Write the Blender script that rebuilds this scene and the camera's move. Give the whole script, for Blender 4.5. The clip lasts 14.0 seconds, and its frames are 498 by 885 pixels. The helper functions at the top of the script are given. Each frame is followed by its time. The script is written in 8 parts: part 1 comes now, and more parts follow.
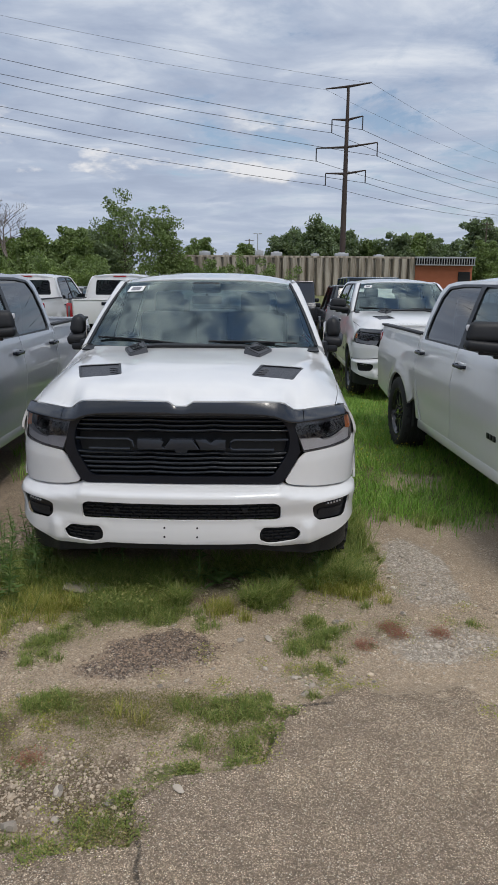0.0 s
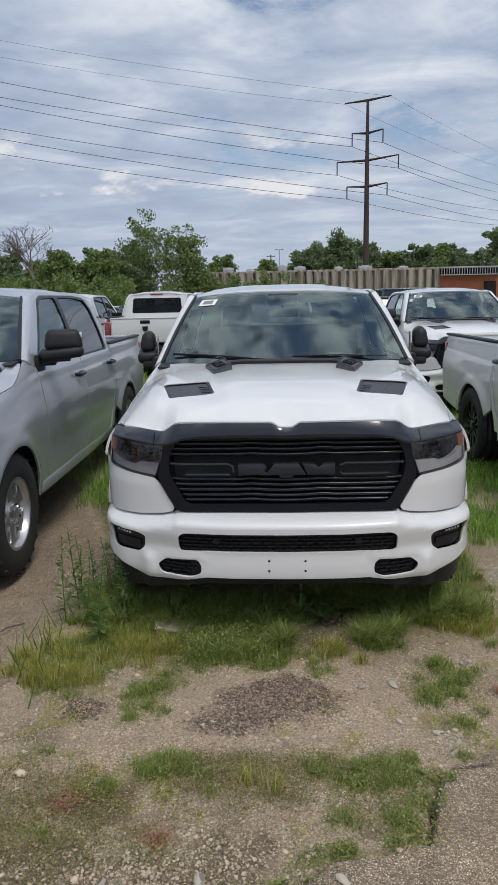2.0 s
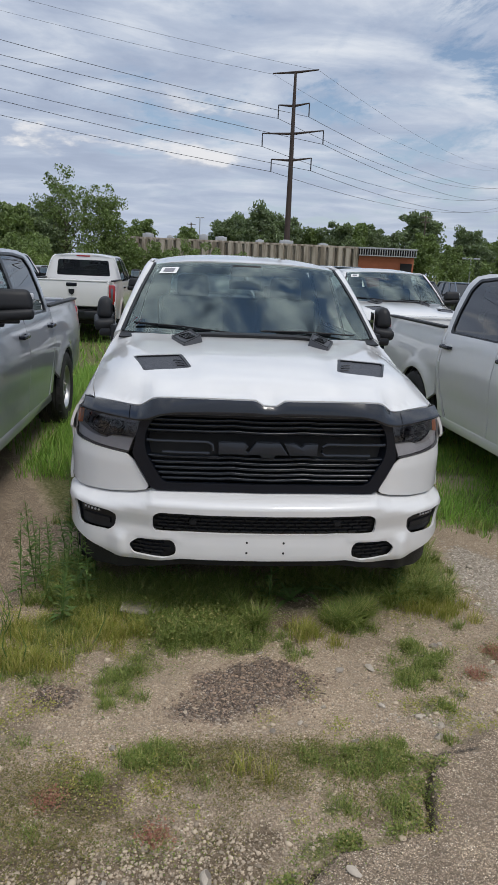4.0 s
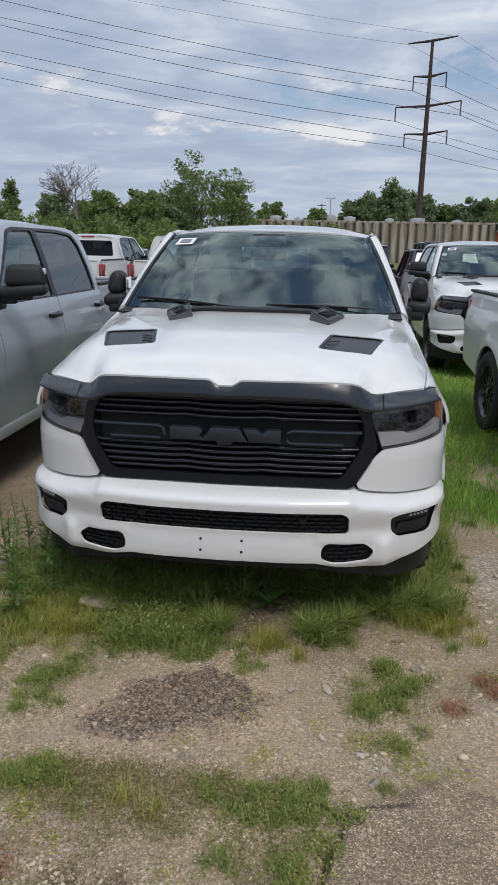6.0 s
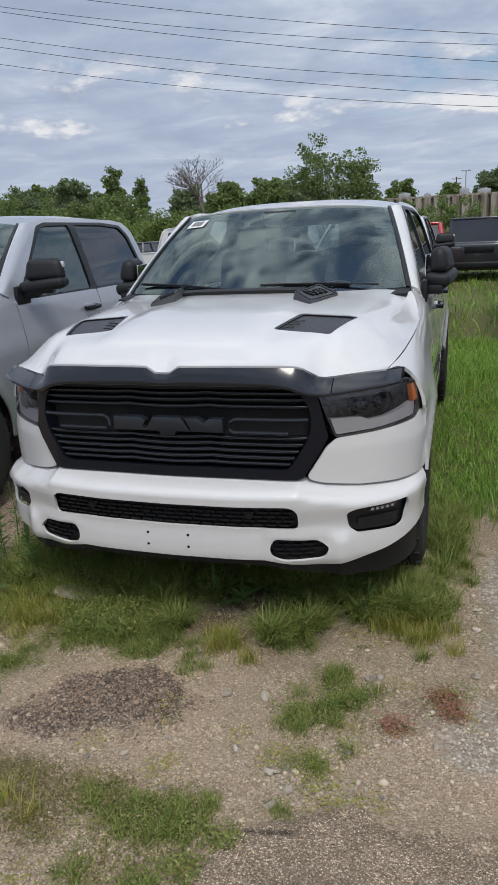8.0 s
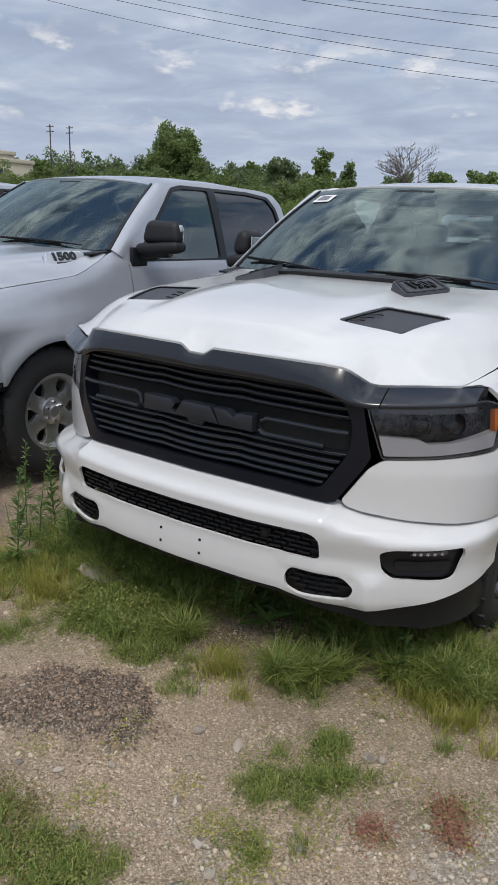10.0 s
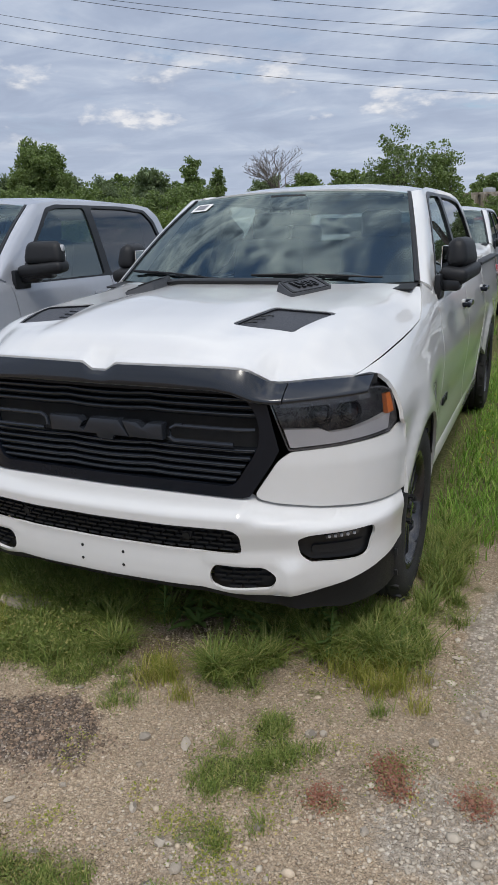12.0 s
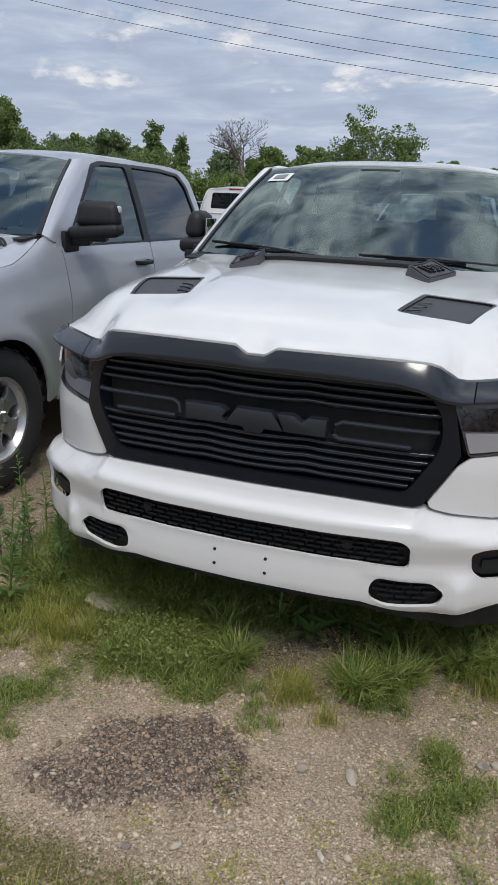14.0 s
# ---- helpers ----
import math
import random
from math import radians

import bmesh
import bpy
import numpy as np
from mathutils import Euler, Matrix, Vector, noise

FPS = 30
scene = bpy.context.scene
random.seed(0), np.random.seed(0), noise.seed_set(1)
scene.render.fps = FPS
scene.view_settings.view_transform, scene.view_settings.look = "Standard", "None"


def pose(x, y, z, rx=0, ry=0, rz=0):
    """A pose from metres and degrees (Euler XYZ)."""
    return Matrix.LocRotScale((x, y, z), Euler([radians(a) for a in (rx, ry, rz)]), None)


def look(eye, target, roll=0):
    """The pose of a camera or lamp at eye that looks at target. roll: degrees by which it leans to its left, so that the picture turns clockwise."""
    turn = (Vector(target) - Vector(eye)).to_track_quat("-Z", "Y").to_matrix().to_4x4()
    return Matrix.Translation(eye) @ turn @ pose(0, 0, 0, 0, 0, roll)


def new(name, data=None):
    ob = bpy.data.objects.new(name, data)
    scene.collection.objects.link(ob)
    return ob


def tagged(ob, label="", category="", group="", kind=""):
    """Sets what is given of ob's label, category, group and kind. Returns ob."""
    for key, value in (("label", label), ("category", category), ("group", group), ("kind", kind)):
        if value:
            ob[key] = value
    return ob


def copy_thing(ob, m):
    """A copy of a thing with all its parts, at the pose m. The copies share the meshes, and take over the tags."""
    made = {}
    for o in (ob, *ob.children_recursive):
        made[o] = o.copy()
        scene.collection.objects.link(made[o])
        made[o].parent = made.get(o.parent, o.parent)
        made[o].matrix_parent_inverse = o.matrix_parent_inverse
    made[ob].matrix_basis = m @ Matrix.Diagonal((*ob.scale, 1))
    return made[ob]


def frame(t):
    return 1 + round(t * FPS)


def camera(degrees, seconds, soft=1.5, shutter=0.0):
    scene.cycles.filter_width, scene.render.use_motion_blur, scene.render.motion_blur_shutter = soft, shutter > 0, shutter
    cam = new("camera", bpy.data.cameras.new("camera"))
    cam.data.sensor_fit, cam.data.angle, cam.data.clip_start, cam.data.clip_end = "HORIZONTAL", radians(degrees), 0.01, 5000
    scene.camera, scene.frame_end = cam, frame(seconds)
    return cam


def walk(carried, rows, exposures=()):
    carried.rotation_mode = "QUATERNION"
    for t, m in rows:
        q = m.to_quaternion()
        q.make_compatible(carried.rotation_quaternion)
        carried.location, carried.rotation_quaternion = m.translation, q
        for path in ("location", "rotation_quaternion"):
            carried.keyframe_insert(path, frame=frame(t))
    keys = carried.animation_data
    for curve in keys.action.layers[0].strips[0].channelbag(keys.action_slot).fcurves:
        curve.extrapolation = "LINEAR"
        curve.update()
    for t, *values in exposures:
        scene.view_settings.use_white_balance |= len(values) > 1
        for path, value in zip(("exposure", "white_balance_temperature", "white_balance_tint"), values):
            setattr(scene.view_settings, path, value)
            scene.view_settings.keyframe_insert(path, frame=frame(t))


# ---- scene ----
cam = camera(39.4, 14.0, 0.7)
PATH = [
    (0, (0.42, -3.719, 1.85), (0.4, -1.771, 1.4), 0.5),
    (0.5, (0.27, -3.745, 1.836), (0.129, -1.804, 1.374), 1.8),
    (1, (0.055, -3.728, 1.841), (-0.051, -1.794, 1.342), -1.7),
    (1.5, (-0.007, -3.616, 1.83), (-0.11, -1.682, 1.332), -0.8),
    (2, (-0.029, -3.377, 1.817), (-0.119, -1.421, 1.41), -1.2),
    (2.5, (-0.147, -3.316, 1.811), (-0.176, -1.359, 1.401), 0.5),
    (3, (-0.343, -3.267, 1.83), (-0.246, -1.317, 1.397), 0.6),
    (3.5, (-0.428, -3.263, 1.831), (-0.241, -1.324, 1.375), 1.8),
    (5.8, (0.326, -2.917, 1.755), (0.175, -1.006, 1.183), 3.1),
    (6, (0.419, -2.855, 1.755), (0.217, -0.94, 1.214), 1.1),
    (6.5, (0.647, -2.812, 1.762), (0.285, -0.914, 1.246), 1.5),
    (7, (0.848, -2.73, 1.756), (0.387, -0.863, 1.208), -0.6),
    (7.2, (0.905, -2.683, 1.747), (0.43, -0.822, 1.19), -0.8),
    (9.3, (1.489, -2.157, 1.663), (0.596, -0.465, 1.08), -0.9),
    (9.5, (1.472, -2.071, 1.666), (0.568, -0.391, 1.067), 3.1),
    (10, (1.49, -1.922, 1.636), (0.481, -0.305, 1.029), 2.6),
    (10.5, (1.649, -1.862, 1.631), (0.509, -0.336, 1.021), 2.6),
    (11, (1.738, -1.867, 1.628), (0.581, -0.344, 1.044), 0.7),
    (11.5, (1.708, -1.890, 1.646), (0.672, -0.273, 1.090), 1.0),
    (12, (1.503, -2.021, 1.649), (0.743, -0.266, 1.064), -1.6),
    (12.5, (1.328, -1.985, 1.615), (0.655, -0.204, 1.002), -1.6),
    (13, (1.031, -1.937, 1.615), (0.354, -0.143, 1.045), 0.0),
    (13.5, (0.819, -2.002, 1.653), (0.223, -0.197, 1.030), -0.6),
    (14, (0.702, -2.029, 1.637), (0.097, -0.238, 0.986), 2.4),
]
walk(cam, [(t, look(eye, target, roll)) for t, eye, target, roll in PATH], [(0, 0.02), (3.5, 0.04), (7, 0.05), (9.5, 0.06), (12, 0.09), (14, 0.09)])

# ---- light ----
SUN_EL, SUN_ROT = radians(60), radians(150)
world = bpy.data.worlds.new("sky")
scene.world = world
world.use_nodes = True
wn, wl = world.node_tree.nodes, world.node_tree.links
wn.clear()


def wmath(op, a, b=None):
    n = wn.new("ShaderNodeMath")
    n.operation = op
    for i, v in enumerate((a, b)):
        if v is None:
            continue
        if isinstance(v, (int, float)):
            n.inputs[i].default_value = v
        else:
            wl.new(v, n.inputs[i])
    return n.outputs[0]


def wramp(src, stops):
    n = wn.new("ShaderNodeValToRGB")
    wl.new(src, n.inputs[0])
    e = n.color_ramp.elements
    while len(e) < len(stops):
        e.new(0.5)
    for el, (p, c) in zip(e, stops):
        el.position = p
        el.color = (*c, 1) if isinstance(c, tuple) else (c, c, c, 1)
    return n.outputs[0]


def wmix(f, a, b):
    n = wn.new("ShaderNodeMix")
    n.data_type = "RGBA"
    for sock, v in ((n.inputs[0], f), (n.inputs[6], a), (n.inputs[7], b)):
        if isinstance(v, tuple):
            sock.default_value = (*v, 1)
        elif isinstance(v, (int, float)):
            sock.default_value = v
        else:
            wl.new(v, sock)
    return n.outputs[2]


sky = wn.new("ShaderNodeTexSky")
sky.sky_type = "NISHITA"
sky.sun_disc = False
sky.sun_elevation, sky.sun_rotation = SUN_EL, SUN_ROT
tc = wn.new("ShaderNodeTexCoord")
sep = wn.new("ShaderNodeSeparateXYZ")
wl.new(tc.outputs["Generated"], sep.inputs[0])
up = wmath("ADD", wmath("MAXIMUM", sep.outputs[2], 0.0), 0.10)
flat = wn.new("ShaderNodeCombineXYZ")
wl.new(wmath("DIVIDE", sep.outputs[0], up), flat.inputs[0])
wl.new(wmath("DIVIDE", sep.outputs[1], up), flat.inputs[1])


def wnoise(scale, detail, rough, offset=(0, 0, 0), stretch=(1, 1, 1), dist=0.0):
    m = wn.new("ShaderNodeMapping")
    m.inputs["Location"].default_value = offset
    m.inputs["Scale"].default_value = stretch
    wl.new(flat.outputs[0], m.inputs[0])
    n = wn.new("ShaderNodeTexNoise")
    n.inputs["Scale"].default_value, n.inputs["Detail"].default_value = scale, detail
    n.inputs["Roughness"].default_value, n.inputs["Distortion"].default_value = rough, dist
    wl.new(m.outputs[0], n.inputs["Vector"])
    return n.outputs[0]


# a broken layer of stratocumulus: thin veil, grey bases, bright tops and blue gaps
high = wnoise(3.4, 9, 0.60, (3.1, 1.7, 0), (1.0, 1.0, 1), 0.4)
high_shade = wnoise(6.5, 9, 0.64, (7.3, 2.2, 0), (1.0, 1.0, 1), 0.6)


def dnoise(scale, offset):
    m = wn.new("ShaderNodeMapping")
    m.inputs["Location"].default_value = offset
    m.inputs["Scale"].default_value = (1.0, 1.0, 2.4)
    wl.new(tc.outputs["Generated"], m.inputs[0])
    n = wn.new("ShaderNodeTexNoise")
    n.inputs["Scale"].default_value, n.inputs["Detail"].default_value, n.inputs["Roughness"].default_value = scale, 8, 0.56
    wl.new(m.outputs[0], n.inputs["Vector"])
    return n.outputs[0]


body = wnoise(1.7, 11, 0.64, (5.2, 1.1, 0), (1.0, 0.8, 1), 0.35)
shade = wnoise(2.0, 10, 0.57, (2.7, 5.3, 0), (0.8, 1.0, 1), 0.4)
puff = dnoise(6.5, (1.4, 8.8, 0))
puff_up = dnoise(6.5, (1.4, 8.8, 0.035))
# the layer is closed in the west and opens towards the east
opening = wramp(wmath("ADD", sep.outputs[0], 0.5), [(0.25, 0.12), (0.72, -0.01)])
cover = wramp(wmath("ADD", body, opening), [(0.40, 0.0), (0.48, 0.75), (0.56, 1.0)])
pale = wmath("ADD", shade, wramp(wmath("ADD", sep.outputs[0], 0.5), [(0.15, 0.0), (0.55, 0.10), (0.75, 0.10)]))
tone = wramp(pale, [(0.28, (0.300, 0.355, 0.480)), (0.46, (0.370, 0.435, 0.570)), (0.58, (0.465, 0.530, 0.655)), (0.70, (0.64, 0.69, 0.775)), (0.82, (0.82, 0.845, 0.885))])
sky_scaled = wn.new("ShaderNodeVectorMath")
sky_scaled.operation = "SCALE"
wl.new(sky.outputs[0], sky_scaled.inputs[0])
sky_scaled.inputs["Scale"].default_value = 0.11
clouds = wmix(cover, sky_scaled.outputs[0], tone)
# overhead the same layer is seen from below: heaps with dark cores and blue between
over = wmix(wramp(high, [(0.40, 0.0), (0.52, 1.0)]), sky_scaled.outputs[0], wramp(high_shade, [(0.36, (0.13, 0.16, 0.22)), (0.50, (0.52, 0.56, 0.63)), (0.64, (0.90, 0.92, 0.93))]))
clouds = wmix(wramp(sep.outputs[2], [(0.45, 0.0), (0.66, 1.0)]), clouds, over)
# heaped cloud low over the horizon, bright above and grey below, and haze under it
low = wramp(sep.outputs[2], [(0.10, 0.0), (0.13, 1.0), (0.19, 0.9), (0.23, 0.0)])
heap = wmath("MULTIPLY", wramp(puff, [(0.56, 0.0), (0.63, 0.9)]), low)
lit = wramp(wmath("ADD", wmath("SUBTRACT", puff, puff_up), 0.5), [(0.44, (0.40, 0.45, 0.56)), (0.50, (0.55, 0.59, 0.67)), (0.55, (0.80, 0.80, 0.82))])
haze = wramp(sep.outputs[2], [(0.0, 0.85), (0.14, 0.30), (0.3, 0.0)])
clouds = wmix(haze, clouds, (0.435, 0.50, 0.625))
clouds = wmix(heap, clouds, lit)
# brighter towards the sun's height
gain = wn.new("ShaderNodeVectorMath")
gain.operation = "SCALE"
wl.new(clouds, gain.inputs[0])
wl.new(wramp(sep.outputs[2], [(0.42, 0.5), (0.95, 1.0)]), gain.inputs["Scale"])
twice = wn.new("ShaderNodeVectorMath")
twice.operation = "SCALE"
wl.new(gain.outputs[0], twice.inputs[0])
twice.inputs["Scale"].default_value = 2.0
clouds = twice.outputs[0]
bg = wn.new("ShaderNodeBackground")
wl.new(clouds, bg.inputs[0])
bg.inputs[1].default_value = 1.0
out = wn.new("ShaderNodeOutputWorld")
wl.new(bg.outputs[0], out.inputs[0])

sun_data = bpy.data.lights.new("sun", "SUN")
sun_data.energy, sun_data.angle, sun_data.color = 1.5, radians(16), (1.0, 0.95, 0.88)
sun = new("sun", sun_data)
sun.matrix_world = look((0, 0, 60), (60 * math.cos(SUN_EL) * -math.sin(SUN_ROT), 60 * math.cos(SUN_EL) * -math.cos(SUN_ROT), 60 - 60 * math.sin(SUN_EL)))

# ---- materials ----
def mat(name, color, rough=0.5, metal=0.0, coat=0.0, var=0.0, scale=8.0, bump=0.0, bscale=60.0, spec=0.5, trans=0.0, emit=0.0, detail=4.0, rvar=0.0, island=0.0, objvar=0.0):
    """A Principled material with noise at two scales in colour, roughness and relief."""
    m = bpy.data.materials.new(name)
    m.use_nodes = True
    n, l = m.node_tree.nodes, m.node_tree.links
    p = n["Principled BSDF"]
    p.inputs["Base Color"].default_value = (*color, 1)
    p.inputs["Roughness"].default_value, p.inputs["Metallic"].default_value = rough, metal
    p.inputs["Coat Weight"].default_value, p.inputs["Coat Roughness"].default_value = coat, 0.04
    p.inputs["Specular IOR Level"].default_value = spec
    p.inputs["Transmission Weight"].default_value = trans
    if emit:
        p.inputs["Emission Color"].default_value = (*color, 1)
        p.inputs["Emission Strength"].default_value = emit
    tcn = n.new("ShaderNodeTexCoord")

    def nz(s, d=4.0, r=0.6):
        t = n.new("ShaderNodeTexNoise")
        t.inputs["Scale"].default_value, t.inputs["Detail"].default_value, t.inputs["Roughness"].default_value = s, d, r
        l.new(tcn.outputs["Object"], t.inputs["Vector"])
        return t.outputs[0]

    if var or island or objvar:
        a, b = nz(scale, detail), nz(scale * 7.3, 3)
        add = n.new("ShaderNodeMath")
        add.operation = "ADD"
        l.new(a, add.inputs[0])
        l.new(b, add.inputs[1])
        rng = n.new("ShaderNodeMapRange")
        rng.inputs[1].default_value, rng.inputs[2].default_value = 0.6, 1.4
        rng.inputs[3].default_value, rng.inputs[4].default_value = 1 - var, 1 + var
        l.new(add.outputs[0], rng.inputs[0])
        fac = rng.outputs[0]
        for amount, kind, sock in ((island, "ShaderNodeNewGeometry", "Random Per Island"), (objvar, "ShaderNodeObjectInfo", "Random")):
            if amount:
                g = n.new(kind)
                r2 = n.new("ShaderNodeMapRange")
                r2.inputs[3].default_value, r2.inputs[4].default_value = 1 - amount, 1 + amount
                l.new(g.outputs[sock], r2.inputs[0])
                mul = n.new("ShaderNodeMath")
                mul.operation = "MULTIPLY"
                l.new(fac, mul.inputs[0])
                l.new(r2.outputs[0], mul.inputs[1])
                fac = mul.outputs[0]
        sc = n.new("ShaderNodeVectorMath")
        sc.operation = "SCALE"
        sc.inputs[0].default_value = color
        l.new(fac, sc.inputs["Scale"])
        l.new(sc.outputs[0], p.inputs["Base Color"])
    if rvar:
        r = n.new("ShaderNodeMapRange")
        r.inputs[1].default_value, r.inputs[2].default_value = 0.3, 0.7
        r.inputs[3].default_value, r.inputs[4].default_value = rough - rvar, rough + rvar
        l.new(nz(scale * 2, 5), r.inputs[0])
        l.new(r.outputs[0], p.inputs["Roughness"])
    if bump:
        bn = n.new("ShaderNodeBump")
        bn.inputs["Strength"].default_value, bn.inputs["Distance"].default_value = bump, 0.01
        l.new(nz(bscale, 5, 0.65), bn.inputs["Height"])
        l.new(bn.outputs[0], p.inputs["Normal"])
    return m


def glass(name, tint, ior=1.7, rough=0.0, gcol=(1, 1, 1)):
    """A thin pane: it lets tinted light through and mirrors by Fresnel."""
    m = bpy.data.materials.new(name)
    m.use_nodes = True
    n, l = m.node_tree.nodes, m.node_tree.links
    n.remove(n["Principled BSDF"])
    t, g, f, x = (n.new("ShaderNode" + k) for k in ("BsdfTransparent", "BsdfGlossy", "Fresnel", "MixShader"))
    t.inputs[0].default_value = (*tint, 1)
    g.inputs[0].default_value = (*gcol, 1)
    g.inputs["Roughness"].default_value = rough
    f.inputs[0].default_value = ior
    l.new(f.outputs[0], x.inputs[0])
    l.new(t.outputs[0], x.inputs[1])
    l.new(g.outputs[0], x.inputs[2])
    l.new(x.outputs[0], n["Material Output"].inputs[0])
    return m


M_WHITE = mat("white_paint", (0.69, 0.685, 0.67), 0.36, coat=1.0, var=0.02, scale=1.5, rvar=0.05)
M_GREY = mat("grey_metallic_paint", (0.43, 0.445, 0.48), 0.34, metal=0.35, coat=1.0, var=0.04, scale=2.0, rvar=0.04)
M_RED = mat("red_paint", (0.42, 0.012, 0.015), 0.35, coat=1.0, var=0.03, scale=2.0)
M_DARK = mat("dark_paint", (0.022, 0.024, 0.03), 0.3, coat=1.0, var=0.05, scale=2.0)
M_BLUE = mat("slate_paint", (0.06, 0.085, 0.115), 0.33, metal=0.4, coat=1.0, var=0.05, scale=2.0)
M_GLOSS = mat("gloss_black_trim", (0.008, 0.010, 0.015), 0.14, spec=0.3, var=0.1, scale=4.0, rvar=0.05)
M_BROW = mat("gloss_black_brow", (0.010, 0.0125, 0.018), 0.17, coat=0.35, spec=0.5, var=0.1, scale=4.0, rvar=0.06)
M_SATIN = mat("satin_black_trim", (0.011, 0.012, 0.014), 0.36, spec=0.35, var=0.12, scale=9.0, rvar=0.06)
M_SLAT = mat("grille_slat_black", (0.011, 0.014, 0.019), 0.24, spec=0.50, var=0.1, scale=9.0)
M_LETTER = mat("badge_numeral_black", (0.010, 0.010, 0.011), 0.35, var=0.1, scale=40.0)
M_HOOK = mat("dark_bright_trim", (0.026, 0.030, 0.038), 0.20, metal=0.2, spec=0.5, var=0.1, scale=9.0)
M_PLATE = mat("badge_plate_grey", (0.060, 0.062, 0.068), 0.5, var=0.12, scale=20.0, bump=0.1, bscale=400.0)
M_PLASTIC = mat("black_plastic", (0.014, 0.0145, 0.016), 0.5, spec=0.32, var=0.15, scale=14.0, bump=0.12, bscale=420.0)
M_VENT = mat("dark_grey_mesh", (0.045, 0.047, 0.055), 0.5, var=0.2, scale=30.0, bump=0.4, bscale=300.0)
M_RUBBER = mat("tyre_rubber", (0.022, 0.022, 0.022), 0.82, var=0.25, scale=12.0, bump=0.2, bscale=150.0)
M_RIMBLACK = mat("gloss_black_alloy", (0.015, 0.015, 0.017), 0.22, coat=0.5, var=0.1, scale=10.0)
M_SILVER = mat("silver_alloy", (0.52, 0.52, 0.53), 0.34, metal=0.85, var=0.06, scale=9.0, rvar=0.08)
M_CHROME = mat("chrome", (0.78, 0.78, 0.80), 0.08, metal=1.0)
M_UNDER = mat("underbody", (0.012, 0.012, 0.012), 0.85, var=0.3, scale=6.0)
M_CLOTH = mat("dark_cabin_cloth", (0.03, 0.031, 0.035), 0.85, var=0.2, scale=25.0)
M_DASH = mat("dashboard_plastic", (0.035, 0.036, 0.038), 0.6, var=0.15, scale=12.0)
M_HEADLINER = mat("grey_headliner", (0.34, 0.34, 0.33), 0.9, var=0.05, scale=20.0)
M_PAPER = mat("white_paper", (0.78, 0.78, 0.76), 0.7, var=0.03, scale=20.0)
M_INK = mat("grey_ink", (0.22, 0.22, 0.24), 0.7, var=0.1, scale=60.0)
M_AMBER = mat("amber_reflector", (0.75, 0.20, 0.03), 0.2, coat=0.8, var=0.1, scale=40.0)
M_TAIL = mat("red_lamp_lens", (0.30, 0.010, 0.012), 0.12, coat=1.0, var=0.1, scale=20.0)
M_DRL = mat("frosted_lamp_strip", (0.50, 0.50, 0.52), 0.3, coat=0.8, var=0.06, scale=30.0)
M_LAMPDARK = mat("lamp_housing", (0.030, 0.030, 0.034), 0.28, var=0.3, scale=24.0, rvar=0.1)
M_BEZEL = mat("lamp_bezel", (0.16, 0.16, 0.17), 0.25, metal=0.6, var=0.1, scale=30.0)
M_GLASS = glass("windscreen_glass", (0.68, 0.80, 0.78), 2.0, 0.0, (0.84, 1.0, 0.98))
M_GLASSF = glass("side_glass", (0.68, 0.78, 0.77), 2.3, 0.0, (0.90, 1.0, 0.98))
M_PRIV = glass("privacy_glass", (0.12, 0.13, 0.14), 2.0)
M_BACKGLASS = glass("back_glass", (0.32, 0.36, 0.36), 1.35)
M_LENS = glass("lamp_lens", (0.80, 0.80, 0.82), 1.45)
M_MIRROR = mat("mirror_face", (0.8, 0.82, 0.84), 0.03, metal=1.0)

# ---- helpers for meshes ----
from mathutils.geometry import delaunay_2d_cdt


TABLES = {}


def interp(table, v):
    key = id(table)
    if key not in TABLES:
        TABLES[key] = (table, np.array([a for a, _ in table]), np.array([b for _, b in table]))
    _, xs, ys = TABLES[key]
    return float(np.interp(v, xs, ys))


def eased(table, width, n=240):
    """The table drawn as a smooth curve: its corners rounded over the width."""
    a = [p[0] for p in table]
    x = np.linspace(a[0], a[-1], n)
    y = np.interp(x, a, [p[1] for p in table])
    k = max(1, int(width / (x[1] - x[0]) / 2))
    for _ in range(2):
        pad = np.concatenate([2 * y[0] - y[k:0:-1], y, 2 * y[-1] - y[-2:-k - 2:-1]])
        y = np.convolve(pad, np.ones(2 * k + 1) / (2 * k + 1), "valid")
    return list(zip(x.tolist(), y.tolist()))


def smooth(a, b, v):
    t = min(1.0, max(0.0, (v - a) / (b - a)))
    return t * t * (3 - 2 * t)


def mesh_of(name, verts, faces, material, flat_from=None, smoothed=True):
    me = bpy.data.meshes.new(name)
    me.from_pydata([tuple(v) for v in verts], [], [tuple(f) for f in faces])
    if smoothed:
        flags = [True] * len(faces)
        if flat_from is not None:
            flags[flat_from:] = [False] * (len(faces) - flat_from)
        me.polygons.foreach_set("use_smooth", flags)
    if material:
        me.materials.append(material)
    me.update()
    return me


def link(name, me, parent=None, label="", m=None):
    ob = new(name, me)
    if m is not None:
        ob.matrix_basis = m
    if parent is not None:
        ob.parent = parent
    if label:
        ob["label"] = label
    return ob


def part(name, bm, material, parent, label="", smoothed=True, angle=35):
    """Links a bmesh as one mesh object under a thing or a part."""
    me = bpy.data.meshes.new(name)
    bmesh.ops.recalc_face_normals(bm, faces=bm.faces)
    bm.to_mesh(me)
    bm.free()
    me.materials.append(material)
    if smoothed:
        me.polygons.foreach_set("use_smooth", [True] * len(me.polygons))
        me.set_sharp_from_angle(angle=radians(angle))
    return link(name, me, parent, label)


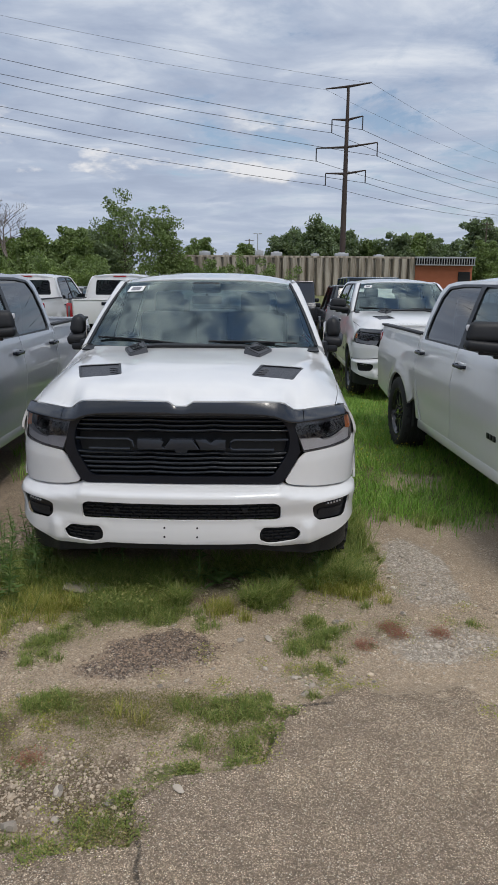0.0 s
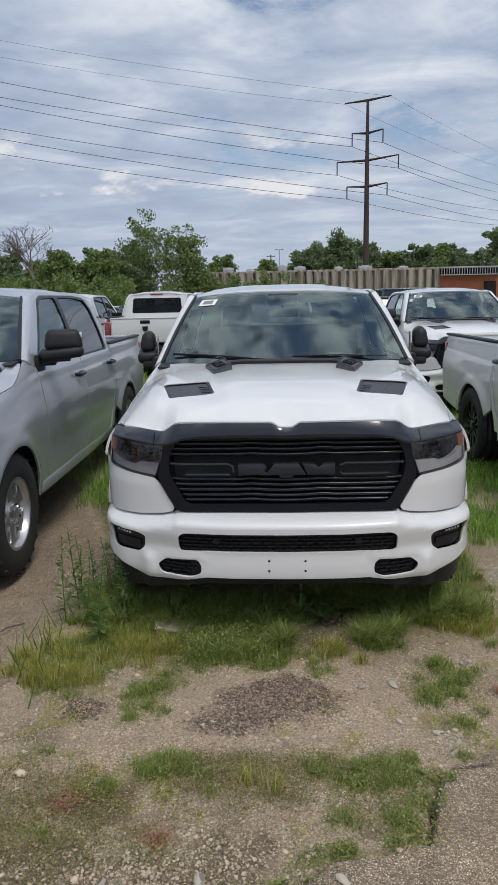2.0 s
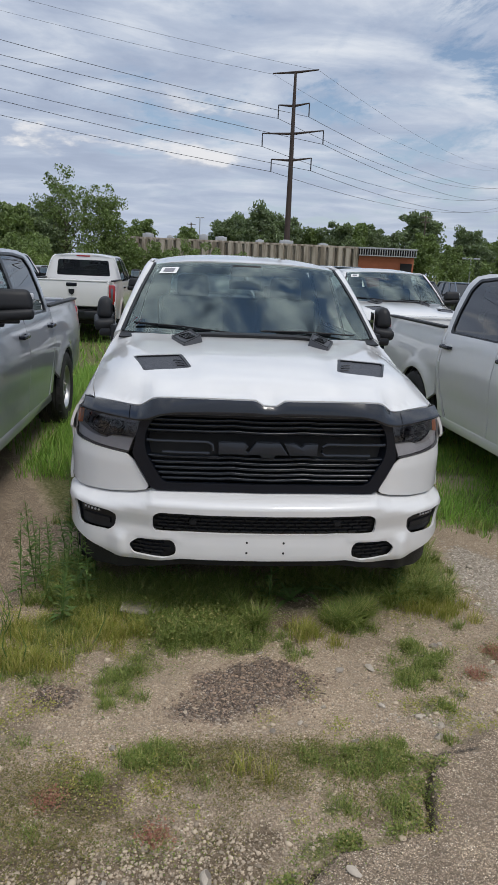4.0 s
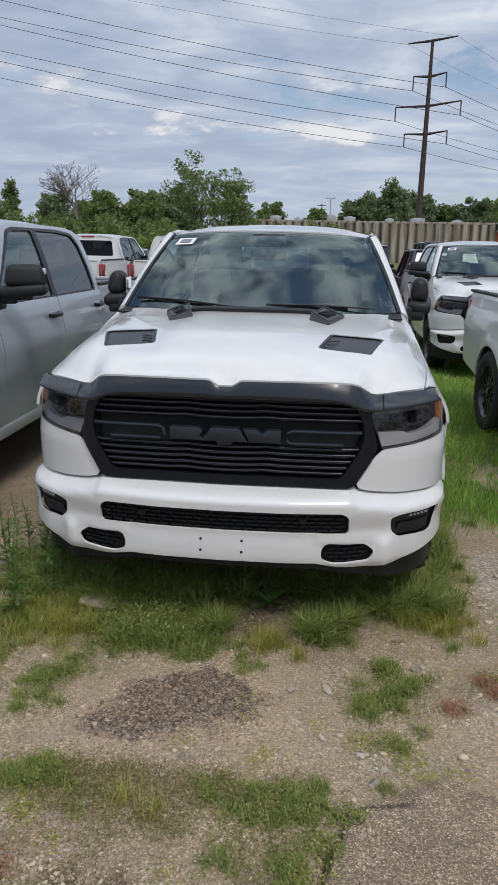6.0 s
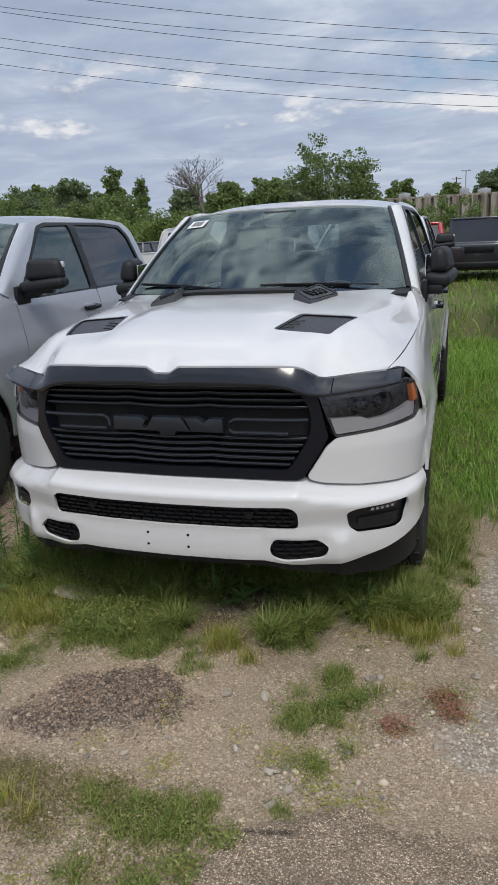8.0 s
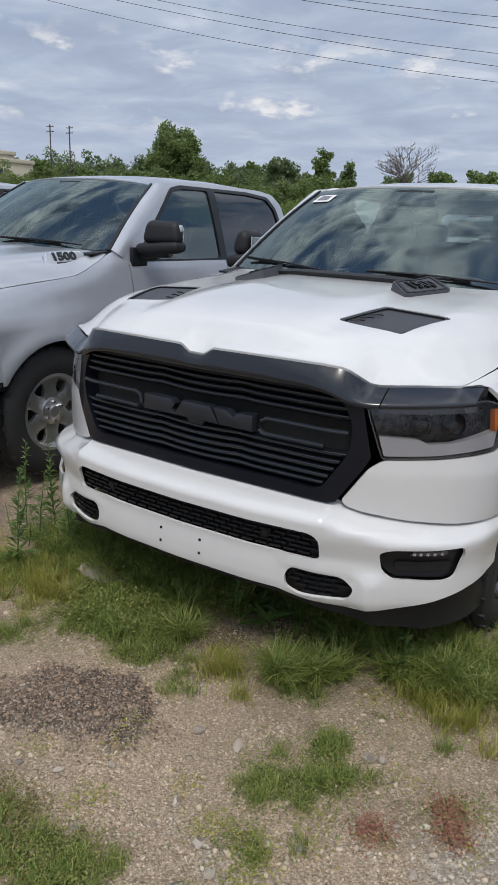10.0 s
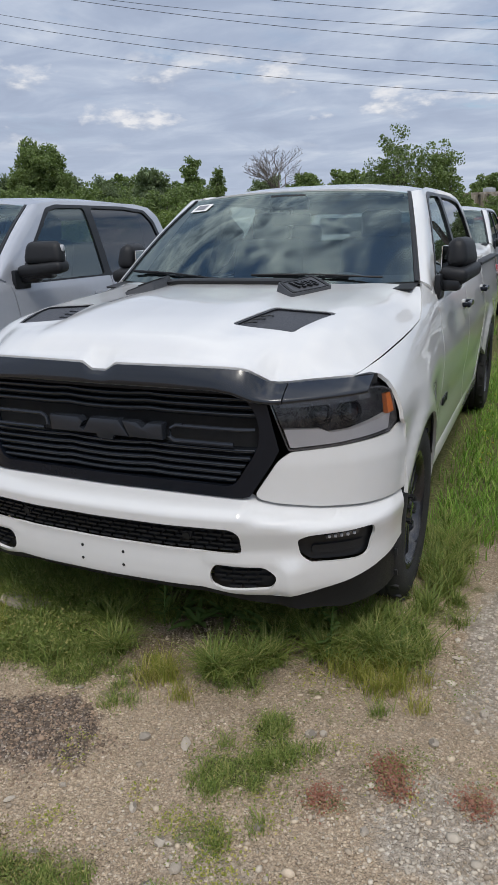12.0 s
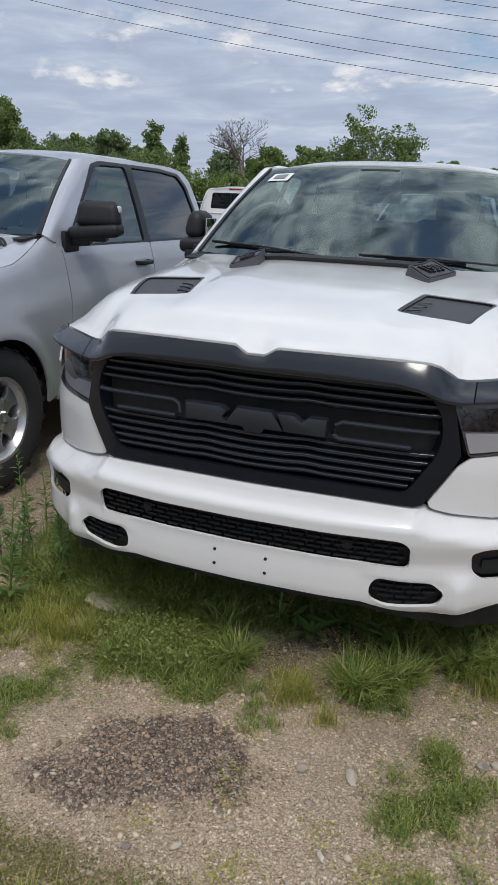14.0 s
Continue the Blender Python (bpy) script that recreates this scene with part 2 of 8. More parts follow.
def inside(p, poly):
    x, y = p
    hit = False
    j = len(poly) - 1
    for i in range(len(poly)):
        xi, yi = poly[i]
        xj, yj = poly[j]
        if (yi > y) != (yj > y) and x < (xj - xi) * (y - yi) / (yj - yi) + xi:
            hit = not hit
        j = i
    return hit


def dense(poly, step):
    res = []
    for (ax, ay), (bx, by) in zip(poly, poly[1:] + poly[:1]):
        k = max(1, int(math.hypot(bx - ax, by - ay) / step + 0.5))
        res += [(ax + (bx - ax) * i / k, ay + (by - ay) * i / k) for i in range(k)]
    return res


def rounded(poly, r, k=4):
    """The polygon with its corners rounded by about r."""
    res = []
    n = len(poly)
    for i in range(n):
        p, a, b = Vector(poly[i]), Vector(poly[i - 1]), Vector(poly[(i + 1) % n])
        da, db = a - p, b - p
        ra, rb = min(r, da.length * 0.48), min(r, db.length * 0.48)
        s, e = p + da.normalized() * ra, p + db.normalized() * rb
        for j in range(k + 1):
            t = j / k
            q = s * (1 - t) ** 2 + p * 2 * t * (1 - t) + e * t * t
            res.append((q.x, q.y))
    return res


def panel(name, outline, fn, material, parent, out=(0, 0, 1), holes=(), step=0.05, thick=0.014, label="", step2=None):
    """A curved sheet with thickness: a flat outline with holes, meshed and laid over the surface fn(u, v)."""
    loops = [dense(list(outline), step)] + [dense(list(h), step) for h in holes]
    pts, edges = [], []
    for lp in loops:
        o = len(pts)
        pts += lp
        edges += [(o + i, o + (i + 1) % len(lp)) for i in range(len(lp))]
    border = np.array(pts)
    us, vs = border[:, 0], border[:, 1]
    sv = step2 or step
    for u in np.arange(us.min() + step * 0.5, us.max(), step):
        for v in np.arange(vs.min() + sv * 0.5, vs.max(), sv):
            if inside((u, v), loops[0]) and not any(inside((u, v), h) for h in loops[1:]):
                if np.min((us - u) ** 2 + (vs - v) ** 2) > (0.4 * min(step, sv)) ** 2:
                    pts.append((u, v))
    vv, _, ff, _, _, _ = delaunay_2d_cdt([Vector(p) for p in pts], edges, [], 0, 1e-6)
    faces = []
    for f in ff:
        c = sum((vv[i] for i in f), Vector((0, 0))) / len(f)
        if inside(c, loops[0]) and not any(inside(c, h) for h in loops[1:]):
            faces.append(tuple(f))
    verts = [Vector(fn(p.x, p.y)) for p in vv]
    e, normals = 0.006, []
    for p in vv:
        du = Vector(fn(p.x + e, p.y)) - Vector(fn(p.x - e, p.y))
        dv = Vector(fn(p.x, p.y + e)) - Vector(fn(p.x, p.y - e))
        normals.append(du.cross(dv))
    return sheet(name, verts, faces, material, parent, out, thick, label, normals)


def sheet(name, verts, faces, material, parent, out=(0, 0, 1), thick=0.014, label="", exact=None):
    verts = [Vector(v) for v in verts]
    normals = [Vector((0, 0, 0)) for _ in verts]
    total = Vector((0, 0, 0))
    for f in faces:
        n = (verts[f[1]] - verts[f[0]]).cross(verts[f[2]] - verts[f[0]])
        if len(f) == 4:
            n = (verts[f[2]] - verts[f[0]]).cross(verts[f[3]] - verts[f[1]])
        total += n
        for i in f:
            normals[i] += n
    if total.dot(Vector(out)) < 0:
        faces = [tuple(reversed(f)) for f in faces]
        normals = [-n for n in normals]
    if exact:
        normals = [n if q.length < 1e-9 else q * (1 if q.dot(n) > 0 else -1) for n, q in zip(normals, exact)]
    normals = [n.normalized() if n.length > 1e-14 else Vector(out).normalized() for n in normals]
    shading = list(normals)
    nf = len(faces)
    if thick:
        count = {}
        for f in faces:
            for a, b in zip(f, f[1:] + f[:1]):
                k = (min(a, b), max(a, b))
                count[k] = None if k in count else (a, b)
        back = [v - n * thick for v, n in zip(verts, normals)]
        shading += [-n for n in normals]
        nv = len(verts)
        verts = verts + back
        faces = list(faces) + [tuple(i + nv for i in reversed(f)) for f in faces]
        nf = len(faces)
        for e in count.values():
            if e:
                a, b = e
                o = len(verts)
                verts += [verts[a], verts[a + nv], verts[b + nv], verts[b]]
                faces.append((o, o + 1, o + 2, o + 3))
                rn = (verts[o + 1] - verts[o]).cross(verts[o + 3] - verts[o])
                shading += [rn.normalized() if rn.length > 1e-14 else normals[a]] * 4
    me = mesh_of(name, verts, faces, material)
    if exact:
        me.normals_split_custom_set_from_vertices([tuple(n) for n in shading])
    elif thick:
        flags = [True] * nf + [False] * (len(faces) - nf)
        me.polygons.foreach_set("use_smooth", flags)
    return link(name, me, parent, label)


def grid_sheet(name, fn, nu, nv, material, parent, out=(0, 0, 1), thick=0.014, label=""):
    verts = [fn(i / nu, j / nv) for j in range(nv + 1) for i in range(nu + 1)]
    w = nu + 1
    faces = [(j * w + i, j * w + i + 1, (j + 1) * w + i + 1, (j + 1) * w + i) for j in range(nv) for i in range(nu)]
    return sheet(name, verts, faces, material, parent, out, thick, label)


def box_bm(sx, sy, sz, at=(0, 0, 0), bevel=0.0, seg=2, rot=None, taper=None):
    bm = bmesh.new()
    bmesh.ops.create_cube(bm, size=1)
    for v in bm.verts:
        v.co = Vector((v.co.x * sx, v.co.y * sy, v.co.z * sz))
        if taper and v.co.z > 0:
            v.co.x *= taper[0]
            v.co.y *= taper[1]
    if bevel:
        bmesh.ops.bevel(bm, geom=bm.edges[:], offset=bevel, segments=seg, profile=0.5, affect="EDGES")
    m = Matrix.Translation(at) @ (Euler([radians(a) for a in rot]).to_matrix().to_4x4() if rot else Matrix.Identity(4))
    bm.transform(m)
    return bm


def merge(*bms):
    res = bms[0]
    for b in bms[1:]:
        me = bpy.data.meshes.new("tmp")
        b.to_mesh(me)
        b.free()
        res.from_mesh(me)
        bpy.data.meshes.remove(me)
    return res


def prism_bm(poly, depth, place=Matrix.Identity(4), bevel=0.0):
    """A polygon in x, z drawn out along y by depth, its front at y = 0."""
    bm = bmesh.new()
    a = [bm.verts.new((x, 0, z)) for x, z in poly]
    b = [bm.verts.new((x, depth, z)) for x, z in poly]
    bm.faces.new(a)
    bm.faces.new(list(reversed(b)))
    for i in range(len(poly)):
        j = (i + 1) % len(poly)
        bm.faces.new((a[i], b[i], b[j], a[j]))
    bmesh.ops.recalc_face_normals(bm, faces=bm.faces)
    if bevel:
        bmesh.ops.bevel(bm, geom=[e for e in bm.edges if all(v.co.y < depth * 0.5 for v in e.verts)], offset=bevel, segments=2, profile=0.5, affect="EDGES")
    bm.transform(place)
    return bm


def lathe_bm(profile, n, centre=(0, 0, 0), closed=False):
    """A profile of (radius, x) turned round the x axis through centre."""
    bm = bmesh.new()
    rings = []
    for i in range(n):
        a = 2 * math.pi * i / n
        rings.append([bm.verts.new((centre[0] + x, centre[1] + r * math.cos(a), centre[2] + r * math.sin(a))) for r, x in profile])
    k = len(profile)
    for i in range(n):
        p, q = rings[i], rings[(i + 1) % n]
        for j in range(k if closed else k - 1):
            j2 = (j + 1) % k
            bm.faces.new((p[j], p[j2], q[j2], q[j]))
    return bm


def tube_bm(points, radius, n=8, radii=None):
    bm = bmesh.new()
    rings = []
    pts = [Vector(p) for p in points]
    for i, p in enumerate(pts):
        d = (pts[min(i + 1, len(pts) - 1)] - pts[max(i - 1, 0)]).normalized()
        s = d.cross(Vector((0, 0, 1)) if abs(d.z) < 0.9 else Vector((1, 0, 0))).normalized()
        t = s.cross(d)
        r = radii[i] if radii else radius
        rings.append([bm.verts.new(p + (s * math.cos(2 * math.pi * k / n) + t * math.sin(2 * math.pi * k / n)) * r) for k in range(n)])
    for a, b in zip(rings, rings[1:]):
        for k in range(n):
            bm.faces.new((a[k], a[(k + 1) % n], b[(k + 1) % n], b[k]))
    bm.faces.new(list(reversed(rings[0])))
    bm.faces.new(rings[-1])
    return bm

# ---- the pickup truck: nose at y = 0 looking along -y, ground at z = 0 ----
AXLE_F, AXLE_R, HUB_Z, TYRE_R = 0.98, 4.65, 0.405, 0.41
SIDE = [(0.30, 0.955), (0.42, 0.985), (0.6, 1.0), (0.8, 1.012), (0.98, 1.02), (1.06, 1.008), (1.16, 0.992), (1.24, 0.975), (1.30, 0.957), (1.34, 0.93), (1.40, 0.885)]
SHUT = [(0.36, 1.143), (0.6, 1.168), (0.9, 1.197), (1.256, 1.226), (1.45, 1.30), (1.64, 1.372), (1.80, 1.385)]
SHUT_X = [(0.36, 0.889), (0.6, 0.930), (0.9, 0.954), (1.256, 0.964), (1.45, 0.935), (1.64, 0.893), (1.80, 0.885)]
GLASSHOUSE = [(1.26, 0.965), (1.31, 0.945), (1.5, 0.888), (1.7, 0.818), (1.80, 0.778), (1.88, 0.728)]
RIDGE = [(0.08, 1.205), (0.13, 1.245), (0.2, 1.280), (0.30, 1.306), (0.42, 1.328), (0.6, 1.349), (0.75, 1.362), (0.95, 1.373), (1.2, 1.384), (1.5, 1.393)]
FALL = [(0, 0), (0.28, 0.002), (0.34, 0.006), (0.40, 0.016), (0.50, 0.022), (0.70, 0.030), (0.78, 0.050), (0.86, 0.092), (0.95, 0.16), (1.0, 0.21)]
LIP = [(0, 0.084, 1.177), (0.030, 0.084, 1.177), (0.072, 0.087, 1.203), (0.30, 0.096, 1.204), (0.48, 0.114, 1.202), (0.55, 0.131, 1.197), (0.578, 0.142, 1.188), (0.635, 0.190, 1.145), (0.66, 0.204, 1.141), (0.70, 0.226, 1.142), (0.75, 0.262, 1.144), (0.889, 0.362, 1.147), (0.945, 0.43, 1.146), (0.972, 0.49, 1.138), (0.99, 0.535, 1.118)]
SIDE, SHUT, SHUT_X, RIDGE, FALL = eased(SIDE, 0.05), eased(SHUT, 0.12), eased(SHUT_X, 0.12), eased(RIDGE, 0.10), eased(FALL, 0.05)
BUMPER = [(0, 0.0), (0.3, 0.010), (0.56, 0.045), (0.76, 0.132), (0.90, 0.225), (0.98, 0.315), (1.022, 0.41), (1.040, 0.545)]
CHEEK = [(0, 0.10), (0.55, 0.118), (0.66, 0.155), (0.76, 0.212), (0.89, 0.305), (0.972, 0.39), (1.020, 0.48), (1.042, 0.58)]


def flare(y, z):
    f = 0.0
    for ya in (AXLE_F, AXLE_R):
        d = math.hypot(y - ya, z - HUB_Z)
        f += 0.030 * math.exp(-(((d - 0.47) / 0.075) ** 2))
    return f


def half_width(y, z):
    w = interp(SIDE, z) + flare(y, z)
    if y < AXLE_F:
        w -= 0.02 * (AXLE_F - y) ** 2
    w += 0.026 * (1 - smooth(1.05, 1.70, y)) * (1 - smooth(0.95, 1.12, z))
    if y > 5.2:
        w -= 0.05 * (y - 5.2) ** 2
    # pressed line over the arches and a soft hollow in the doors
    w -= 0.010 * math.exp(-(((z - 0.66) / 0.10) ** 2)) * smooth(1.55, 1.9, y) * (1 - smooth(3.7, 4.1, y))
    return w


def fender_x(y, z):
    zs = interp(SHUT, y)
    k = max(0.0, 1 - (zs - z) / 0.12)
    return half_width(y, z) - (half_width(y, zs) - interp(SHUT_X, y)) * k ** 2.2


def lip_y(x):
    return float(np.interp(abs(x), [p[0] for p in LIP], [p[1] for p in LIP]))


def lip_z(x):
    return float(np.interp(abs(x), [p[0] for p in LIP], [p[2] for p in LIP]))


def hood_z(x, y):
    zc = interp(RIDGE, y)
    k = (zc - interp(SHUT, y)) / interp(FALL, interp(SHUT_X, y))
    z = zc - interp(FALL, abs(x)) * k
    e = lip_y(x)
    s = min(1.0, max(0.0, (y - e) / (0.15 + 0.15 * smooth(0.36, 0.60, abs(x)))))
    return lip_z(x) + (z - lip_z(x)) * (1 - (1 - s) ** 2.6)


def roof_z(x, y):
    zr = interp([(2.10, 1.852), (2.3, 1.880), (2.6, 1.910), (2.9, 1.925), (3.3, 1.927), (3.7, 1.915), (4.08, 1.880)], y)
    return zr - 0.062 * (abs(x) / 0.72) ** 3


def screen_at(u, v):
    """The windscreen: u from -1 to 1 across, v from 0 at the base to 1 at the roof."""
    x = u * (0.885 + (0.70 - 0.885) * v)
    y = (1.37 + 0.27 * u * u) * (1 - v) + (2.19 + 0.11 * u * u) * v
    z = 1.375 * (1 - v) + (1.862 - 0.028 * u * u) * v + 0.025 * math.sin(math.pi * v)
    return Vector((x, y, z))


class Arc:
    """A plan curve of (x, y) run along by its length."""

    def __init__(self, pts):
        full = [(-x, y) for x, y in reversed(pts[1:])] + list(pts)
        self.x, self.y = np.array([p[0] for p in full]), np.array([p[1] for p in full])
        seg = np.hypot(np.diff(self.x), np.diff(self.y))
        self.s = np.concatenate(([0], np.cumsum(seg)))
        self.s -= self.s[len(self.s) // 2]

    def u(self, x):
        return float(np.interp(x, self.x, self.s))

    def at(self, u):
        return float(np.interp(u, self.s, self.x)), float(np.interp(u, self.s, self.y))


def smooth_arc(pts, n=60):
    """The plan curve with its corners eased."""
    x = np.linspace(0, pts[-1][0], 400)
    xs, ys = [p[0] for p in pts], [p[1] for p in pts]
    s = np.concatenate(([0], np.cumsum(np.hypot(np.diff(xs), np.diff(ys)))))
    q = np.linspace(0, s[-1], n)
    fx, fy = np.interp(q, s, xs), np.interp(q, s, ys)
    for _ in range(4):
        fx[1:-1] = (fx[:-2] + 2 * fx[1:-1] + fx[2:]) / 4
        fy[1:-1] = (fy[:-2] + 2 * fy[1:-1] + fy[2:]) / 4
    fy[0] = fy[1]
    return Arc(list(zip(fx, fy)))


BUMP_ARC, CHEEK_ARC = smooth_arc(BUMPER), smooth_arc(CHEEK)
BUMP_PROFILE = [(0.33, 0.06), (0.350, 0.022), (0.372, 0.002), (0.40, -0.006), (0.46, -0.006), (0.52, 0.0), (0.56, -0.006), (0.62, -0.022), (0.655, -0.024), (0.675, -0.015), (0.69, 0.010), (0.71, 0.05), (0.735, 0.11)]


BUMP_PROFILE = eased(BUMP_PROFILE, 0.025)
BUMP_TOP = [(0, 0.728), (0.57, 0.728), (0.60, 0.712), (0.66, 0.695), (0.80, 0.671), (0.94, 0.659), (1.04, 0.659)]


def bumper_at(u, z):
    x, y = BUMP_ARC.at(u)
    ax = abs(x)
    # raised horns round the small lower vents
    horn = 0.026 * math.exp(-(((ax - 0.735) / 0.045) ** 2)) * (1 - smooth(0.46, 0.54, z)) + 0.012 * math.exp(-(((z - 0.505) / 0.018) ** 2)) * smooth(0.40, 0.46, ax) * (1 - smooth(0.66, 0.74, ax))
    side = smooth(0.75, 1.0, ax)
    off = interp(BUMP_PROFILE, min(z, 0.64))
    d = Vector((-0.35 * math.copysign(1, x) * side, 1 - 0.5 * side, 0)).normalized()
    p = Vector((x, y, z)) + d * (off - horn)
    # the top rolls back under the grille and the cheeks
    k = max(0.0, (z - (interp(BUMP_TOP, ax) - 0.055)) / 0.055)
    if k:
        cx, cy = CHEEK_ARC.at(CHEEK_ARC.u(x))
        q = Vector((x * (1 - 0.02 * side), cy + 0.030, z))
        p = p.lerp(q, min(1.0, k) ** 2.2)
    return p


def cheek_at(u, z):
    x, y = CHEEK_ARC.at(u)
    off = interp([(0.62, 0.012), (0.68, 0.002), (0.76, 0.0), (0.85, 0.0), (0.90, 0.008), (1.0, 0.018), (1.15, 0.045)], z)
    side = smooth(0.75, 1.0, abs(x))
    return Vector((x - math.copysign(off * 0.8 * side, x), y + off * (1 - 0.5 * side), z))


def arch(ya, r, a0, a1, n=16):
    return [(ya + r * math.cos(radians(a0 + (a1 - a0) * i / n)), HUB_Z + r * math.sin(radians(a0 + (a1 - a0) * i / n))) for i in range(n + 1)]


def mirrored(poly):
    return [(-x, z) for x, z in reversed(poly)]


def wheel(parent, s, y, style):
    """A wheel with tyre, rim, spokes and hub; its outer face at x = 1.035."""
    cx = s * 0.893
    w = new("wheel")
    w.parent = parent
    w.location = (cx, y, HUB_Z)
    if s < 0:
        w.rotation_euler = (0, 0, math.pi)
    rim_r = 0.262 if style == "black" else 0.236
    prof = [(rim_r, -0.12), (rim_r + 0.03, -0.138), (TYRE_R - 0.06, -0.142), (TYRE_R - 0.02, -0.128), (TYRE_R - 0.003, -0.105)]
    for g in (-0.07, -0.023, 0.023, 0.07):
        prof += [(TYRE_R, g - 0.012), (TYRE_R - 0.009, g - 0.005), (TYRE_R - 0.009, g + 0.005), (TYRE_R, g + 0.012)]
    prof += [(TYRE_R - 0.003, 0.105), (TYRE_R - 0.02, 0.128), (TYRE_R - 0.06, 0.142), (rim_r + 0.03, 0.138), (rim_r, 0.12)]
    bm = lathe_bm(prof, 48)
    # shoulder blocks
    for i in range(48):
        if i % 2 == 0:
            a = 2 * math.pi * (i + 0.5) / 48
            for side in (-1, 1):
                b = box_bm(0.036, 0.030, 0.010, (side * 0.112, 0, 0), 0)
                b.transform(Matrix.Rotation(a, 4, "X") @ Matrix.Translation((0, 0, TYRE_R - 0.006)))
                bm = merge(bm, b)
    part("tyre", bm, M_RUBBER, w, "black rubber tyre with grooved tread")
    metal = M_RIMBLACK if style == "black" else M_SILVER
    rim = lathe_bm([(rim_r - 0.03, -0.11), (rim_r, -0.12), (rim_r + 0.004, -0.10), (rim_r - 0.04, -0.03), (rim_r - 0.03, 0.06), (rim_r - 0.012, 0.09), (rim_r + 0.006, 0.118), (rim_r + 0.010, 0.126), (rim_r - 0.008, 0.126), (rim_r - 0.022, 0.105), (rim_r - 0.03, 0.06)], 48)
    part("rim", rim, metal, w)
    part("brake_disc", lathe_bm([(0.05, 0.0), (0.17, 0.0), (0.17, 0.03), (0.05, 0.03)], 32), M_UNDER, w)
    R = rim_r - 0.018
    if style == "black":
        for i in range(6):
            for off in (-0.20, 0.20):
                a = 2 * math.pi * i / 6
                poly = [(0.055 * math.sin(off * 2.2) - 0.014, 0.05), (0.055 * math.sin(off * 2.2) + 0.014, 0.05), (R * math.sin(off) + 0.017, R * math.cos(off)), (R * math.sin(off) - 0.017, R * math.cos(off))]
                b = prism_bm([(p, q) for p, q in poly], 0.035, Matrix.Rotation(a, 4, "X") @ Matrix.Translation((0.098, 0, 0)) @ Matrix.Rotation(radians(90), 4, "Z"), 0.004)
                part("spoke", b, metal, w)
    else:
        for i in range(6):
            a = 2 * math.pi * i / 6
            h = 0.085
            poly = [(-0.048, 0.05), (0.048, 0.05), (0.056, 0.105), (0.046, 0.145), (0.056, 0.178), (0.085, 0.200), (0.112, R + 0.002), (-0.112, R + 0.002), (-0.085, 0.200), (-0.056, 0.178), (-0.046, 0.145), (-0.056, 0.105)]
            b = prism_bm(poly, 0.03, Matrix.Rotation(a, 4, "X") @ Matrix.Translation((h, 0, 0)) @ Matrix.Rotation(radians(90), 4, "Z"), 0.007)
            part("spoke", b, metal, w)
    part("hub", merge(lathe_bm([(0.0, 0.115), (0.035, 0.114), (0.045, 0.105), (0.085, 0.098), (0.09, 0.06)], 24)), metal, w)
    for i in range(6):
        a = 2 * math.pi * (i + 0.5) / 6
        b = lathe_bm([(0.0, 0.122), (0.010, 0.120), (0.011, 0.09)], 6, (0, 0.064 * math.cos(a), 0.064 * math.sin(a)))
        part("wheel_nut", b, M_CHROME if style != "black" else M_SATIN, w)
    return w


def lettering(text, size, depth, material, parent, m, label=""):
    cu = bpy.data.curves.new("lettering", "FONT")
    cu.body, cu.size, cu.extrude = text, size, depth
    cu.align_x, cu.align_y = "CENTER", "CENTER"
    cu.resolution_u = 3
    cu.materials.append(material)
    return link("lettering", cu, parent, label, m)


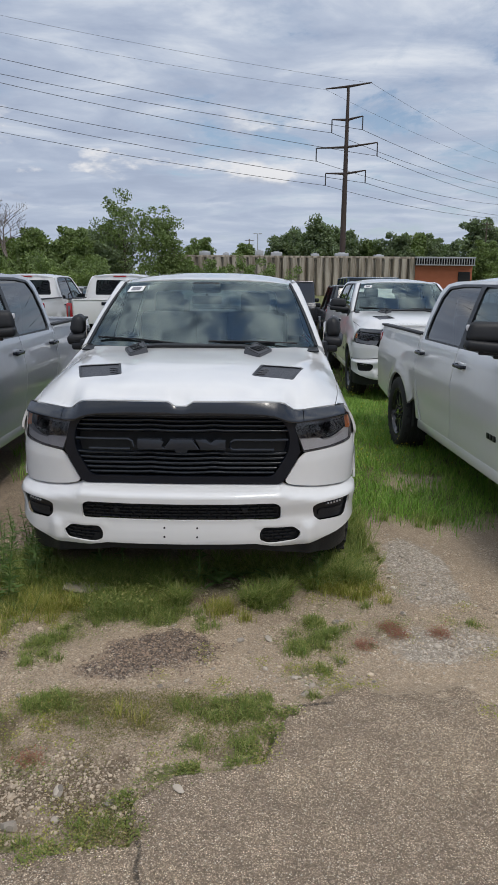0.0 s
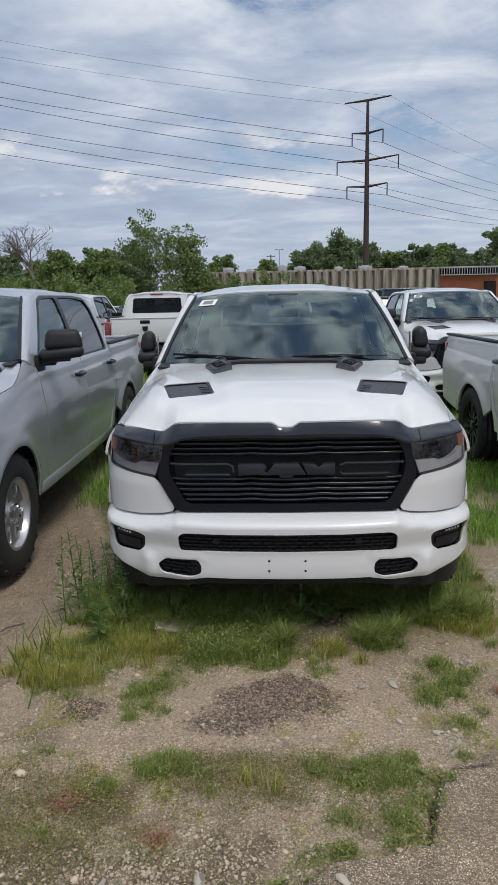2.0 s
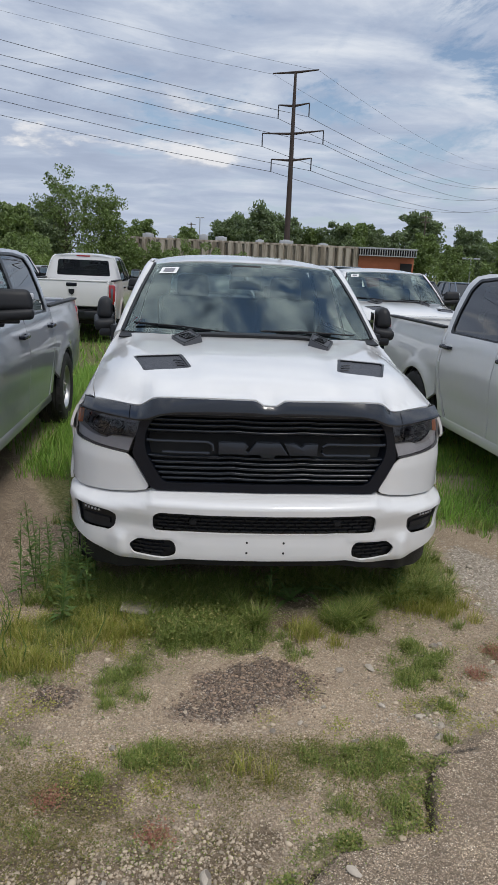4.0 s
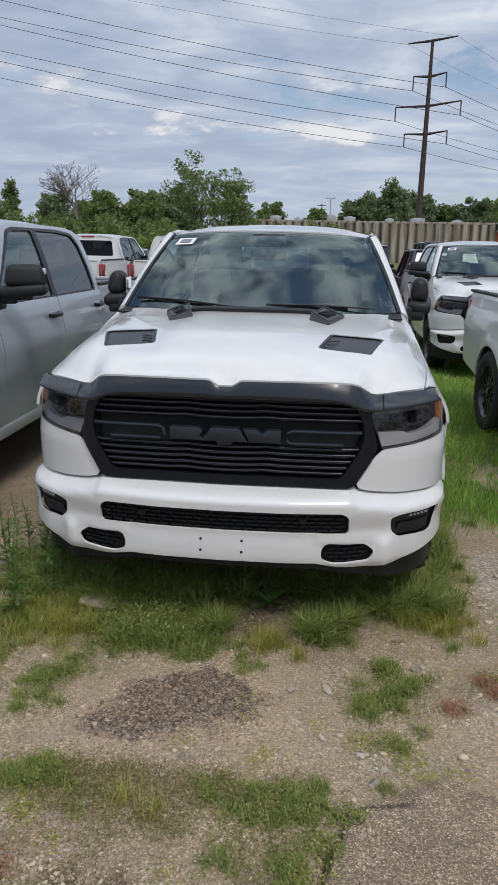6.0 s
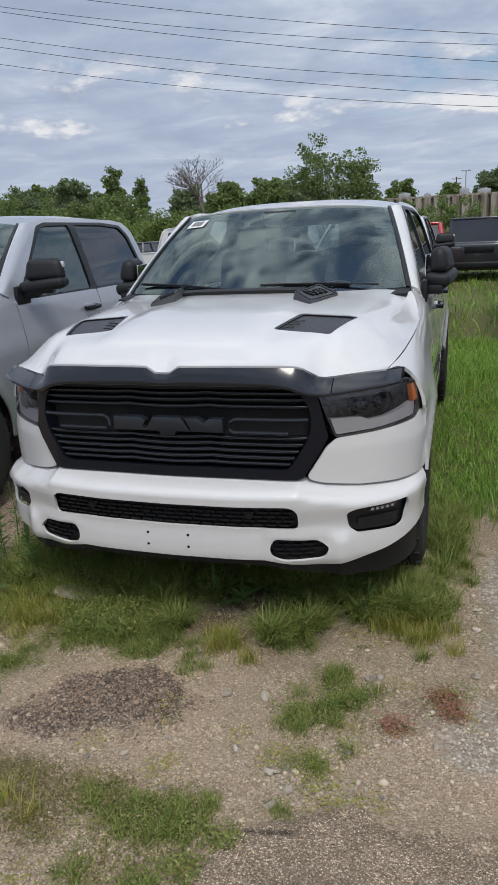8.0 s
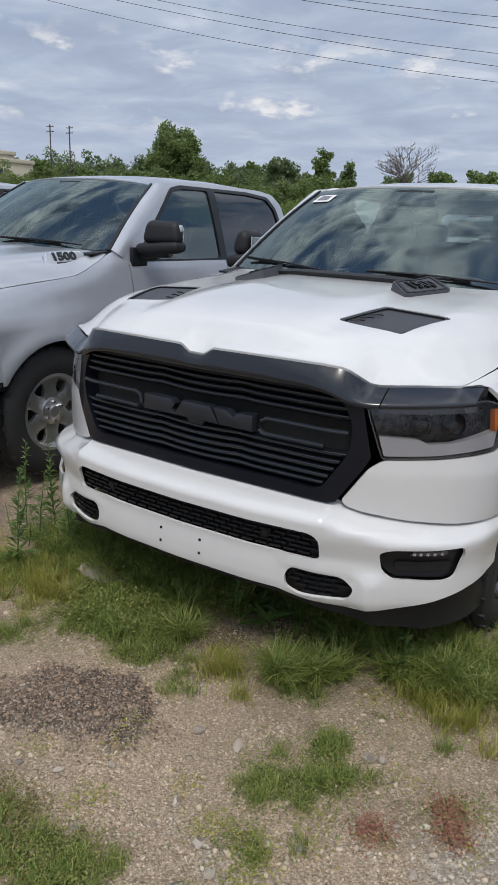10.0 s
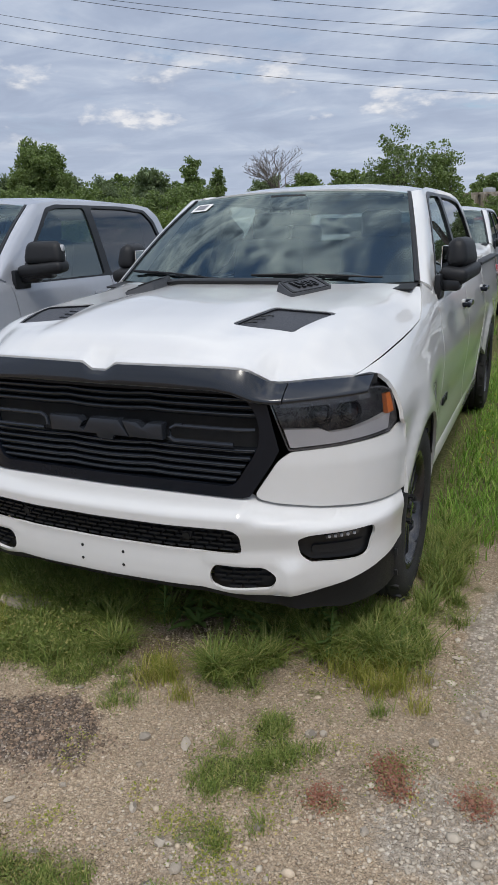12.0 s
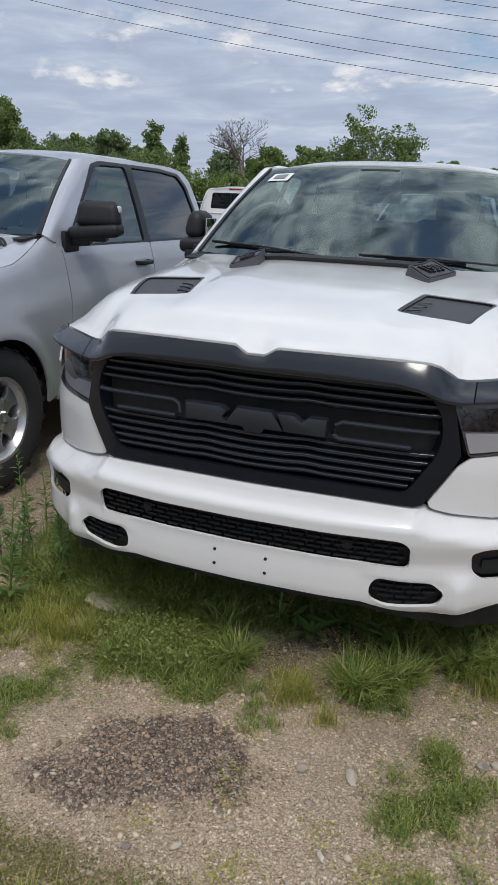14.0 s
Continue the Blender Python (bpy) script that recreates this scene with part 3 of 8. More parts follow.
def cabin(t):
    """Dashboard, steering wheel, seats and mirror behind the glass."""
    part("dashboard", merge(box_bm(1.62, 0.42, 0.22, (0, 1.80, 1.20), 0.06, 3), box_bm(0.40, 0.16, 0.10, (0.40, 1.86, 1.32), 0.04, 2)), M_DASH, t)
    ring = []
    for i in range(28):
        a = 2 * math.pi * i / 28
        ring.append((0.40 + 0.19 * math.cos(a), 2.12 - 0.07 * math.sin(a), 1.20 + 0.18 * math.sin(a)))
    part("steering_wheel", merge(tube_bm(ring + ring[:1], 0.016, 8), box_bm(0.34, 0.04, 0.07, (0.40, 2.12, 1.20), 0.015)), M_DASH, t)
    for s in (-1, 1):
        x = s * 0.40
        part("seat", merge(box_bm(0.52, 0.54, 0.18, (x, 2.50, 0.93), 0.06, 3), box_bm(0.52, 0.14, 0.66, (x, 2.78, 1.26), 0.06, 3, (-14, 0, 0))), M_CLOTH, t)
        part("headrest", merge(box_bm(0.27, 0.10, 0.20, (x, 2.88, 1.66), 0.045, 3, (-8, 0, 0)), box_bm(0.12, 0.02, 0.14, (x, 2.87, 1.55), 0)), M_CLOTH, t)
    part("rear_bench", merge(box_bm(1.48, 0.5, 0.18, (0, 3.38, 0.95), 0.06, 3), box_bm(1.48, 0.14, 0.62, (0, 3.68, 1.24), 0.06, 3, (-12, 0, 0))), M_CLOTH, t)
    for x in (-0.42, 0.42):
        part("rear_headrest", box_bm(0.26, 0.09, 0.14, (x, 3.75, 1.60), 0.04, 3), M_CLOTH, t)
    part("rear_view_mirror", merge(box_bm(0.25, 0.03, 0.07, (0, 2.20, 1.70), 0.012), tube_bm([(0, 2.20, 1.72), (0, 2.19, 1.82)], 0.012)), M_PLASTIC, t)
    part("sensor_housing", box_bm(0.24, 0.10, 0.06, (0, 2.17, 1.80), 0.02, 2, (-30, 0, 0)), M_PLASTIC, t)
    part("floor_pan", box_bm(1.75, 2.3, 0.06, (0, 2.75, 0.55), 0.01), M_UNDER, t)
    for s in (-1, 1):
        part("door_card", box_bm(0.03, 2.2, 0.72, (s * 0.90, 2.90, 0.92), 0.01), M_DASH, t)
    grid_sheet("headliner", lambda u, v: Vector(((u - 0.5) * 1.34, 2.28 + 1.62 * v, roof_z((u - 0.5) * 1.34, 2.28 + 1.62 * v) - 0.035)), 8, 8, M_HEADLINER, t, (0, 0, -1), 0.01)


def headlamp(t, s, sport):
    """Lamp unit under a clear lens: dark housing, two projectors, frosted strip and amber marker."""
    A = CHEEK_ARC
    U = lambda x: A.u(x)
    lens = [(U(0.628), 1.078), (U(0.665), 0.985), (U(0.700), 0.893), (U(0.85), 0.900), (U(1.008), 0.920), (U(1.026), 0.955), (U(1.018), 1.072), (U(0.992), 1.094), (U(0.85), 1.090)]

    def front(u, z, d=0.0):
        p = cheek_at(u, z)
        return Vector((p.x * (1 - d * 0.5), p.y + d, z))

    flip = lambda poly: [(s * a, b) for a, b in (poly if s > 0 else list(reversed(poly)))]
    body = panel("headlamp", flip(lens), lambda u, z: front(u, z, 0.075), M_LAMPDARK, t, (0, -1, 0), (), 0.04, 0.02, "smoked headlamp unit with frosted strip and amber marker")
    rim_out, rim_in = rounded(lens, 0.012), rounded([(a + (U(0.83) - a) * 0.018, b + (0.99 - b) * 0.035) for a, b in lens], 0.012)
    panel("bezel", flip(rim_out), lambda u, z: front(u, z, 0.004), M_BEZEL if sport else M_CHROME, body, (0, -1, 0), [flip(rim_in)], 0.03, 0.07)
    strip = [(U(0.705), 0.900), (U(0.85), 0.906), (U(1.006), 0.928), (U(1.012), 0.985), (U(0.965), 0.968), (U(0.90), 0.950), (U(0.83), 0.946), (U(0.80), 0.962), (U(0.682), 0.968)]
    panel("light_strip", flip(rounded(strip, 0.006)), lambda u, z: front(u, z, 0.018), M_DRL if sport else M_BEZEL, body, (0, -1, 0), (), 0.03, 0.03, "frosted grey light strip")
    mark = [(U(1.006), 0.985), (U(1.025), 0.990), (U(1.019), 1.062), (U(1.005), 1.058)]
    panel("marker", flip(mark), lambda u, z: front(u, z, 0.012), M_AMBER, body, (s, -1, 0), (), 0.02, 0.02, "amber side marker")
    brow = [(U(0.66), 1.062), (U(0.86), 1.070), (U(0.965), 1.068), (U(0.965), 1.050), (U(0.86), 1.045), (U(0.67), 1.04)]
    panel("lamp_brow", flip(brow), lambda u, z: front(u, z, 0.03), M_BEZEL, body, (0, -1, 0), (), 0.04, 0.02)
    for x, r in ((0.80, 0.036), (0.90, 0.036)):
        c = front(U(x), 1.005, 0.055)
        bm = lathe_bm([(0.0, -0.032), (r * 0.5, -0.028), (r * 0.85, -0.014), (r, 0.0), (r * 1.22, -0.006), (r * 1.25, 0.03)], 20)
        bm.transform(Matrix.Translation((s * c.x, c.y, c.z)) @ Matrix.Rotation(radians(90 + s * 25), 4, "Z"))
        part("projector", bm, M_LAMPDARK, body)
    lens_ob = panel("lens", flip(rounded(lens, 0.012)), lambda u, z: front(u, z, 0.0), M_LENS, body, (0, -1, 0), (), 0.035, 0.0, "clear lamp lens")
    lens_ob.visible_shadow = False


def pickup(name, label, paint, style="sport", group="pickup trucks"):
    sport = style == "sport"
    t = tagged(new(name), label, "pickup truck", group)
    bump_mat = paint if sport else M_PLASTIC
    A, B = CHEEK_ARC, BUMP_ARC

    # bonnet
    xs = [-0.884, -0.75, -0.70, -0.66, -0.635, -0.60, -0.578, -0.55, -0.48, -0.3, -0.072, -0.030, 0.030, 0.072, 0.3, 0.48, 0.55, 0.578, 0.60, 0.635, 0.66, 0.70, 0.75, 0.884]
    outline = [(x, lip_y(x)) for x in xs]
    outline += [(interp(SHUT_X, y) - 0.004, y) for y in (0.45, 0.6, 0.75, 0.9, 1.1, 1.25, 1.35, 1.45, 1.52)]
    outline += [(0.895, 1.585), (0.6, 1.46), (0.3, 1.395), (0, 1.38), (-0.3, 1.395), (-0.6, 1.46), (-0.895, 1.585)]
    outline += [(-(interp(SHUT_X, y) - 0.004), y) for y in (1.52, 1.45, 1.35, 1.25, 1.1, 0.9, 0.75, 0.6, 0.45)]
    vent = rounded([(0.388, 0.418), (0.640, 0.412), (0.722, 0.715), (0.450, 0.728)], 0.022)
    hood = panel("bonnet", outline, lambda x, y: (x, y, hood_z(x, y)), paint, t, (0, 0, 1), [vent, mirrored(vent)] if sport else [], 0.035, 0.012)
    if sport:
        for s in (-1, 1):
            v = vent if s > 0 else mirrored(vent)
            vo = panel("bonnet_vent", v, lambda x, y: (x, y, hood_z(x, y) - 0.010), M_VENT, hood, (0, 0, 1), (), 0.03, 0.01, "dark grey mesh vent insert")
            inner = rounded([(0.402, 0.430), (0.632, 0.424), (0.706, 0.703), (0.463, 0.716)], 0.02)
            inner = inner if s > 0 else mirrored(inner)
            panel("vent_frame", v, lambda x, y: (x, y, hood_z(x, y) - 0.003), M_SATIN, vo, (0, 0, 1), [inner], 0.03, 0.008)
            for k in range(3):
                y0 = 0.470 + 0.055 * k
                x0 = 0.418 + 0.013 * k
                bm = tube_bm([(s * x0, y0, hood_z(x0, y0) - 0.006), (s * (x0 + 0.03), y0 + 0.012, hood_z(x0, y0) - 0.004), (s * (x0 + 0.05), y0 + 0.012, hood_z(x0, y0) - 0.005)], 0.003, 6)
                part("vent_rib", bm, M_SATIN, vo)
        # cowl band and the badge plates at its ends
        grid_sheet("cowl_band", lambda u, v: Vector(((u - 0.5) * 0.80, 1.265 + 0.105 * v + 0.02 * (2 * u - 1) ** 2, hood_z((u - 0.5) * 0.80, 1.30) + 0.018 + 0.010 * math.sin(v * math.pi))), 16, 4, M_PLASTIC, hood, (0, 0, 1), 0.016)
        for s in (-1, 1):
            plate = rounded([(0.335, 1.06), (0.440, 0.965), (0.530, 1.29), (0.405, 1.375)], 0.02)
            # the plate leans outward, highest along its inner edge
            across = lambda x, y: min(1.0, max(0.0, (abs(x) - 0.335 - 0.22 * (y - 1.06)) / 0.125))
            bz = lambda x, y: hood_z(abs(x), y) + 0.040 - 0.026 * across(x, y) + 0.008 * smooth(1.2, 1.37, y)
            badge = panel("badge_plate", plate if s > 0 else mirrored(plate), lambda x, y: (x, y, bz(x, y)), M_PLATE, hood, (0, 0, 1), (), 0.02, 0.045, "dark grey badge plate with raised numerals")
            shrink = lambda k: [(0.4275 + (x - 0.4275) * k, 1.17 + (y - 1.17) * k) for x, y in plate]
            rim_o, rim_i = shrink(0.93), shrink(0.80)
            if s < 0:
                rim_o, rim_i = mirrored(rim_o), mirrored(rim_i)
            panel("badge_border", rim_o, lambda x, y: (x, y, bz(x, y) + 0.004), M_PLASTIC, badge, (0, 0, 1), [rim_i], 0.03, 0.006)
            e = 0.02
            px, py = s * 0.428, 1.17
            du = Vector((e, 0, bz(px + e, py) - bz(px - e, py))) * 1.0
            du.x = 2 * e
            dv = Vector((0, 2 * e, bz(px, py + e) - bz(px, py - e)))
            nrm = du.cross(dv).normalized()
            d = Vector((s * 0.30, 1, 0)).normalized() * s
            d = (d - nrm * d.dot(nrm)).normalized()
            upv = nrm.cross(d)
            c = Vector((px, py, bz(px, py))) + nrm * 0.006
            m = Matrix.Translation(c) @ Matrix(((d.x, upv.x, nrm.x, 0), (d.y, upv.y, nrm.y, 0), (d.z, upv.z, nrm.z, 0), (0, 0, 0, 1)))
            lettering("1500", 0.098, 0.005, M_LETTER, badge, m)

    else:
        for s in (-1, 1):
            # a chrome lozenge standing on the bonnet's flank, facing outward
            nrm = Vector((s * 0.84, -0.06, 0.54)).normalized()
            d = Vector((0, s, 0))
            d = (d - nrm * d.dot(nrm)).normalized()
            upv = nrm.cross(d)
            c = Vector((s * 0.838, 1.275, 1.325))
            m = Matrix.Translation(c) @ Matrix(((d.x, upv.x, nrm.x, 0), (d.y, upv.y, nrm.y, 0), (d.z, upv.z, nrm.z, 0), (0, 0, 0, 1)))
            stand = m @ Matrix.Rotation(radians(90), 4, "X") @ Matrix.Diagonal((1, -1, 1, 1))
            loz = lambda f, g: rounded([(-0.190 * f, 0.050 * g), (0.170 * f, 0.050 * g), (0.190 * f, 0.0), (0.150 * f, -0.050 * g), (-0.140 * f, -0.050 * g)], 0.02)
            badge = part("badge_plate", prism_bm(loz(1, 1), 0.05, stand, 0.004), M_CHROME, hood, "chrome badge plate with dark numerals")
            part("badge_field", prism_bm(loz(0.93, 0.86), 0.006, Matrix.Translation(nrm * 0.002) @ stand, 0.001), M_SILVER, badge)
            wide = lettering("1500", 0.074, 0.003, M_LETTER, badge, m @ Matrix.Translation((-0.01, 0.013, 0.004)) @ Matrix.Diagonal((1.35, 1, 1, 1)))
            wide.data.offset = 0.003
            part("badge_bar", box_bm(0.19, 0.016, 0.004, (0, 0, 0), 0.001), M_LETTER, badge).matrix_basis = m @ Matrix.Translation((0.01, -0.031, 0.004))

    # black brow between bonnet and grille, in three pieces with a dark gap above
    low_line = [(0, 1.132), (0.46, 1.130), (0.53, 1.120), (0.60, 1.092), (0.66, 1.084), (0.72, 1.086), (0.90, 1.096), (0.955, 1.102), (0.985, 1.112)]

    def brow(x, v, inset=0.0):
        ax = abs(x)
        top = Vector((x, lip_y(ax) - 0.006 + inset, lip_z(ax) - 0.007))
        cx, cy = A.at(A.u(x))
        low = Vector((x, max(cy - 0.040, 0.056) + 0.012 * smooth(0.5, 0.75, ax) + inset, float(np.interp(ax, [q[0] for q in low_line], [q[1] for q in low_line]))))
        # a flat sloping face that turns under in a tight roll
        k = min(1.0, v / 0.72)
        p = top.lerp(low, k)
        p.y -= 0.004 * math.sin(math.pi * k)
        if v > 0.72:
            q = (v - 0.72) / 0.28
            p += Vector((0, 0.020 * q * q, -0.014 * math.sin(q * math.pi / 2)))
        return p

    brow_mat = M_BROW if sport else paint
    trim = grid_sheet("brow_trim", lambda u, v: brow((2 * u - 1) * 0.688, v), 100, 10, brow_mat, t, (0, -1, 0.3), 0.010, "gloss black trim under the bonnet edge" if sport else "")
    for s in (-1, 1):
        grid_sheet("brow_end", lambda u, v: brow(s * (0.692 + 0.252 * u), v), 24, 10, brow_mat, trim, (s * 0.3, -1, 0.3), 0.010)
    # dark strip behind the lip, added as the shade in the gap above the brow
    def gap_strip(u, v):
        x = (2 * u - 1) * 0.95
        return Vector((x, lip_y(x) + 0.010 - 0.004 * v, lip_z(x) - 0.006 - 0.035 * v))

    grid_sheet("bonnet_seal", gap_strip, 100, 2, M_UNDER, t, (0, -1, 0.3), 0.004)

    # grille
    outer = [(-0.56, 1.122), (-0.60, 1.105), (-0.638, 1.072), (-0.676, 0.905), (-0.655, 0.86), (-0.578, 0.735), (-0.55, 0.726), (0.55, 0.726), (0.578, 0.735), (0.655, 0.86), (0.676, 0.905), (0.638, 1.072), (0.60, 1.105), (0.56, 1.122)]
    inner = rounded([(-0.555, 1.106), (-0.600, 1.045), (-0.616, 0.975), (-0.604, 0.905), (-0.52, 0.768), (0.52, 0.768), (0.604, 0.905), (0.616, 0.975), (0.600, 1.045), (0.555, 1.106)], 0.035)

    def face(x, z, d=0.0):
        cx, cy = A.at(A.u(x))
        return Vector((x, cy - 0.012 + d + 0.06 * (z - 0.73) * 0.25, z))

    gmat = M_GLOSS if sport else M_SATIN
    grille = panel("grille", outer, lambda x, z: face(x, z, -0.004), gmat, t, (0, -1, 0), [inner], 0.04, 0.06, "black grille surround with horizontal slats")
    panel("grille_mesh", inner, lambda x, z: face(x, z, 0.060), M_UNDER, grille, (0, -1, 0), (), 0.08, 0.01)
    for z0 in (1.083, 1.056, 1.027, 0.896, 0.868, 0.840, 0.812, 0.785):
        half = float(np.interp(z0, [0.765, 0.905, 0.975, 1.045, 1.106], [0.512, 0.60, 0.610, 0.596, 0.55]))

        def slat(u, v, z0=z0, half=half):
            x = (2 * u - 1) * half
            wave = 0.0045 * math.exp(-(((abs(x) - 0.18) / 0.045) ** 2)) - 0.002 * math.exp(-((x / 0.09) ** 2))
            dz, dd = [(0.010, 0.045), (0.0105, 0.012), (0.009, 0.005), (0.004, 0.004), (-0.008, 0.014), (-0.013, 0.034)][int(round(v * 5))]
            return face(x, z0 + wave + dz, dd)

        grid_sheet("slat", slat, 40, 5, M_SLAT, grille, (0, -1, 0), 0.003)
    # plain bars of the emblem and the two hooked bars beside it
    zc, d = 0.953, -0.012
    for poly in ([(-0.248, -0.029), (-0.248, 0.031), (-0.120, 0.031), (-0.098, 0.014), (-0.112, -0.008), (-0.088, -0.029)],
                 [(-0.104, -0.029), (-0.062, 0.033), (0.062, 0.033), (0.104, -0.029), (0.040, -0.029), (0.030, -0.046), (-0.030, -0.046), (-0.040, -0.029)],
                 [(0.108, -0.029), (0.080, 0.031), (0.140, 0.031), (0.165, 0.012), (0.190, 0.031), (0.250, 0.031), (0.250, -0.029)]):
        bm = prism_bm([(x, zc + z) for x, z in poly], 0.04, Matrix.Translation((0, face(0, zc, d).y, 0)), 0.005)
        part("emblem_block", bm, M_HOOK, grille)
    for s in (-1, 1):
        ringp = [(s * 0.60, zc + 0.028), (s * 0.300, zc + 0.028), (s * 0.278, zc + 0.016), (s * 0.272, zc - 0.014), (s * 0.290, zc - 0.028), (s * 0.60, zc - 0.028)]
        pts = [face(x, z, -0.004) for x, z in dense(ringp, 0.04)[:-int(0.05 / 0.04 + 1)]]
        part("hook_bar", tube_bm(pts, 0.008, 8), M_HOOK, grille)

    # cheeks below the lamps
    for s in (-1, 1):
        cheek = [(A.u(0.708), 0.891), (A.u(0.85), 0.8975), (A.u(1.010), 0.9155), (A.u(1.030), 0.938), (A.s[-1], 0.93), (A.s[-1], 0.664), (A.u(0.94), 0.665), (A.u(0.80), 0.678), (A.u(0.66), 0.703), (A.u(0.605), 0.718), (A.u(0.590), 0.738), (A.u(0.668), 0.862)]
        cheek = rounded(cheek, 0.014, 3)
        if s < 0:
            cheek = [(-a, b) for a, b in reversed(cheek)]
        panel("fascia", cheek, cheek_at, paint, t, (0, -1, 0), (), 0.035, 0.010)

    seam = [(-A.s[-1] + 0.02, 0.70), (A.s[-1] - 0.02, 0.70), (A.s[-1] - 0.02, 0.60), (-A.s[-1] + 0.02, 0.60)]
    panel("seam_backing", seam, lambda u, z: cheek_at(u, z) * 1.0 + Vector((-0.03 * math.copysign(smooth(0.8, 1.0, abs(A.at(u)[0])), u), 0.05, 0)), M_UNDER, t, (0, -1, 0), (), 0.08, 0.01)
    # bumper with its openings
    U = B.u
    end = B.s[-1]
    low = [(-end, 0.48), (-end, 0.659), (U(-0.94), 0.659), (U(-0.80), 0.671), (U(-0.66), 0.695), (U(-0.60), 0.712), (U(-0.57), 0.728), (U(0.57), 0.728), (U(0.60), 0.712), (U(0.66), 0.695), (U(0.80), 0.671), (U(0.94), 0.659), (end, 0.659), (end, 0.48),
           (U(1.0), 0.445), (U(0.92), 0.408), (U(0.80), 0.375), (U(0.66), 0.362), (U(0.52), 0.372), (U(0.42), 0.392), (U(-0.42), 0.392), (U(-0.52), 0.372), (U(-0.66), 0.362), (U(-0.80), 0.375), (U(-0.92), 0.408), (U(-1.0), 0.445)]
    mid_hole = rounded([(U(-0.535), 0.636), (U(-0.566), 0.614), (U(-0.566), 0.534), (U(0.566), 0.534), (U(0.566), 0.614), (U(0.535), 0.636)], 0.02)
    fog = rounded([(U(0.752), 0.590), (U(0.79), 0.604), (U(0.975), 0.612), (U(0.982), 0.58), (U(0.968), 0.498), (U(0.945), 0.484), (U(0.80), 0.492), (U(0.760), 0.526)], 0.018)
    small = rounded([(U(0.446), 0.456), (U(0.468), 0.490), (U(0.64), 0.482), (U(0.688), 0.444), (U(0.666), 0.396), (U(0.50), 0.388), (U(0.450), 0.412)], 0.02)
    holes = [mid_hole, fog, mirrored(fog), small, mirrored(small)]
    bumper = panel("front_bumper", low, bumper_at, bump_mat, t, (0, -1, 0), holes, 0.026, 0.012, "white painted front bumper" if sport else "black front bumper")
    for hole, nm in ((mid_hole, "lower_grille"), (small, "lower_vent"), (mirrored(small), "lower_vent")):
        back = panel(nm, hole, lambda u, z: bumper_at(u, z) + Vector((0, 0.035, 0)), M_PLASTIC, bumper, (0, -1, 0), (), 0.03, 0.012)
        zs = [b for a, b in hole]
        us = [a for a, b in hole]
        z0, z1 = min(zs), max(zs)
        rows = 5
        for r in range(rows):
            z = z0 + (z1 - z0) * (r + 0.5) / rows
            run = np.arange(min(us) + 0.03 + (0.022 if r % 2 else 0), max(us) - 0.03, 0.055)
            bm = None
            for q in run:
                if inside((q, z), hole) and inside((q + 0.03, z), hole) and inside((q - 0.02, z), hole):
                    p, p2 = bumper_at(q, z), bumper_at(q + 0.04, z)
                    ang = math.atan2(p2.y - p.y, p2.x - p.x)
                    b = box_bm(0.044, 0.014, 0.007, (p.x, p.y + 0.024, z), 0, 1, (0, 0, math.degrees(ang)))
                    bm = merge(bm, b) if bm else b
            if bm:
                part("mesh_bar", bm, M_SATIN, back, smoothed=False)
    for x in (-0.363, 0.363):
        p = bumper_at(U(x), 0.592)
        bm = lathe_bm([(0.0, 0.0), (0.012, 0.0), (0.013, 0.004), (0.018, 0.004), (0.020, 0.02)], 18)
        bm.transform(Matrix.Translation((p.x, p.y + 0.010, p.z)) @ Matrix.Rotation(radians(90), 4, "Z"))
        part("parking_sensor", bm, M_SATIN, bumper)
    for x in (-0.093, 0.093):
        for z in (0.490, 0.437):
            p = bumper_at(U(x), z)
            bm = lathe_bm([(0.0, -0.002), (0.006, -0.002), (0.006, 0.004)], 10)
            bm.transform(Matrix.Translation((p.x, p.y, p.z)) @ Matrix.Rotation(radians(90), 4, "Z"))
            part("plate_screw_hole", bm, M_UNDER, bumper)
    for s in (-1, 1):
        f = fog if s > 0 else mirrored(fog)
        pocket = panel("fog_lamp", f, lambda u, z: bumper_at(u, z) + Vector((-s * 0.012, 0.028, 0)), M_SATIN, bumper, (0, -1, 0), (), 0.03, 0.012, "fog lamp in a black pocket")
        bar = rounded([(U(0.84), 0.575), (U(0.85), 0.592), (U(0.94), 0.597), (U(0.94), 0.580)], 0.005)
        panel("fog_lens", bar if s > 0 else mirrored(bar), lambda u, z: bumper_at(u, z) + Vector((-s * 0.008, 0.016, 0)), M_BEZEL, pocket, (0, -1, 0), (), 0.02, 0.012)
        for k in range(5):
            q = bumper_at(s * U(0.857 + 0.018 * k), 0.586)
            part("led", box_bm(0.010, 0.010, 0.010, (q.x - s * 0.01, q.y + 0.010, q.z), 0.002), M_DRL, pocket)
        shelf = rounded([(U(0.80), 0.515), (U(0.80), 0.550), (U(0.955), 0.548), (U(0.945), 0.515)], 0.01)
        panel("fog_shelf", shelf if s > 0 else mirrored(shelf), lambda u, z: bumper_at(u, z) + Vector((-s * 0.010, 0.020, 0)), M_PLASTIC, pocket, (0, -1, 0), (), 0.03, 0.012)
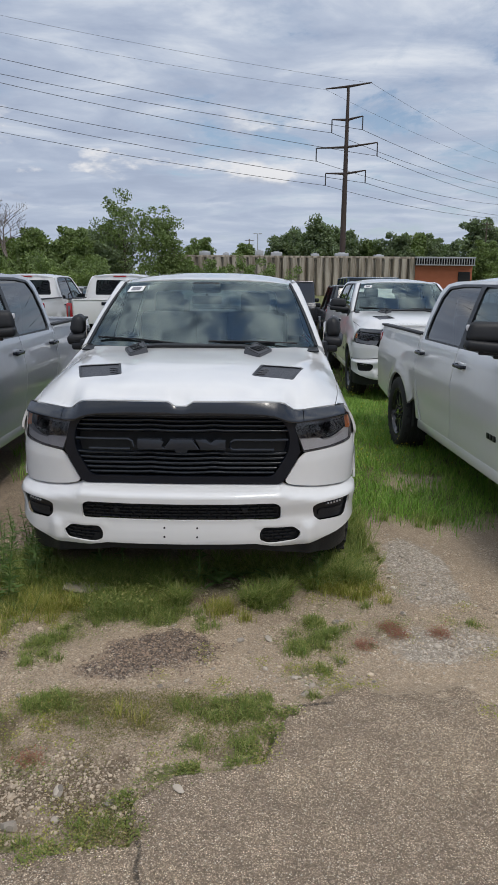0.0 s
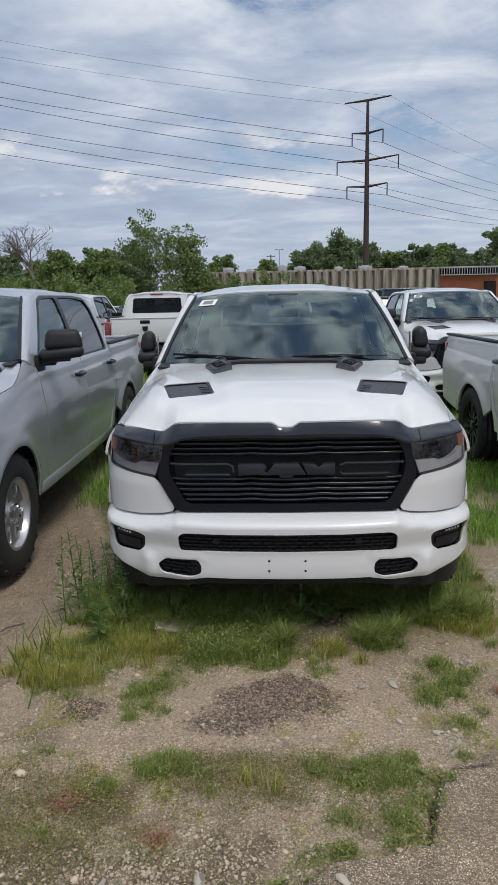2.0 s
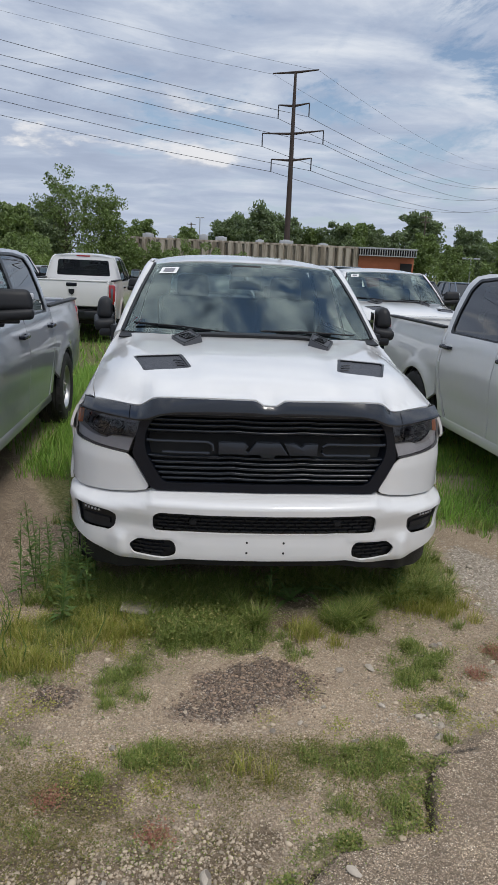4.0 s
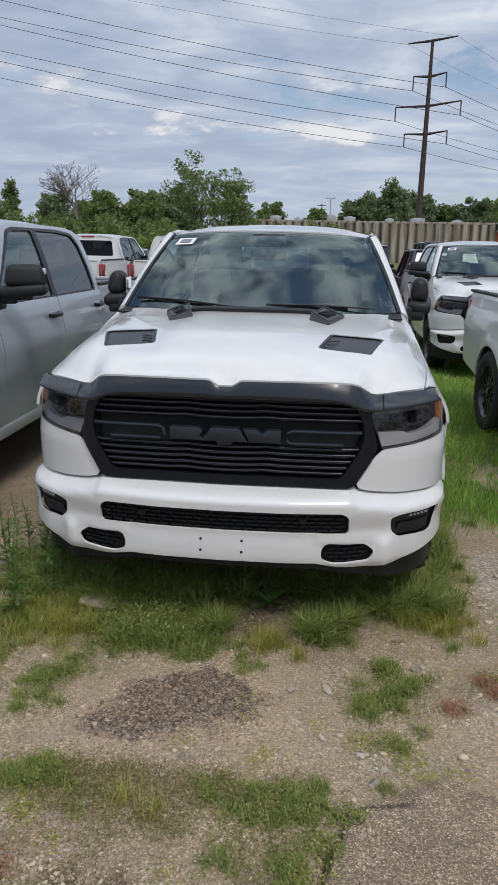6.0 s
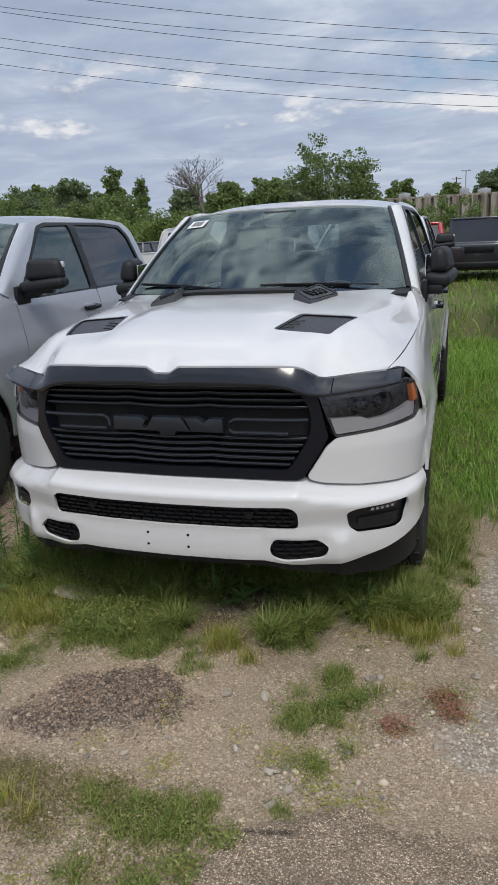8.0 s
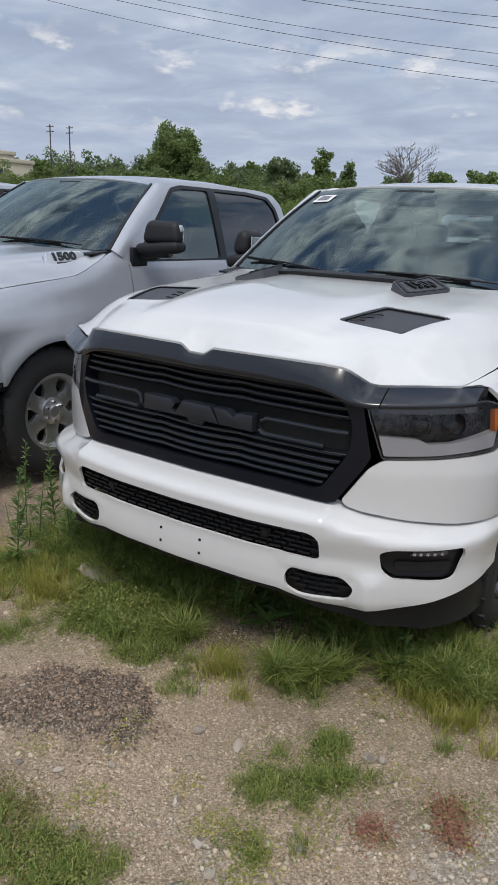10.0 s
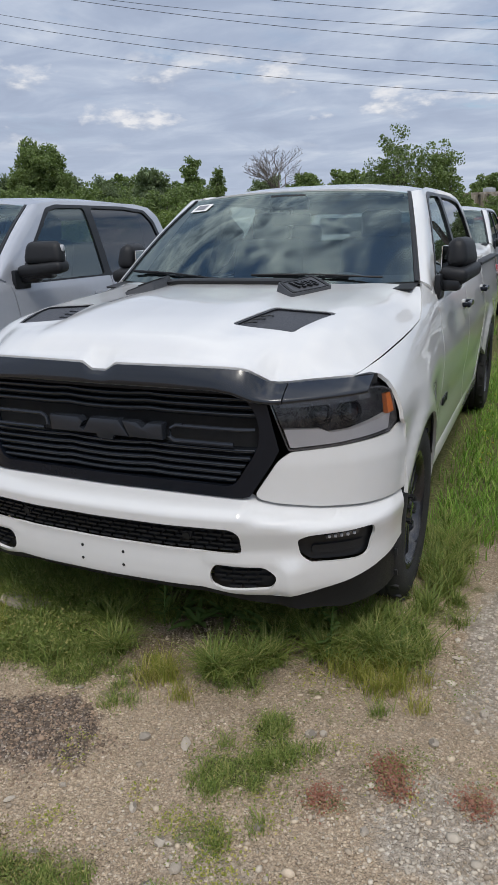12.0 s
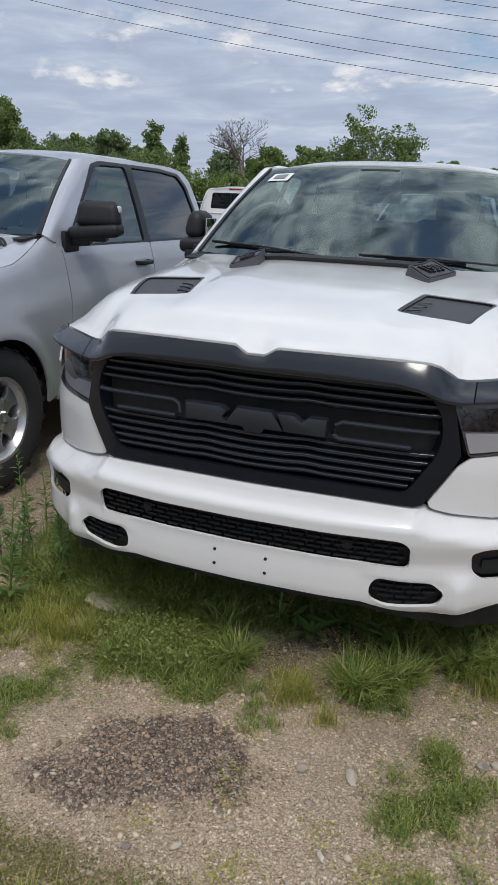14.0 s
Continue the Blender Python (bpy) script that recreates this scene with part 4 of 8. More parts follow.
    # black air dam
    dam = [(-end, 0.50), (U(-0.9), 0.43), (U(-0.66), 0.39), (U(-0.4), 0.41), (U(0.4), 0.41), (U(0.66), 0.39), (U(0.9), 0.43), (end, 0.50), (end, 0.262), (U(0.9), 0.252), (U(0.62), 0.30), (U(0.4), 0.335), (U(-0.4), 0.335), (U(-0.62), 0.30), (U(-0.9), 0.252), (-end, 0.262)]
    panel("air_dam", dam, lambda u, z: bumper_at(u, 0.46) * 1.0 + Vector((-0.03 * math.copysign(smooth(0.7, 1.0, abs(B.at(u)[0])), u), 0.060 + 0.10 * (0.45 - z), z - 0.46)), M_PLASTIC, t, (0, -1, 0), (), 0.05, 0.015)

    for s in (-1, 1):
        headlamp(t, s, sport)
        side = lambda fx: (lambda y, z: (s * fx(y, z), y, z))
        # front wing
        top = [(y, interp(SHUT, y)) for y in (1.66, 1.6, 1.52, 1.45, 1.35, 1.256, 1.1, 0.9, 0.75, 0.6, 0.48, 0.37)]
        wing = [(1.735, 0.46), (1.735, 1.32), (1.70, 1.372)] + top + [(0.45, 1.142), (0.492, 1.128), (0.508, 1.10), (0.508, 0.958), (0.530, 0.938), (0.566, 0.930), (0.574, 0.64)] + list(reversed(arch(AXLE_F, 0.455, 0, 148)))[0:] + [(1.44, 0.40), (1.735, 0.40)]
        panel("front_wing", wing, side(fender_x), paint, t, (s, 0, 0), (), 0.04, 0.015)
        # doors
        fd = rounded([(1.745, 0.46), (1.745, 1.300), (2.925, 1.292), (2.925, 0.46)], 0.012, 2)
        door = panel("front_door", fd, side(half_width), paint, t, (s, 0, 0), (), 0.05, 0.03)
        rd = rounded([(2.937, 0.46), (2.937, 1.292), (4.03, 1.288), (4.03, 0.92), (3.95, 0.70), (3.80, 0.46)], 0.02, 2)
        door2 = panel("rear_door", rd, side(half_width), paint, t, (s, 0, 0), (), 0.05, 0.03)
        for d_ob, y in ((door, 2.74), (door2, 3.92)):
            x = half_width(y, 1.15)
            h = part("door_handle", merge(box_bm(0.028, 0.21, 0.036, (s * (x + 0.035), y, 1.155), 0.012, 3), box_bm(0.04, 0.045, 0.04, (s * (x + 0.012), y + 0.085, 1.155), 0.008), box_bm(0.04, 0.04, 0.03, (s * (x + 0.012), y - 0.085, 1.155), 0.008)), M_GLOSS, d_ob, "gloss black door handle")
            part("handle_recess", box_bm(0.012, 0.16, 0.07, (s * (x - 0.001), y - 0.01, 1.15), 0.005), paint, h)
        if sport:
            bm = merge(*[box_bm(0.012, 0.05, 0.045, (s * (half_width(1.95, 0.70) + 0.003), 1.90 + 0.062 * k, 0.70), 0.004) for k in range(3)])
            part("door_emblem", bm, M_SATIN, door, "black emblem blocks")
        cab = [(4.042, 0.90), (4.042, 1.288), (4.09, 1.288), (4.09, 0.80), (4.06, 0.68), (4.02, 0.58), (4.0, 0.46), (3.87, 0.46), (3.97, 0.68)]
        panel("cab_corner", cab, side(half_width), paint, t, (s, 0, 0), (), 0.05, 0.02)
        part("sill", box_bm(0.06, 2.35, 0.10, (s * 0.965, 2.75, 0.42), 0.02), paint, t)
        # bed side
        bed = [(4.105, 0.66), (4.105, 1.325), (5.80, 1.325), (5.80, 0.56), (5.30, 0.50)] + arch(AXLE_R, 0.455, 12, 158)
        bs = panel("bed_side", bed, side(lambda y, z: half_width(y, min(z, 1.26)) - 0.01 * smooth(1.26, 1.32, z)), paint, t, (s, 0, 0), (), 0.05, 0.03)
        part("bed_rail", box_bm(0.085, 1.70, 0.028, (s * 0.925, 4.955, 1.334), 0.010), M_PLASTIC, bs, "black bed rail cap")
        part("bed_wall", box_bm(0.03, 1.68, 0.52, (s * 0.83, 4.95, 1.06), 0.008), paint, bs)
        for ya in (AXLE_F, AXLE_R):
            lining = lathe_bm([(0.20, -0.28), (0.475, -0.28), (0.475, 0.075), (0.450, 0.085)], 36, (0, 0, 0))
            geom = [v for v in lining.verts if v.co.z < -0.12]
            bmesh.ops.delete(lining, geom=geom, context="VERTS")
            lining.transform(Matrix.Translation((s * 0.88, ya, HUB_Z)) @ Matrix.Diagonal((s, 1, 1, 1)))
            part("wheel_arch_liner", lining, M_UNDER, t)
            wheel(t, s, ya, "black" if sport else "silver")
        # glasshouse
        gx = lambda y, z: interp(GLASSHOUSE, z)
        w1 = rounded([(1.865, 1.312), (1.94, 1.400), (2.43, 1.792), (2.55, 1.818), (2.895, 1.824), (2.868, 1.304)], 0.03)
        w2 = rounded([(2.955, 1.304), (2.985, 1.824), (3.50, 1.820), (3.80, 1.796), (3.895, 1.71), (3.940, 1.50), (3.950, 1.34), (3.92, 1.304)], 0.04)
        frame_o = [(1.68, 1.29), (1.72, 1.345), (2.36, 1.846), (2.6, 1.872), (3.3, 1.876), (3.75, 1.868), (3.95, 1.842), (4.045, 1.76), (4.085, 1.60), (4.095, 1.30), (4.095, 1.285)]
        house = panel("cab_frame", frame_o, side(gx), paint, t, (s, 0, 0), [rounded([(1.826, 1.294), (1.85, 1.340), (2.41, 1.814), (2.55, 1.842), (3.50, 1.842), (3.83, 1.816), (3.935, 1.72), (3.978, 1.50), (3.986, 1.33), (3.96, 1.290)], 0.03)], 0.05, 0.02)
        trim_o = rounded([(1.822, 1.290), (1.846, 1.341), (2.41, 1.817), (2.55, 1.845), (3.50, 1.845), (3.835, 1.819), (3.939, 1.722), (3.982, 1.50), (3.990, 1.33), (3.964, 1.286)], 0.03)
        panel("window_trim", trim_o, side(lambda y, z: gx(y, z) + 0.004), M_SATIN, house, (s, 0, 0), [w1, w2], 0.05, 0.015, "black window trim and centre pillar")
        for w_, mt, nm in ((w1, M_GLASSF, "front_window"), (w2, M_PRIV, "rear_window")):
            g = panel(nm, w_, side(lambda y, z: gx(y, z) - 0.008), mt, house, (s, 0, 0), (), 0.10, 0.0)
            g.visible_shadow = False
        # windscreen pillar
        def pillar(u, v):
            a = screen_at(s * 1.0, v) + Vector((s * 0.004, 0, 0.004))
            yb = float(np.interp(v, [0, 1], [1.70, 2.385]))
            zb = float(np.interp(v, [0, 1], [1.330, 1.842]))
            b = Vector((s * (interp(GLASSHOUSE, zb) + 0.002), yb, zb))
            p = a.lerp(b, u)
            bul = 0.014 * math.sin(math.pi * u)
            return p + Vector((s * bul, -bul, bul * 0.3))
        grid_sheet("windscreen_pillar", pillar, 6, 14, paint, t, (s, -0.5, 0.3), 0.02)
        def seal(u, v):
            a, b = screen_at(s * (1.0 - 0.024 * u), v), screen_at(s * 1.0, v)
            return a + Vector((0, -0.004, 0.006))
        grid_sheet("pillar_trim", seal, 2, 14, M_SATIN, t, (0, -1, 0.6), 0.008)
        # roof side band
        grid_sheet("roof_rail", lambda u, v: Vector((s * (0.695 + 0.045 * u), 2.31 + 1.70 * v, roof_z(0.70, 2.31 + 1.70 * v) + 0.002 - 0.03 * u * u)), 4, 16, paint, t, (s, 0, 1), 0.015)
        # door mirror
        mir = part("door_mirror", merge(box_bm(0.120, 0.30, 0.155, (s * 1.040, 2.025, 1.505), 0.048, 4, (0, s * -6, s * -8), (0.76, 0.84)), box_bm(0.150, 0.335, 0.080, (s * 1.042, 2.005, 1.402), 0.032, 3, (5, s * 5, s * -8))), M_PLASTIC, t, "black door mirror")
        part("mirror_arm", merge(box_bm(0.12, 0.13, 0.06, (s * 1.0, 1.90, 1.340), 0.018, 2), box_bm(0.10, 0.20, 0.035, (s * 1.02, 1.97, 1.355), 0.012, 2)), M_SATIN, mir)
        part("mirror_glass", box_bm(0.006, 0.24, 0.15, (s * 0.968, 2.03, 1.465), 0.002, 1, (0, 0, s * -8)), M_MIRROR, mir)
        part("turn_lamp", box_bm(0.035, 0.040, 0.045, (s * 1.056, 2.150, 1.535), 0.012, 2), M_DRL, mir)
        part("mirror_sail", box_bm(0.035, 0.16, 0.13, (s * 0.955, 1.845, 1.335), 0.012, 2), M_SATIN, t)
        # tail lamp
        tail = part("tail_lamp", box_bm(0.15, 0.11, 0.42, (s * 0.905, 5.77, 1.04), 0.03, 3), M_TAIL, t, "dark red tail lamp")
        part("tail_insert", box_bm(0.05, 0.02, 0.30, (s * 0.905, 5.827, 1.03), 0.008), M_BEZEL, tail)

    # glass, roof and cab back
    glass_ob = grid_sheet("windscreen", lambda u, v: screen_at(2 * u - 1, v), 24, 14, M_GLASS, t, (0, -1, 0.6), 0.0, "tinted windscreen reflecting the clouds")
    glass_ob.visible_shadow = False
    grid_sheet("screen_band", lambda u, v: screen_at((2 * u - 1) * 0.945, 0.0 + 0.075 * v) + Vector((0, 0.006, -0.008)), 24, 2, M_SATIN, t, (0, -1, 0.6), 0.004)
    grid_sheet("screen_top_band", lambda u, v: screen_at((2 * u - 1) * 0.945, 0.955 + 0.045 * v) + Vector((0, 0.006, -0.008)), 24, 2, M_SATIN, t, (0, -1, 0.6), 0.004)
    rf = [(0.70 * u, 2.185 + 0.11 * u * u) for u in np.linspace(-1, 1, 17)] + [(0.71, 2.6), (0.71, 3.2), (0.70, 4.01), (0.5, 4.05), (-0.5, 4.05), (-0.70, 4.01), (-0.71, 3.2), (-0.71, 2.6)]
    panel("roof", rf, lambda x, y: (x, y, roof_z(x, y) + 0.002), paint, t, (0, 0, 1), (), 0.06, 0.02)
    cb = [(-0.93, 1.28), (0.93, 1.28), (0.90, 1.45), (0.80, 1.72), (0.72, 1.83), (0.45, 1.866), (-0.45, 1.866), (-0.72, 1.83), (-0.80, 1.72), (-0.90, 1.45)]
    rw = rounded([(-0.66, 1.40), (0.66, 1.40), (0.62, 1.76), (-0.62, 1.76)], 0.05)
    back_y = lambda z: 4.095 - 0.06 * (max(0, z - 1.28) / 0.58) ** 1.3
    cabback = panel("cab_back", cb, lambda x, z: (x, back_y(z) - 0.05 * (x / 0.9) ** 2, z), paint, t, (0, 1, 0), [rw], 0.08, 0.02)
    g = panel("back_window", rw, lambda x, z: (x, back_y(z) - 0.05 * (x / 0.9) ** 2, z), M_BACKGLASS, cabback, (0, 1, 0), (), 0.1, 0.0)
    g.visible_shadow = False
    part("cab_bulkhead", box_bm(1.80, 0.03, 0.80, (0, 4.085, 0.90), 0.01), paint, t)
    part("brake_light", box_bm(0.34, 0.03, 0.035, (0, 4.045, 1.850), 0.01), M_TAIL, cabback, "red high brake light")
    grid_sheet("cowl", lambda u, v: Vector(((2 * u - 1) * 0.88, (1.36 + 0.10 * (2 * u - 1) ** 2) + v * (0.06 + 0.16 * (2 * u - 1) ** 2), 1.355 + 0.02 * v)), 20, 4, M_PLASTIC, t, (0, 0, 1), 0.01)
    for x0, x1, v1 in ((-0.10, -0.80, 0.07), (0.72, 0.06, 0.05)):
        a = screen_at(x0 / 0.885, 0.015) + Vector((0, -0.02, 0.02))
        b = screen_at(x1 / 0.88, v1) + Vector((0, -0.012, 0.022))
        part("wiper", merge(tube_bm([a, a.lerp(b, 0.5) + Vector((0, -0.008, 0.008)), b], 0.0055, 6), tube_bm([a.lerp(b, 0.25) + Vector((0, 0.004, -0.006)), b + Vector((0, 0.002, -0.004))], 0.006, 6)), M_PLASTIC, t)
    # bed, tailgate, rear bumper
    part("bed_floor", box_bm(1.66, 1.68, 0.04, (0, 4.95, 0.82), 0.01), paint, t)
    gate = part("tailgate", merge(box_bm(1.62, 0.07, 0.54, (0, 5.80, 1.045), 0.025, 3), box_bm(1.62, 0.10, 0.03, (0, 5.80, 1.322), 0.012)), paint, t)
    part("tailgate_handle", box_bm(0.24, 0.03, 0.075, (0, 5.835, 1.235), 0.015, 2), M_GLOSS, gate, "black tailgate handle")
    part("tailgate_emblem", prism_bm([(-0.065, 0.05), (0.065, 0.05), (0.06, -0.03), (0, -0.07), (-0.06, -0.03)], 0.02, Matrix.Translation((0, 5.835, 1.09)), 0.004), M_SATIN, gate, "plain dark shield shape")
    rb = part("rear_bumper", merge(box_bm(1.90, 0.16, 0.20, (0, 5.84, 0.60), 0.05, 3), box_bm(0.60, 0.17, 0.09, (0, 5.845, 0.655), 0.02)), M_SATIN, t, "black rear bumper")
    part("step_pad", box_bm(1.70, 0.12, 0.015, (0, 5.85, 0.705), 0.004), M_PLASTIC, rb)
    part("chassis", merge(box_bm(1.50, 4.9, 0.22, (0, 3.15, 0.50), 0.05), box_bm(1.60, 1.1, 0.40, (0, 0.98, 0.72), 0.05), box_bm(1.4, 0.14, 0.14, (0, AXLE_R, HUB_Z), 0.03), box_bm(1.4, 0.10, 0.10, (0, AXLE_F, HUB_Z), 0.03)), M_UNDER, t)
    cabin(t)
    # sales sticker behind the glass
    if sport:
        st = grid_sheet("window_sticker", lambda u, v: screen_at(-0.885 + 0.175 * u + 0.01 * v, 0.79 + 0.105 * v) + Vector((0, -0.003, 0.005)), 4, 3, M_PAPER, t, (0, -1, 0.6), 0.002, "white paper sticker with grey print")
        grid_sheet("sticker_print", lambda u, v: screen_at(-0.85 + 0.105 * u + 0.01 * v, 0.812 + 0.06 * v) + Vector((0, -0.005, 0.008)), 4, 3, M_INK, st, (0, -1, 0.6), 0.001)
    return t

# ---- ground: one sheet from the lot to the horizon ----
rng = np.random.default_rng(7)


def axis(a, b, step, far_a, far_b, grow=1.13):
    mid = list(np.arange(a, b + 1e-6, step))
    left, right, d = [], [], step
    p = a
    while p > far_a:
        d *= grow
        p -= d
        left.append(p)
    d, p = step, b
    while p < far_b:
        d *= grow
        p += d
        right.append(p)
    return np.array(left[::-1] + mid + right)


def fbm(x, y, scale, seed, octaves=4):
    """Value noise from sums of turned sines: cheap, smooth and without a grid."""
    r = np.random.default_rng(seed)
    s = np.zeros_like(x)
    amp, tot = 1.0, 0.0
    for o in range(octaves):
        for _ in range(5):
            a, ph = r.uniform(0, 2 * np.pi), r.uniform(0, 6.28)
            k = scale * 2 ** o * r.uniform(0.7, 1.4)
            s += amp * np.sin((x * np.cos(a) + y * np.sin(a)) * k + ph + 1.3 * np.sin((y * np.cos(a) - x * np.sin(a)) * k * 0.7 + ph * 2))
            tot += amp * 0.5
        amp *= 0.55
    return s / tot


def poly_distance(x, y, poly):
    """Signed distance to a closed polygon, plus inside."""
    best = np.full(x.shape, 1e9)
    ins = np.zeros(x.shape, bool)
    for (ax, ay), (bx, by) in zip(poly, poly[1:] + poly[:1]):
        dx, dy = bx - ax, by - ay
        t = np.clip(((x - ax) * dx + (y - ay) * dy) / (dx * dx + dy * dy + 1e-12), 0, 1)
        best = np.minimum(best, np.hypot(x - ax - t * dx, y - ay - t * dy))
        if ay != by:
            ins ^= ((ay > y) != (by > y)) & (x < (bx - ax) * (y - ay) / (by - ay) + ax)
    return np.where(ins, best, -best)


APRON = [(-60, -40), (-60, -1.62), (-2.0, -1.64), (-0.97, -1.70), (-0.75, -1.745), (-0.66, -1.80), (-0.40, -1.81), (-0.15, -1.79), (0.0, -1.765), (0.015, -1.70), (-0.02, -1.62), (-0.03, -1.56), (0.03, -1.50), (0.12, -1.44), (0.30, -1.40), (0.46, -1.355), (0.50, -1.25), (0.52, -1.14), (0.60, -1.00), (0.66, -0.90), (0.94, -0.82), (1.24, -0.84), (1.55, -0.88), (3.0, -0.95), (60, -1.2), (60, -40)]
STRIP = [(-9, -0.62), (-1.46, -0.60), (-1.36, -0.42), (-1.40, -0.2), (-1.28, 0.25), (-1.18, 0.77), (-1.30, 1.3), (-1.49, 1.86), (-1.85, 2.9), (-2.3, 3.9), (-9, 4.2)]


def soft(d, w):
    return np.clip(0.5 + d / w, 0, 1)


def blob(x, y, cx, cy, rx, ry, seed=0, edge=0.35, turn=0.0, rag=0.0):
    """A ragged patch, 1 at its heart and 0 outside."""
    x, y = np.asarray(x, float), np.asarray(y, float)
    c, s = math.cos(turn), math.sin(turn)
    far = 1 - np.hypot(((x - cx) * c + (y - cy) * s) / rx, ((y - cy) * c - (x - cx) * s) / ry)
    near = far > -1.6
    px, py, d = x[near], y[near], far[near]
    d = d + 0.35 * fbm(px, py, 7.0, 90 + seed, 4)
    if rag:
        d = d + rag * (fbm(px, py, 17.0, 130 + seed, 4) + 0.05)
    out_ = np.zeros(x.shape)
    out_[near] = np.clip(d / edge, 0, 1)
    return out_


def masks(x, y):
    """How much of each surface lies at a place of the plan: apron asphalt, old dark patch, green growth, pale crushed stone."""
    wob = 0.022 * fbm(x, y, 14.0, 3, 3)
    asphalt = soft(poly_distance(x, y, APRON) + wob * (1 + 3.0 * smooth_np(0.55, 0.95, x)), 0.02 + 0.25 * smooth_np(0.6, 1.2, x))
    asphalt = np.maximum(asphalt, 0.92 * soft(poly_distance(x, y, STRIP) + 2.5 * wob, 0.16))
    patch = np.maximum(blob(x, y, -0.13, -0.50, 0.44, 0.26, 1, 0.6, 0.0, 0.12), 0.8 * blob(x, y, -0.93, -0.54, 0.15, 0.12, 2, 0.6))
    green = np.zeros_like(x)
    for i, (cx, cy, rx, ry, a) in enumerate(GREENS):
        green = np.maximum(green, a * blob(x, y, cx, cy, rx, ry, 10 + i, 0.9, 0.0, 0.75))
    field = soft((y - 1.55) + 0.25 * fbm(x, y, 3.0, 5, 3), 0.5) * (1 - soft(poly_distance(x, y, STRIP), 0.3))
    field = field * np.where((x < -1.9) & (y < 5.0), 0.15, 1.0)
    gap = blob(x, y, 1.95, 2.7, 0.45, 0.35, 61, 0.5)
    green = np.maximum(green, 0.85 * field * (1 - 0.8 * gap))
    pale = np.maximum.reduce([blob(x, y, 1.48, 0.62, 0.30, 0.75, 31, 0.6), 0.9 * blob(x, y, 1.4, -0.35, 0.55, 0.28, 32, 0.7), 0.5 * blob(x, y, 0.75, -0.72, 0.30, 0.14, 33, 0.7)])
    # soil and weeds caught along the broken edge, with its shadow put into the dark colour
    rim = np.exp(-((poly_distance(x, y, APRON) + 0.045) / 0.035) ** 2) * (x < 0.72) * np.clip(0.75 + fbm(x, y, 9.0, 48, 3), 0, 1)
    green = np.maximum(green, 0.55 * rim)
    green = green * (1 - 0.9 * pale) * (1 - patch)
    return asphalt, patch, green, pale


def smooth_np(a, b, v):
    t = np.clip((v - a) / (b - a), 0, 1)
    return t * t * (3 - 2 * t)


GREENS = [(-1.0, 0.15, 0.28, 0.50, 0.9), (-0.36, 0.00, 0.52, 0.22, 1.0), (-0.20, -0.03, 0.34, 0.20, 1.0), (-0.55, 0.32, 0.50, 0.24, 0.85), (-0.55, -0.24, 0.15, 0.15, 0.8), (-0.64, -0.46, 0.13, 0.20, 0.85), (-1.12, -0.22, 0.27, 0.28, 0.75), (0.14, -0.19, 0.14, 0.07, 0.75), (0.47, 0.12, 0.15, 0.12, 0.8), (0.15, 0.55, 0.5, 0.14, 0.6), (0.86, 0.47, 0.36, 0.20, 0.9),
          (-0.50, -0.93, 0.21, 0.14, 1.0), (-0.34, -1.02, 0.12, 0.08, 0.7), (-0.15, -0.96, 0.10, 0.05, 0.35), (0.33, -1.00, 0.22, 0.12, 1.0), (0.14, -1.22, 0.20, 0.11, 0.8), (0.05, -1.39, 0.09, 0.08, 0.8), (0.39, -1.22, 0.10, 0.13, 0.9), (0.46, -0.85, 0.08, 0.09, 0.6), (-0.09, -1.66, 0.12, 0.09, 0.95), (-0.40, -1.75, 0.32, 0.05, 0.7), (-0.93, -1.66, 0.14, 0.08, 0.7), (-0.93, -1.30, 0.10, 0.06, 0.6), (-0.78, -1.10, 0.12, 0.09, 0.5), (-1.10, -0.85, 0.2, 0.12, 0.5), (-0.55, -1.40, 0.2, 0.07, 0.5),
          (0.75, -0.30, 0.21, 0.23, 1.0), (0.70, -0.66, 0.12, 0.12, 0.85), (1.06, -0.40, 0.09, 0.07, 0.85), (1.18, -0.17, 0.11, 0.14, 0.75), (1.02, 0.02, 0.16, 0.10, 0.5), (1.36, -0.18, 0.14, 0.10, 0.55), (0.82, 0.08, 0.08, 0.06, 0.6), (1.28, 0.28, 0.10, 0.10, 0.5), (1.62, -0.12, 0.22, 0.10, 0.6), (1.18, 1.15, 0.18, 0.5, 0.8)]
# bare brown soil that shows between the stones
DIRT = [(-0.71, -1.16, 0.26, 0.20, 0.9), (-0.35, -1.50, 0.50, 0.22, 1.0), (-0.85, -1.50, 0.40, 0.22, 1.0), (-0.10, -1.60, 0.20, 0.18, 1.0), (-0.2, -1.35, 0.3, 0.12, 0.8), (0.28, -1.27, 0.22, 0.10, 0.6), (-0.45, -1.22, 0.30, 0.10, 0.6), (0.12, 0.12, 0.20, 0.24, 0.7), (0.35, 0.42, 0.6, 0.16, 0.9), (-1.15, -0.75, 0.25, 0.18, 0.5), (1.15, -0.28, 0.22, 0.16, 0.45), (0.50, -0.10, 0.22, 0.10, 0.4)]


